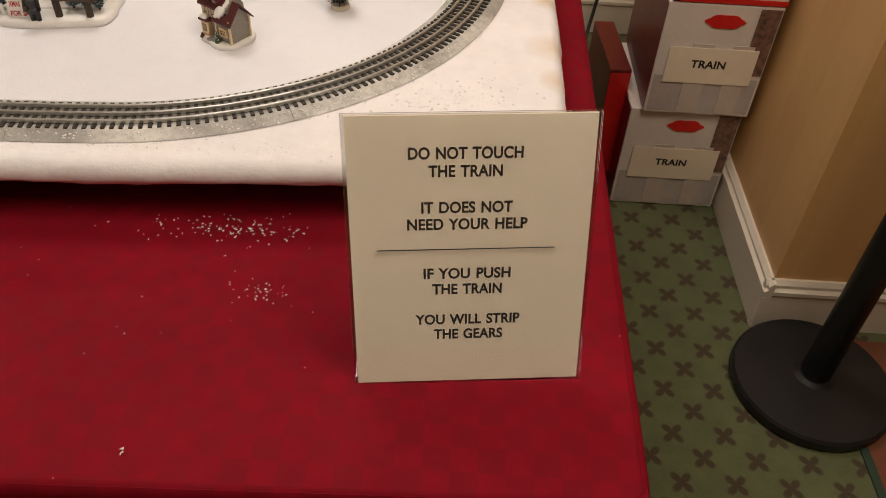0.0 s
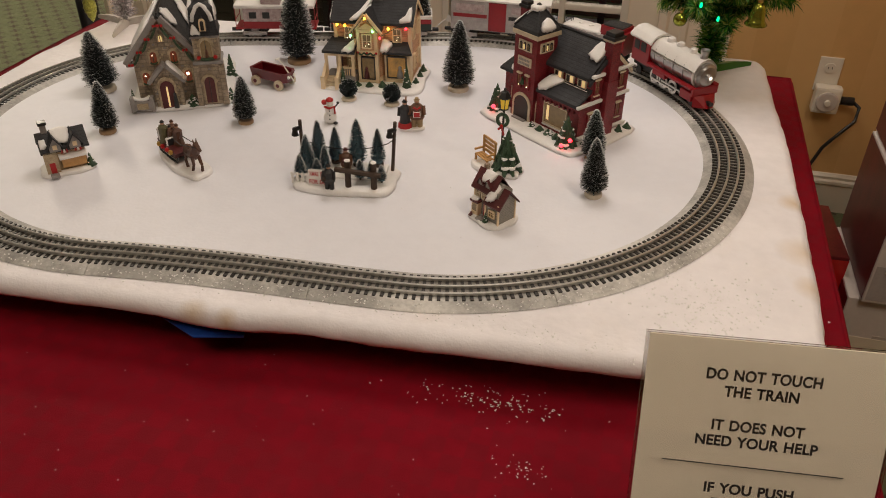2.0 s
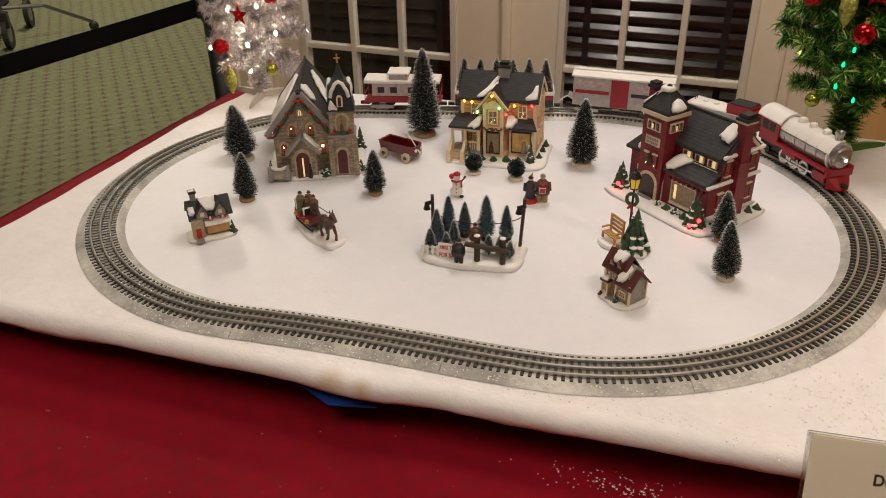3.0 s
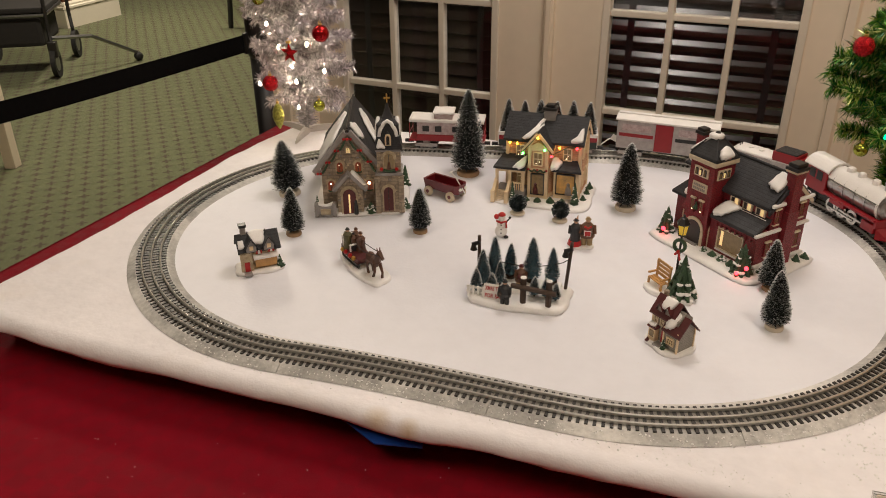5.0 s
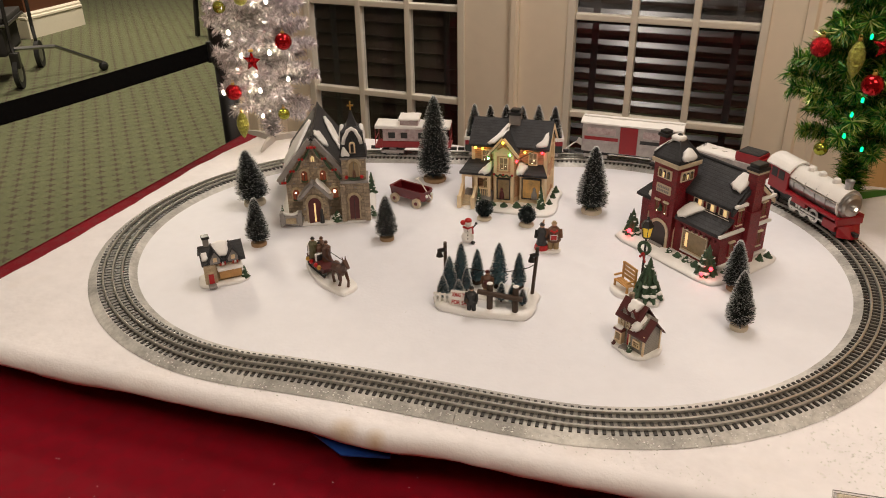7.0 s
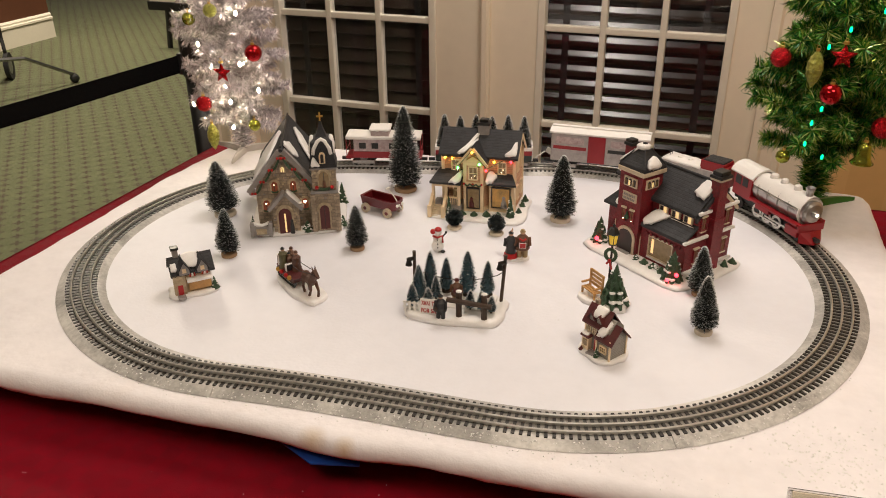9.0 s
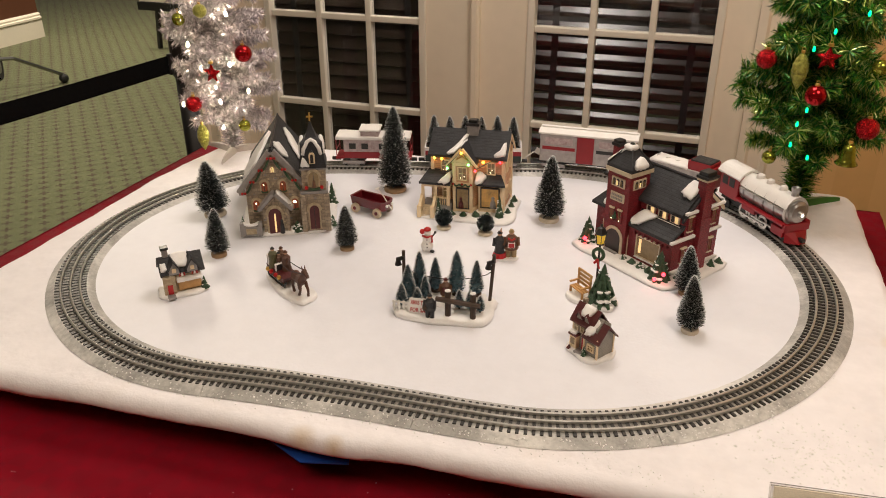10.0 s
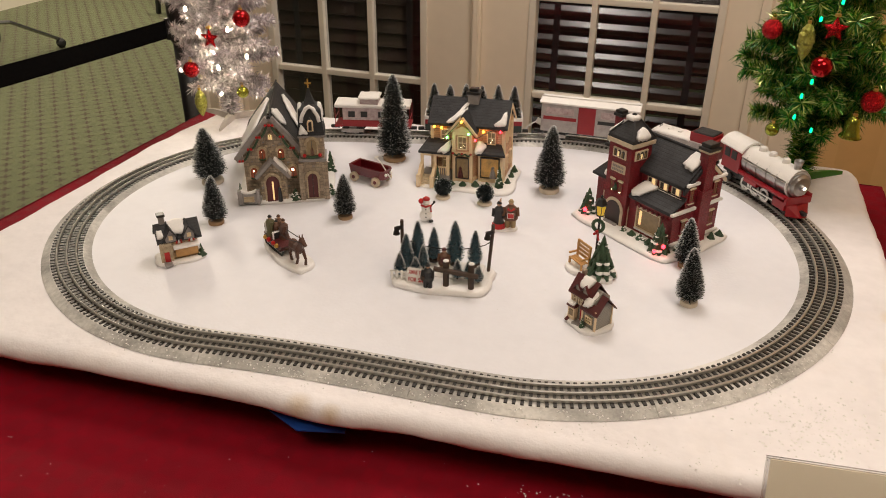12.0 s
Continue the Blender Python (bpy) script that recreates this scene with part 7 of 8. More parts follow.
bm = fresh()
figure(bm, -0.014, -0.042, 0.010, 0.042, 0, 1, 0, trouser=0, wide=1.15)
ball(bm, -0.021, -0.047, 0.028, 0.004, 8, mi=2)
part("figurine", bm, [M_COATB, M_FLESH, M_BARK], lot)
bm = fresh()
figure(bm, 0.000, 0.008, 0.013, 0.042, 0, 1, 2, trouser=3, wide=1.15)
ball(bm, 0.0, 0.001, 0.036, 0.0050, 8, mi=2)
part("figurine", bm, [M_COATBR, M_FLESH, M_MAROON, M_TAN], lot)

# ---- lamp, bench and fir piece ----
bn = thing("bench_scene", "cast pine bench beside a lamp post and snowy fir", "figurine scene", pose(-0.286, 1.058, TOP2, 0, 0, -14) @ Matrix.Scale(1.06, 4))
snow_base(bn, 0.042, 0.024, 0.008, 151)
BM = pose(-0.020, 0.0, 0.006, 0, 0, -30)
for k in range(4):
    bm = fresh()
    box(bm, -0.017, 0.017, 0.0045 + k * 0.0006, 0.0065 + k * 0.0006, 0.016 + k * 0.0068, 0.021 + k * 0.0068, 0.0006, m=BM)
    part("back_slat", bm, M_WOODY, bn)
for k in range(3):
    bm = fresh()
    box(bm, -0.017, 0.017, -0.011 + k * 0.005, -0.007 + k * 0.005, 0.012, 0.0138, 0.0004, m=BM)
    part("seat_slat", bm, M_WOODY, bn)
for x in (-0.016, 0.016):
    bm = fresh()
    box(bm, x - 0.0014, x + 0.0014, -0.011, -0.008, 0, 0.013, m=BM)
    box(bm, x - 0.0014, x + 0.0014, 0.004, 0.007, 0, 0.042, m=BM)
    box(bm, x - 0.0014, x + 0.0014, -0.012, 0.006, 0.020, 0.0225, m=BM)
    part("bench_leg", bm, M_WOODY, bn)
snowy_fir(bn, 0.018, -0.004, 0.006, 0.0215, 0.072, 152)
bm = fresh()
rod(bm, (0.000, 0.014, 0.005), (0.000, 0.014, 0.098), 0.0024, 8, 0.0018)
lathe(bm, [(0.006, 0.0), (0.005, 0.006), (0.0024, 0.012)], 10, 0, 0.014, 0.005)
lp = part("lamp_post", bm, M_BLACKPL, bn)
bm = fresh()
lathe(bm, [(0.003, 0.097), (0.007, 0.099), (0.0075, 0.101)], 6, 0, 0.014)
lathe(bm, [(0.0105, 0.118), (0.0108, 0.120), (0.006, 0.128), (0.002, 0.130), (0.0025, 0.133), (0.0, 0.135)], 6, 0, 0.014)
part("lantern_cap", bm, M_BLACKPL, lp)
bm = fresh()
lathe(bm, [(0.0062, 0.101), (0.0088, 0.1185)], 6, 0, 0.014)
part("lantern_glass", bm, mat("yellow_lantern", (0.75, 0.50, 0.03), 0.35, emit=0.25, emitc=(1.0, 0.65, 0.05)), lp)
for k in range(6):
    bm = fresh()
    a = math.pi / 3 * k
    rod(bm, (0.0064 * math.cos(a), 0.014 + 0.0064 * math.sin(a), 0.101), (0.009 * math.cos(a), 0.014 + 0.009 * math.sin(a), 0.1185), 0.0006, 4)
    part("lantern_bar", bm, M_BLACKPL, lp)
bm = fresh()
tube(bm, [(0.0088 * math.cos(i * math.pi / 10), 0.0105, 0.082 + 0.0095 * math.sin(i * math.pi / 10)) for i in range(21)], 0.0030, 6)
part("wreath", bm, M_HEDGE, lp)
bm = fresh()
ball(bm, 0, 0.0075, 0.0725, 0.0032, 7)
rod(bm, (0, 0.008, 0.072), (0.004, 0.008, 0.058), 0.0018, 5)
rod(bm, (0, 0.008, 0.072), (-0.005, 0.008, 0.066), 0.002, 5)
part("bow", bm, M_REDP, lp)


# ---- train ----
M_SILVER = mat("silver_boiler", (0.42, 0.41, 0.40), 0.28, metal=0.85, var=0.12, scale=60)
M_TRED = mat("train_red", (0.27, 0.008, 0.014), 0.35, var=0.1, scale=50)
M_TWHITE = mat("train_white", (0.80, 0.77, 0.74), 0.45, var=0.04, scale=50)
M_TGREY = mat("train_grey_side", (0.36, 0.33, 0.32), 0.4, var=0.2, scale=90)
M_TPRINT = mat("train_print", (0.55, 0.46, 0.46), 0.4, scale=110, colour2=(0.30, 0.20, 0.20))
M_TDARK = mat("train_underframe", (0.02, 0.02, 0.02), 0.5, var=0.2)
M_COAL = mat("coal_load", (0.015, 0.015, 0.016), 0.6, var=0.3, scale=200, bump=0.9, bscale=400)
M_TGREEN = mat("train_dark_green", (0.015, 0.028, 0.022), 0.4)
RAILTOP = TIE_Z + 0.0052


def nearest_run(x, y):
    q = Vector((x, y))
    i = min(range(len(TP)), key=lambda k: (TP[k] - q).length)
    return TR[i]


def car(name, label, s_front, length, category="toy train car"):
    a, _ = on_track(s_front - length * 0.20)
    b, _ = on_track(s_front - length * 0.80)
    c = (a + b) / 2
    d = a - b
    return thing(name, label, category, pose(c.x, c.y, RAILTOP, 0, 0, math.degrees(math.atan2(d.y, d.x))), "toy train")


def bogie(parent, x, wheels=(-0.017, 0.017), r=0.0105, frame=M_TGREY):
    bm = fresh()
    for s in (-1, 1):
        box(bm, x - 0.028, x + 0.028, s * 0.0215 - 0.002, s * 0.0215 + 0.002, 0.006, 0.014, 0.001)
        for u in (-0.012, 0, 0.012):
            box(bm, x + u - 0.003, x + u + 0.003, s * 0.0235 - 0.001, s * 0.0235 + 0.001, 0.004, 0.015)
    box(bm, x - 0.008, x + 0.008, -0.02, 0.02, 0.008, 0.020)
    b = part("bogie", bm, frame, parent)
    for u in wheels:
        bm = fresh()
        for s in (-1, 1):
            m = pose(x + u, s * 0.0165, r, 90, 0, 0)
            lathe(bm, [(r, -0.002), (r, 0.002), (r * 0.5, 0.0028)], 16, m=m)
        rod(bm, (x + u, -0.016, r), (x + u, 0.016, r), 0.0018, 6)
        part("wheelset", bm, M_TDARK, b)
    return b


def coupler(parent, x):
    bm = fresh()
    box(bm, x - 0.012, x + 0.010, -0.004, 0.004, 0.009, 0.016, 0.001)
    part("coupler", bm, M_TDARK, parent)


def snow_top(parent, x0, x1, w, z, seed, t=0.004):
    rn = random.Random(seed)
    bm = fresh()
    n = 10
    rings = []
    for i in range(n + 1):
        x = x0 + (x1 - x0) * i / n
        k = 0.0009
        rings.append([Vector((x, y, z + h + rn.uniform(-k, k))) for y, h in ((-w, -0.001), (-w * 1.01, t * 0.5), (-w * 0.8, t), (0, t * 1.2), (w * 0.8, t), (w * 1.01, t * 0.5), (w, -0.001))])
    loft(bm, rings)
    return part("snow_cover", bm, M_TWHITE, parent, smooth=True)


S0 = nearest_run(0.056, 1.375)
# locomotive
LL = 0.235
lo = car("locomotive", "toy steam locomotive, silver boiler, red running boards, snow on top", S0, LL, "toy locomotive")
bm = fresh()
BX = Matrix.Rotation(math.pi / 2, 4, "Y")
lathe(bm, [(0.020, -0.048), (0.0265, -0.046), (0.0275, -0.030), (0.027, 0.060), (0.024, 0.0985), (0.0215, 0.100), (0.018, 0.103), (0.0, 0.104)], 28, m=Matrix.Translation((0, 0, 0.060)) @ BX)
part("boiler", bm, M_SILVER, lo, "silver boiler")
for x in (-0.03, 0.0, 0.03, 0.06, 0.09):
    bm = fresh()
    lathe(bm, [(0.0285, -0.0012), (0.0288, 0.0012)], 28, m=Matrix.Translation((x, 0, 0.060)) @ BX)
    part("boiler_band", bm, M_SILVER if x < 0.08 else M_TWHITE, lo)
bm = fresh()
rings = []
for i in range(15):
    x = -0.046 + 0.140 * i / 14
    rings.append([Vector((x, 0.0285 * math.sin(a), 0.060 + 0.0295 * math.cos(a) + (0.0015 if abs(a) < 0.7 else 0))) for a in [-1.25 + 2.5 * k / 10 for k in range(11)]])
loft(bm, rings, close=False)
part("snow_cover", bm, M_TWHITE, lo, "white snow on the boiler", smooth=True)
for x, r, h in ((0.082, 0.0075, 0.020), (0.050, 0.0085, 0.013), (0.012, 0.0085, 0.012), (-0.018, 0.0095, 0.012)):
    bm = fresh()
    lathe(bm, [(r, 0.0), (r * 0.95, h * 0.5), (r * (1.15 if x > 0.08 else 0.8), h * 0.85), (r * (1.15 if x > 0.08 else 0.4), h), (0, h * (0.8 if x > 0.08 else 1.02))], 14, x, 0, 0.087)
    part("chimney" if x > 0.08 else "dome", bm, M_TWHITE if x < 0.08 else M_SILVER, lo)
bm = fresh()
box(bm, -0.104, -0.046, -0.029, 0.029, 0.030, 0.082, 0.002)
cab = part("cab", bm, M_TRED, lo, "dark red cab")
for s in (-1, 1):
    for u in (-0.088, -0.066):
        bm = fresh()
        box(bm, u - 0.008, u + 0.008, s * 0.0295 - 0.0006, s * 0.0295 + 0.0006, 0.056, 0.074)
        part("cab_window", bm, M_TDARK, cab)
bm = fresh()
rings = [[Vector((x, 0.035 * math.sin(a), 0.062 + 0.0345 * math.cos(a))) for a in [-1.05 + 2.1 * k / 10 for k in range(11)]] + [Vector((x, 0.033 * math.sin(a), 0.058 + 0.0345 * math.cos(a))) for a in [1.05 - 2.1 * k / 10 for k in range(11)]] for x in (-0.116, -0.110, -0.052, -0.044)]
loft(bm, rings)
part("cab_roof", bm, M_TWHITE, cab, "white cab roof")
for s in (-1, 1):
    bm = fresh()
    box(bm, -0.046, 0.100, s * 0.028 - 0.006, s * 0.028 + 0.006, 0.036, 0.041, 0.001)
    box(bm, -0.020, 0.020, s * 0.030 - 0.005, s * 0.030 + 0.005, 0.028, 0.037, 0.001)
    part("running_board", bm, M_TRED, lo)
    bm = fresh()
    box(bm, 0.066, 0.100, s * 0.024 - 0.006, s * 0.024 + 0.006, 0.012, 0.030, 0.002)
    part("cylinder", bm, M_TRED, lo)
    for x in (-0.030, 0.000, 0.030):
        bm = fresh()
        lathe(bm, [(0.0145, -0.002), (0.0145, 0.002), (0.011, 0.0024), (0.004, 0.003)], 20, m=pose(x, s * 0.0175, 0.0145, -90 * s, 0, 0))
        w = part("driving_wheel", bm, M_TDARK, lo)
        bm = fresh()
        lathe(bm, [(0.0145, 0.0022), (0.0125, 0.0026)], 20, m=pose(x, s * 0.0175, 0.0145, -90 * s, 0, 0))
        part("tyre", bm, M_RAIL, w)
    bm = fresh()
    box(bm, -0.036, 0.036, s * 0.022 - 0.001, s * 0.022 + 0.001, 0.009, 0.012)
    box(bm, 0.0, 0.075, s * 0.0242 - 0.001, s * 0.0242 + 0.001, 0.016, 0.019)
    part("side_rod", bm, M_RAIL, lo)
    for x in (-0.085, 0.088):
        bm = fresh()
        lathe(bm, [(0.009, -0.002), (0.009, 0.002)], 16, m=pose(x, s * 0.0165, 0.009, 90, 0, 0))
        part("small_wheel", bm, M_TDARK, lo)
bm = fresh()
box(bm, -0.100, 0.100, -0.014, 0.014, 0.012, 0.036, 0.002)
part("underframe", bm, M_TDARK, lo)
bm = fresh()
box(bm, 0.098, 0.104, -0.030, 0.030, 0.024, 0.040, 0.001)
hull(bm, [(0.102, -0.026, 0.024), (0.102, 0.026, 0.024), (0.106, 0.028, 0.004), (0.106, -0.028, 0.004), (0.108, -0.006, 0.024), (0.108, 0.006, 0.024), (0.124, 0.008, 0.004), (0.124, -0.008, 0.004)],
     ((0, 1, 2, 3), (4, 7, 6, 5), (0, 3, 7, 4), (1, 5, 6, 2), (0, 4, 5, 1), (3, 2, 6, 7)))
part("pilot", bm, M_TRED, lo, "red cowcatcher")
bm = fresh()
lathe(bm, [(0.0065, 0), (0.0065, 0.010), (0.0055, 0.011)], 14, m=Matrix.Translation((0.100, 0, 0.060)) @ BX)
hl = part("headlight", bm, M_SILVER, lo)
bm = fresh()
lathe(bm, [(0.0036, 0.011), (0.003, 0.0125), (0.0, 0.013)], 14, m=Matrix.Translation((0.100, 0, 0.060)) @ BX)
part("lens", bm, mat("headlight_lens", (0.9, 0.85, 0.75), 0.2, emit=2.5, emitc=(1.0, 0.88, 0.7)), hl)
bm = fresh()
for s in (-1, 1):
    tube(bm, [(-0.04, s * 0.0285, 0.066), (0.092, s * 0.0270, 0.066)], 0.0009)
part("handrail", bm, M_RAIL, lo)
coupler(lo, 0.118)
coupler(lo, -0.112)

# tender
s = S0 - LL - 0.020
TLn = 0.160
te = car("tender", "toy tender with black coal box and snow-covered deck", s, TLn)
bm = fresh()
box(bm, -0.078, 0.078, -0.027, 0.027, 0.020, 0.034, 0.002)
part("sill", bm, M_TRED, te, "red lower band")
bm = fresh()
box(bm, -0.076, 0.076, -0.0265, 0.0265, 0.034, 0.058, 0.002)
part("tank", bm, M_TGREY, te)
bm = fresh()
box(bm, 0.016, 0.072, -0.022, 0.022, 0.056, 0.078, 0.002)
cb = part("coal_bunker", bm, M_TRED, te)
bm = fresh()
box(bm, 0.020, 0.070, -0.0205, 0.0205, 0.074, 0.081, 0.003)
part("coal", bm, M_COAL, cb)
bm = fresh()
box(bm, 0.070, 0.078, -0.027, 0.027, 0.030, 0.070, 0.002)
part("end_plate", bm, M_TRED, te)
snow_top(te, -0.077, 0.018, 0.0265, 0.058, 201)
for x in (-0.02, -0.045):
    bm = fresh()
    lathe(bm, [(0.007, 0), (0.006, 0.004), (0, 0.005)], 12, x, 0, 0.061)
    part("hatch", bm, M_TWHITE, te)
bm = fresh()
tube(bm, [(-0.070, -0.004, 0.060), (-0.070, -0.004, 0.072), (-0.070, 0.004, 0.072), (-0.070, 0.004, 0.060)], 0.001)
part("ladder_loop", bm, M_TDARK, te)
bogie(te, -0.045)
bogie(te, 0.045)
coupler(te, -0.084)

# box car
s -= TLn + 0.034
BL_ = 0.245
bc = car("box_car", "pale grey toy box car with a red door and white roof", s, BL_)
bm = fresh()
box(bm, -0.112, 0.112, -0.028, 0.028, 0.022, 0.092, 0.002)
part("body", bm, M_TGREY, bc)
bm = fresh()
loft(bm, [[Vector((x, y, z)) for y, z in ((-0.031, 0.090), (-0.031, 0.0935), (-0.016, 0.0985), (0, 0.100), (0.016, 0.0985), (0.031, 0.0935), (0.031, 0.090))] for x in (-0.116, 0.116)])
part("roof", bm, M_TWHITE, bc, "white roof")
bm = fresh()
box(bm, -0.114, 0.114, -0.006, 0.006, 0.099, 0.1025, 0.0008)
part("roof_walk", bm, M_TWHITE, bc)
for q in (-1, 1):
    bm = fresh()
    box(bm, -0.024, 0.016, q * 0.0288 - 0.0014, q * 0.0288 + 0.0014, 0.024, 0.088, 0.001)
    part("door", bm, M_TRED, bc, "red sliding door")
    for x0, x1 in ((-0.106, -0.028), (0.022, 0.106)):
        bm = fresh()
        box(bm, x0, x1, q * 0.0284 - 0.0006, q * 0.0284 + 0.0006, 0.052, 0.060)
        part("printed_stripe", bm, M_TRED if x0 < 0 else M_TDARK, bc)
        bm = fresh()
        box(bm, x0 + 0.006, x1 - 0.006, q * 0.0284 - 0.0006, q * 0.0284 + 0.0006, 0.066, 0.082)
        part("printed_panel", bm, M_TPRINT, bc)
bogie(bc, -0.078)
bogie(bc, 0.078)
bm = fresh()
box(bm, -0.11, 0.11, -0.010, 0.010, 0.014, 0.024)
part("underframe", bm, M_TDARK, bc)
coupler(bc, 0.120)
coupler(bc, -0.120)

# gondola with trees
s -= BL_ + 0.030
GL = 0.250
gn = car("gondola", "toy gondola car with red stripe carrying little fir trees", s, GL)
for q in (-1, 1):
    bm = fresh()
    box(bm, -0.115, 0.115, q * 0.027 - 0.0015, q * 0.027 + 0.0015, 0.020, 0.034, 0.0008)
    part("lower_side", bm, M_TGREEN, gn)
    bm = fresh()
    box(bm, -0.115, 0.115, q * 0.027 - 0.0018, q * 0.027 + 0.0018, 0.034, 0.045, 0.0006)
    part("red_stripe", bm, M_TRED, gn)
    bm = fresh()
    box(bm, -0.117, 0.117, q * 0.027 - 0.0025, q * 0.027 + 0.0025, 0.045, 0.053, 0.001)
    part("rim", bm, M_TWHITE, gn)
for q in (-1, 1):
    bm = fresh()
    box(bm, q * 0.1155 - 0.0015, q * 0.1155 + 0.0015, -0.027, 0.027, 0.020, 0.053)
    part("end_plate", bm, M_TWHITE, gn)
bm = fresh()
box(bm, -0.114, 0.114, -0.0255, 0.0255, 0.016, 0.024)
part("deck", bm, M_TDARK, gn)
bogie(gn, -0.078)
bogie(gn, 0.078)
coupler(gn, 0.122)
coupler(gn, -0.122)
gm = gn.matrix_basis.copy()
for i in range(6):
    p = gm @ Vector((-0.095 + i * 0.038, (-1) ** i * 0.004, 0.024))
    brush_tree(p.x, p.y, 0.098, 0.021, "small dark fir tree standing in the gondola car", 220 + i, "wood", z=p.z, count=1300, group="gondola trees", name="fir_load")

# caboose
s -= GL + 0.024
CL = 0.185
cbs = car("caboose", "toy caboose with snowy white roof, cupola and red lower side", s, CL)
bm = fresh()
box(bm, -0.072, 0.072, -0.027, 0.027, 0.038, 0.070, 0.002)
part("body", bm, M_TPRINT, cbs)
bm = fresh()
box(bm, -0.073, 0.073, -0.0275, 0.0275, 0.022, 0.038, 0.001)
part("lower_body", bm, M_TRED, cbs, "red lower side")
for q in (-1, 1):
    for x in (-0.05, -0.02, 0.022, 0.052):
        bm = fresh()
        box(bm, x - 0.008, x + 0.008, q * 0.0274 - 0.0008, q * 0.0274 + 0.0008, 0.046, 0.060)
        part("window", bm, M_TDARK, cbs)
bm = fresh()
box(bm, -0.090, 0.090, -0.030, 0.030, 0.069, 0.073, 0.001)
part("roof", bm, M_TWHITE, cbs)
snow_top(cbs, -0.090, 0.090, 0.030, 0.073, 203)
bm = fresh()
box(bm, -0.030, 0.014, -0.024, 0.024, 0.073, 0.090, 0.002)
cp = part("cupola", bm, M_TPRINT, cbs)
snow_top(cp, -0.033, 0.017, 0.026, 0.090, 204).parent = cp
bm = fresh()
lathe(bm, [(0.003, 0), (0.003, 0.010), (0.0045, 0.011), (0.0045, 0.013)], 10, 0.045, 0, 0.077)
part("stove_pipe", bm, M_TDARK, cbs)
for q in (-1, 1):
    bm = fresh()
    box(bm, q * 0.082 - 0.010, q * 0.082 + 0.010, -0.027, 0.027, 0.020, 0.025, 0.001)
    for v in (-0.025, 0.025):
        rod(bm, (q * 0.090, v, 0.024), (q * 0.090, v, 0.070), 0.001, 5)
    box(bm, q * 0.090 - 0.0008, q * 0.090 + 0.0008, -0.025, 0.025, 0.042, 0.0436)
    part("platform", bm, M_TRED, cbs)
bogie(cbs, -0.050)
bogie(cbs, 0.050)
coupler(cbs, 0.094)
coupler(cbs, -0.094)


# ---- tinsel trees ----
SILVER = (-1.308, 1.540)
M_TINSEL = random_island("silver_tinsel", [(0.96, 0.91, 0.93), (0.70, 0.66, 0.68), (0.98, 0.94, 0.95), (0.55, 0.50, 0.52), (0.96, 0.91, 0.93)], 0.16, 0.50)
# the two pale lime tones paint shiny glints into single strands
M_NEEDLE = random_island("green_tinsel_glinting", [(0.045, 0.22, 0.035), (0.09, 0.32, 0.030), (0.012, 0.08, 0.022), (0.42, 0.55, 0.08), (0.035, 0.19, 0.05), (0.75, 0.85, 0.30), (0.10, 0.34, 0.04)], 0.20, 0.45)
M_STANDG = mat("green_plastic_stand", (0.035, 0.16, 0.012), 0.35, var=0.1)
M_STANDW = mat("pale_plastic_stand", (0.55, 0.51, 0.48), 0.4, var=0.05)
M_BALLR = mat("red_bauble", (0.40, 0.006, 0.010), 0.12, metal=0.75, var=0.1)
M_BALLRG = mat("red_glitter", (0.42, 0.008, 0.012), 0.25, metal=0.8, var=0.6, scale=160, bump=1.0, bscale=420)
M_BALLG = mat("lime_bauble", (0.34, 0.36, 0.05), 0.15, metal=0.8, var=0.1)
M_BALLGG = mat("lime_glitter", (0.36, 0.36, 0.08), 0.28, metal=0.75, var=0.5, scale=160, bump=1.0, bscale=420)


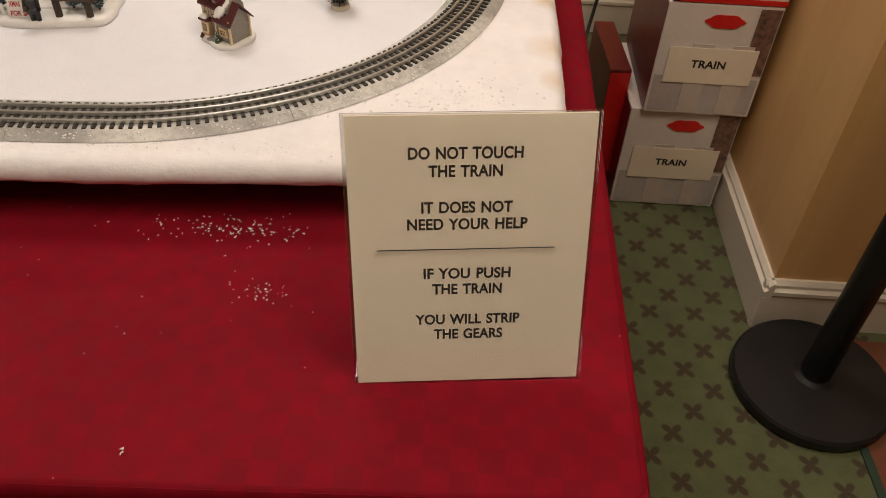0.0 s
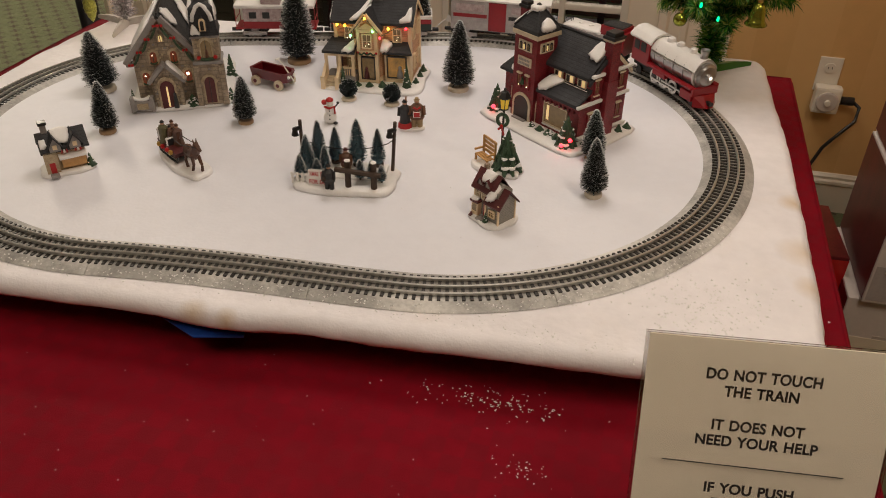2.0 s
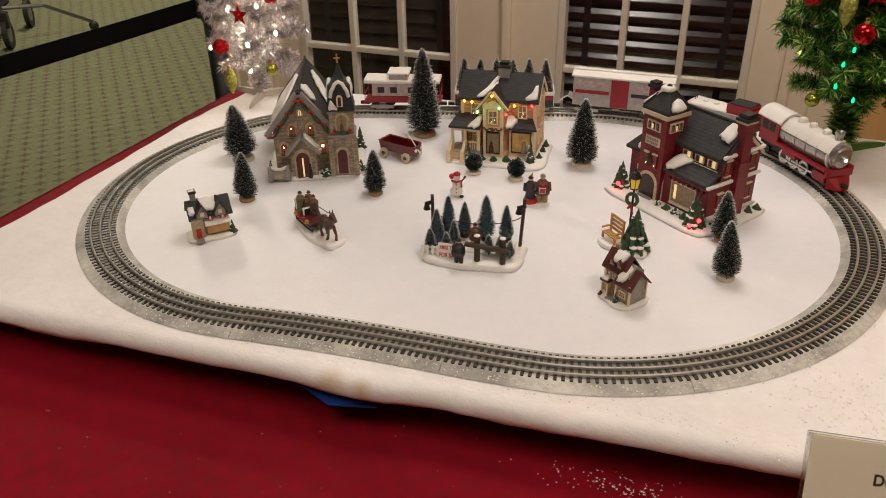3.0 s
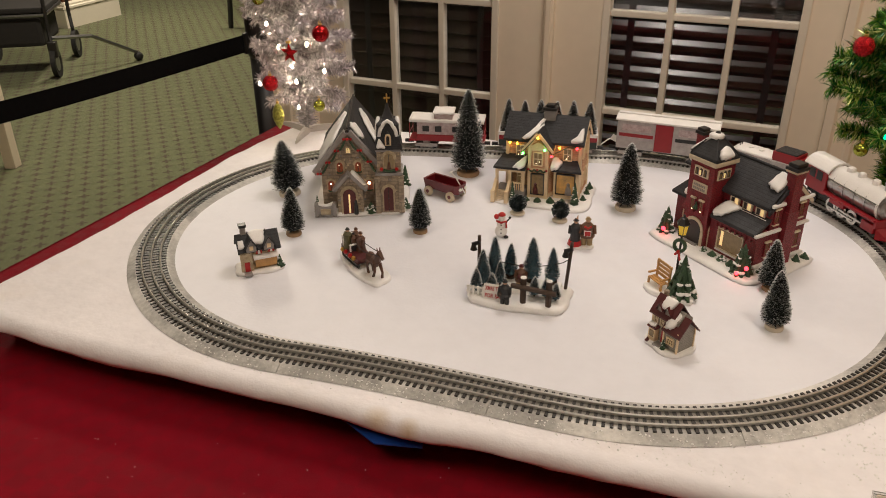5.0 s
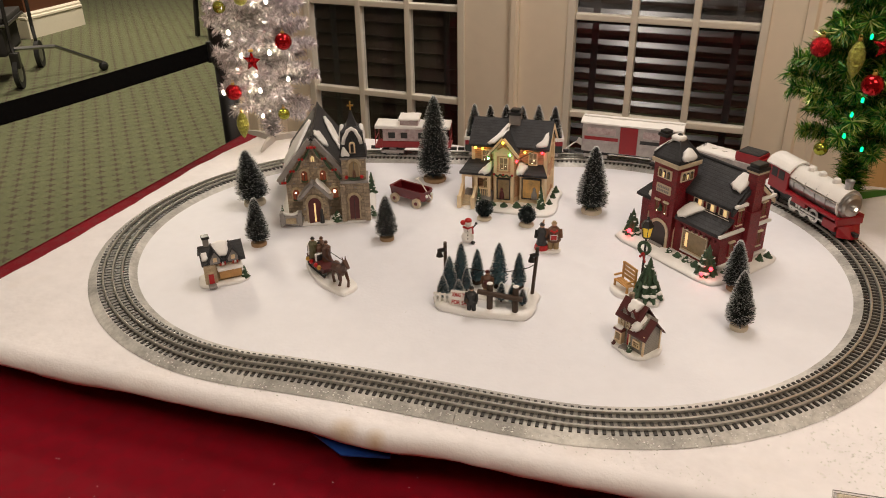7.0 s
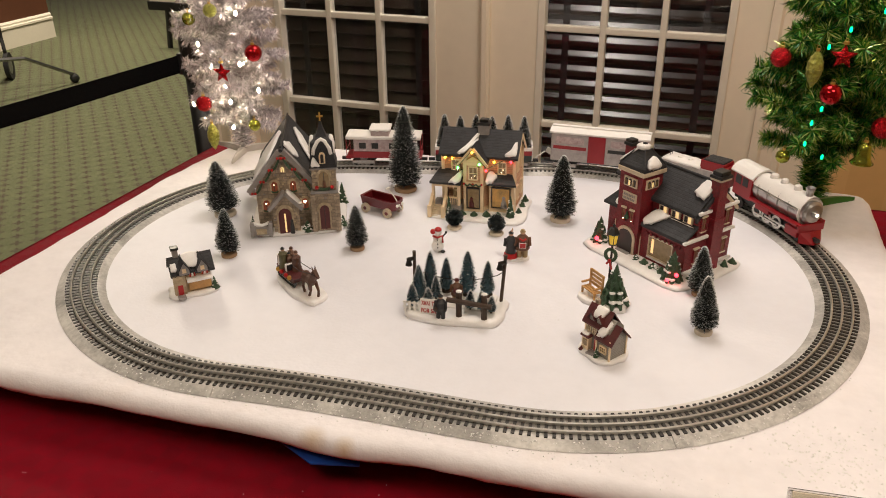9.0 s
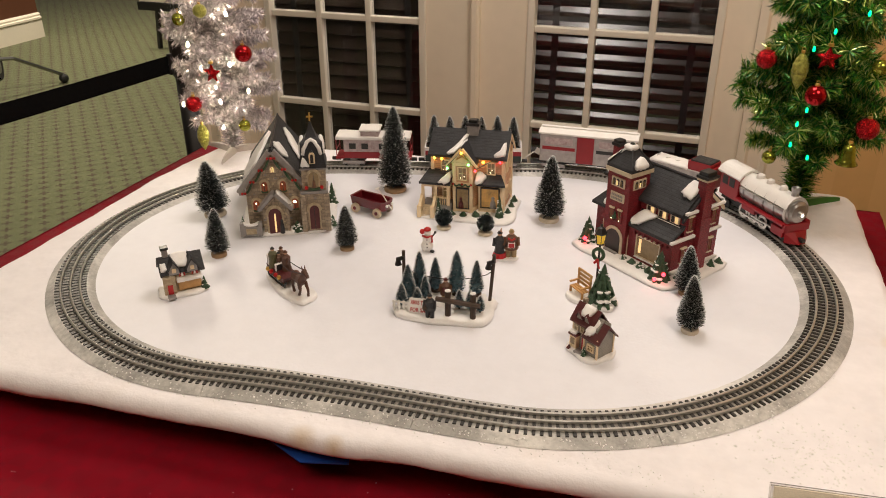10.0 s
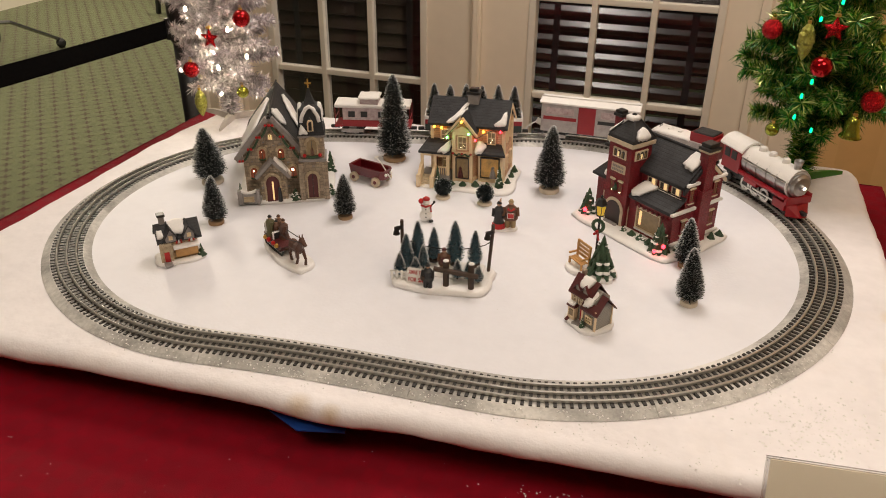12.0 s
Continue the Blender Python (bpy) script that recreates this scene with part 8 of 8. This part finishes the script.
def tinsel_tree(name, label, x, y, height, rmax, material, stand, seed, strand, width, lights, low, droop=0.0, per=150, nb=58, power=0.4, lean=0.0, leg=0.125):
    rnd = random.Random(seed)
    ob = thing(name, label, "tinsel tree", pose(x, y, TOP, 0, lean, 0))
    for k in range(3):
        a = math.radians((40, 165, 285)[k]) if stand is M_STANDW else math.radians((150, 270, 34)[k])
        bm = fresh()
        L = leg
        prof = [(0.0, 0.030, 0.006), (0.25, 0.026, 0.010), (0.6, 0.014, 0.013), (0.9, 0.007, 0.012), (1.0, 0.003, 0.008)]
        d, e = Vector((math.cos(a), math.sin(a), 0)), Vector((-math.sin(a), math.cos(a), 0))
        loft(bm, [[d * L * t - e * w * 0.35, d * L * t + e * w * 0.35, d * L * t + e * w * 0.22 + Vector((0, 0, 0.004 + hh * (1.4 - t))), d * L * t - e * w * 0.22 + Vector((0, 0, 0.004 + hh * (1.4 - t)))] for t, w, hh in prof])
        part("stand_leg", bm, stand, ob)
    bm = fresh()
    rod(bm, (0, 0, 0.004), (0, 0, height * 0.97), 0.006, 8, 0.003)
    part("trunk", bm, stand if stand is M_STANDG else M_SILVER, ob)
    bm = fresh()

    def strands(path, n, ln):
        for _ in range(n):
            t = rnd.random()
            k = min(int(t * (len(path) - 1)), len(path) - 2)
            p = path[k].lerp(path[k + 1], t * (len(path) - 1) - k)
            ax = (path[k + 1] - path[k]).normalized()
            d = Vector((rnd.gauss(0, 1), rnd.gauss(0, 1), rnd.gauss(0, 1)))
            d = (d - ax * d.dot(ax)).normalized() + ax * rnd.uniform(0.1, 0.8)
            d.normalize()
            L = ln * rnd.uniform(0.6, 1.15)
            sd = d.cross(Vector((rnd.gauss(0, 1), rnd.gauss(0, 1), rnd.gauss(0, 1)))).normalized() * width
            mid = p + d * L * 0.55 + Vector((rnd.gauss(0, 1), rnd.gauss(0, 1), rnd.gauss(0, 1))) * L * 0.07
            e = p + d * L + Vector((rnd.uniform(-1, 1), rnd.uniform(-1, 1), rnd.uniform(-1.2, 0.4))) * L * 0.22
            a0, a1, b0, b1, c0 = (bm.verts.new(v) for v in (p - sd * 0.6, p + sd * 0.6, mid + sd, mid - sd, e))
            bm.faces.new((a0, a1, b0, b1))
            bm.faces.new((b1, b0, c0))

    strands([Vector((0, 0, 0.028 + i * (height - 0.028) / 8)) for i in range(9)], 1800, strand * 1.15)
    strands([Vector((0, 0, 0.016 + i * 0.03)) for i in range(4)], 1300, strand * 1.5)
    for k in range(10):
        # dense inner foliage about the trunk
        z = low + 0.02 + (height - low) * 0.88 * k / 10
        strands([Vector((0, 0, z + j * 0.012)) for j in range(3)], 260, rmax * 0.62 * (1 - k / 12) ** 0.5)
    for i in range(nb):
        f = (i + 0.5) / nb
        z = low + (height - low) * f ** 0.95
        r = rmax * (1 - f) ** power * rnd.uniform(0.66, 1.12) * min(1.0, 0.62 + f * 7) + 0.010
        a = i * 2.399963 + rnd.uniform(-0.25, 0.25)
        d = Vector((math.cos(a), math.sin(a), 0))
        rise = rnd.uniform(0.1, 0.8)
        path = [Vector((0, 0, z)) + d * r * t + Vector((0, 0, r * (rise * t - (0.28 + droop) * t * t))) for t in (0.1, 0.35, 0.6, 0.8, 1.0)]
        strands(path, int(per * (0.35 + r / rmax)), strand)
    part("crown", bm, material, ob)
    for px, py, pz, c in lights:
        b = fresh()
        k = 1.4
        lathe(b, [(0.0014 * k, 0), (0.0021 * k, 0.002 * k), (0.0016 * k, 0.006 * k), (0.0, 0.0075 * k)], 10, px - x, py - y, pz - TOP)
        part("fairy_light", b, M_BULB[c], ob)
    return ob


M_BULB["white"].node_tree.nodes["Principled BSDF"].inputs["Emission Strength"].default_value = 190
tinsel_tree("silver_tree", "small silver tinsel Christmas tree with white lights on a stand", SILVER[0], SILVER[1], 0.62, 0.118, M_TINSEL, M_STANDW, 301, 0.021, 0.0011,
            [(-1.277, 1.460, 1.022, "white"), (-1.274, 1.464, 0.985, "white"), (-1.201, 1.480, 1.014, "white"), (-1.337, 1.456, 1.123, "white"), (-1.347, 1.458, 1.194, "white"), (-1.276, 1.462, 0.922, "white"),
             (-1.380, 1.460, 0.972, "white"), (-1.237, 1.480, 1.194, "white"), (-1.316, 1.460, 1.066, "white"), (-1.286, 1.458, 1.249, "white"), (-1.242, 1.476, 1.076, "white")], 0.070, droop=-0.05, per=460, nb=150, power=0.22, lean=-1.0, leg=0.10)
tinsel_tree("green_tree", "small green tinsel Christmas tree with green lights on a stand", 0.066, 1.622, 0.62, 0.140, M_NEEDLE, M_STANDG, 302, 0.028, 0.0011,
            [(0.060, 1.490, 1.234, "teal"), (0.030, 1.495, 1.199, "teal"), (0.038, 1.485, 1.084, "teal"), (0.026, 1.488, 1.054, "teal"), (0.022, 1.495, 1.009, "teal"), (0.060, 1.515, 0.979, "teal"), (0.110, 1.492, 1.269, "teal")],
            0.110, droop=-0.08, per=600, nb=130, power=0.38, leg=0.118)


def bauble(kind, material, x, y, z, r, label):
    ob = thing("bauble" if kind == "ball" else "star_ornament" if kind == "star" else "bell_ornament" if kind == "bell" else "drop_ornament", label, "ornament", pose(x, y, z), "tree ornaments")
    bm = fresh()
    if kind == "ball":
        ball(bm, 0, 0, 0, r, 24)
    elif kind == "star":
        pts = []
        for i in range(10):
            a = math.pi / 2 + math.pi * i / 5
            k = r if i % 2 == 0 else r * 0.45
            pts.append(Vector((k * math.cos(a), 0, k * math.sin(a))))
        vs = [bm.verts.new(p) for p in pts]
        f, b = bm.verts.new((0, -r * 0.3, 0)), bm.verts.new((0, r * 0.3, 0))
        for i in range(10):
            bm.faces.new((vs[i], vs[(i + 1) % 10], f))
            bm.faces.new((vs[(i + 1) % 10], vs[i], b))
    elif kind == "bell":
        lathe(bm, [(r * 0.95, -r), (r, -r * 0.92), (r * 0.72, -r * 0.6), (r * 0.6, r * 0.2), (r * 0.5, r * 0.7), (r * 0.2, r), (0, r * 1.02)], 24)
    else:
        n = 16
        rings = []
        for i in range(n + 1):
            t = i / n
            k = math.sin(math.pi * t) ** 0.75 * r * (1 + 0.06 * math.sin(t * 40)) * (1 - 0.25 * (1 - t)) + 1e-4
            rings.append(circle(k, -r * 2.1 + r * 4.2 * t, 16, m=Matrix.Rotation(t * 2.2, 4, "Z")))
        loft(bm, rings)
    part("body", bm, material, ob, smooth=kind in ("ball", "bell"))
    bm = fresh()
    top = r if kind in ("ball", "bell") else r * 1.0 if kind == "star" else r * 2.1
    lathe(bm, [(r * 0.22, top - 0.002), (r * 0.22, top + 0.003), (0.001, top + 0.0035)], 10)
    cap = part("cap", bm, M_GOLD, ob)
    bm = fresh()
    tube(bm, [(0.003 * math.cos(k * 0.7), 0, top + 0.006 + 0.003 * math.sin(k * 0.7)) for k in range(10)], 0.0005)
    part("loop", bm, M_GOLD, cap)
    return ob


# on the silver tree
bauble("ball", M_BALLR, -1.196, 1.462, 1.115, 0.0204, "shiny red bauble on the silver tree")
bauble("star", M_BALLRG, -1.264, 1.426, 1.071, 0.0257, "red glitter star on the silver tree")
bauble("ball", M_BALLRG, -1.315, 1.410, 0.997, 0.0193, "red glitter bauble on the silver tree")
bauble("ball", M_BALLG, -1.228, 1.482, 0.930, 0.0147, "shiny lime bauble on the silver tree")
bauble("drop", M_BALLGG, -1.324, 1.441, 0.904, 0.0165, "lime glitter drop on the silver tree")
bauble("ball", M_BALLGG, -1.275, 1.426, 1.214, 0.0157, "lime glitter bauble on the silver tree")
bauble("ball", M_BALLG, -1.340, 1.431, 1.191, 0.0152, "shiny lime bauble on the silver tree")
# on the green tree
bauble("ball", M_BALLRG, -0.050, 1.500, 1.178, 0.0190, "red glitter bauble on the green tree")
bauble("ball", M_BALLRG, 0.153, 1.500, 1.058, 0.0215, "red glitter bauble on the green tree")
bauble("ball", M_BALLR, 0.046, 1.465, 1.123, 0.0200, "shiny red bauble on the green tree")
bauble("star", M_BALLRG, 0.056, 1.480, 1.191, 0.0247, "red glitter star on the green tree")
bauble("ball", M_BALLG, -0.011, 1.525, 0.973, 0.0140, "shiny lime bauble on the green tree")
bauble("bell", M_BALLG, 0.129, 1.495, 1.007, 0.0220, "shiny lime bell on the green tree")
bauble("drop", M_BALLGG, 0.012, 1.490, 1.162, 0.0172, "lime glitter drop on the green tree")
bauble("ball", M_BALLG, 0.151, 1.505, 1.175, 0.0155, "shiny lime bauble on the green tree")

# ---- cord with plug behind the village ----
cord = thing("light_cord", "white electric cord with a small grey plug and tag", "cord", pose(0, 0, 0))
bm = fresh()
tube(bm, [(-0.575, 1.645, TOP + 0.004), (-0.562, 1.650, TOP + 0.018), (-0.550, 1.655, TOP + 0.032), (-0.536, 1.66, TOP + 0.044), (-0.522, 1.66, TOP + 0.050), (-0.508, 1.66, TOP + 0.038), (-0.495, 1.66, TOP + 0.020)], 0.0016)
part("wire", bm, M_WHITEP, cord)
bm = fresh()
box(bm, -0.018, 0.014, -0.008, 0.008, -0.010, 0.010, 0.002, m=pose(-0.490, 1.655, TOP + 0.018, 0, 18, 0))
part("plug", bm, M_TGREY, cord)
bm = fresh()
box(bm, -0.009, 0.007, -0.0006, 0.0006, -0.008, 0.008, m=pose(-0.520, 1.655, TOP + 0.050, 10, 25, 0))
part("tag", bm, M_WHITEP, cord)

# ---- loose snow ----
rnd = random.Random(77)
M_FLAKE = mat("plastic_snow", (0.90, 0.89, 0.87), 0.25, var=0.03)


def crumbs(name, label, spots, z):
    bm = fresh()
    for cx, cy, sx, sy, n, r0, r1 in spots:
        for _ in range(n):
            x, y, r = rnd.gauss(cx, sx), rnd.gauss(cy, sy), rnd.uniform(r0, r1)
            m = pose(x, y, z + r * 0.2, rnd.uniform(-20, 20), rnd.uniform(-20, 20), rnd.uniform(0, 360))
            k = rnd.uniform(0.4, 1.0)
            hull(bm, [m @ Vector(p) for p in ((r, 0, 0), (-r * k, r * 0.8, 0), (-r, -r * k, 0), (0, 0, r * 0.55))], ((0, 1, 2), (0, 3, 1), (1, 3, 2), (2, 3, 0)))
    return tagged(link(name, bm, M_FLAKE), label, "snow flakes", "", "stuff")


crumbs("loose_snow", "white plastic snow flakes scattered on the red tablecloth",
       [(-0.20, 0.602, 0.055, 0.012, 130, 0.0007, 0.0020), (-0.145, 0.500, 0.022, 0.010, 40, 0.0006, 0.0017), (-0.25, 0.50, 0.28, 0.09, 45, 0.0004, 0.0011), (-0.9, 0.42, 0.25, 0.05, 26, 0.0004, 0.0011), (-0.225, 0.290, 0.0025, 0.0025, 3, 0.0018, 0.0026)], CLOTH + 0.0012)
crumbs("snow_speck", "tiny white specks lying on the felt sheet",
       [(-0.45, 0.86, 0.16, 0.07, 60, 0.0005, 0.0014), (-0.70, 1.05, 0.20, 0.12, 50, 0.0005, 0.0012)], TOP2 + 0.0002)
crumbs("snow_grain", "crunchy white grain on the cotton snow blanket",
       [(0.06, 0.76, 0.05, 0.045, 380, 0.0008, 0.0030), (-0.25, 0.648, 0.16, 0.009, 200, 0.0007, 0.0022)], TOP - 0.0004)
bm = fresh()
for _ in range(1500):
    p, d = on_track(TL * rnd.random())
    if p.y > 0.98 or p.x < -0.95:
        continue
    out = Vector((-d.y, d.x))
    if out.dot(p - Vector((-0.5, 1.1))) < 0:
        out = -out
    u, r = 0.031 + abs(rnd.gauss(0, 0.009)), rnd.uniform(0.0007, 0.0024)
    q = p + out * u
    z = BED + max(0.0, 0.0075 - max(0.0, u - 0.030) * 0.62) if u < 0.0425 else TOP
    m = pose(q.x, q.y, z + 0.0004, rnd.uniform(-15, 15), rnd.uniform(-15, 15), rnd.uniform(0, 360))
    k = rnd.uniform(0.5, 1.0)
    hull(bm, [m @ Vector(v) for v in ((r, 0, 0), (-r * k, r * 0.8, 0), (-r, -r * k, 0), (0, 0, r * 0.6))], ((0, 1, 2), (0, 3, 1), (1, 3, 2), (2, 3, 0)))
tagged(link("snow_crumbs", bm, M_FLAKE), "white snow crumbs along the outside of the track", "snow flakes", "", "stuff")
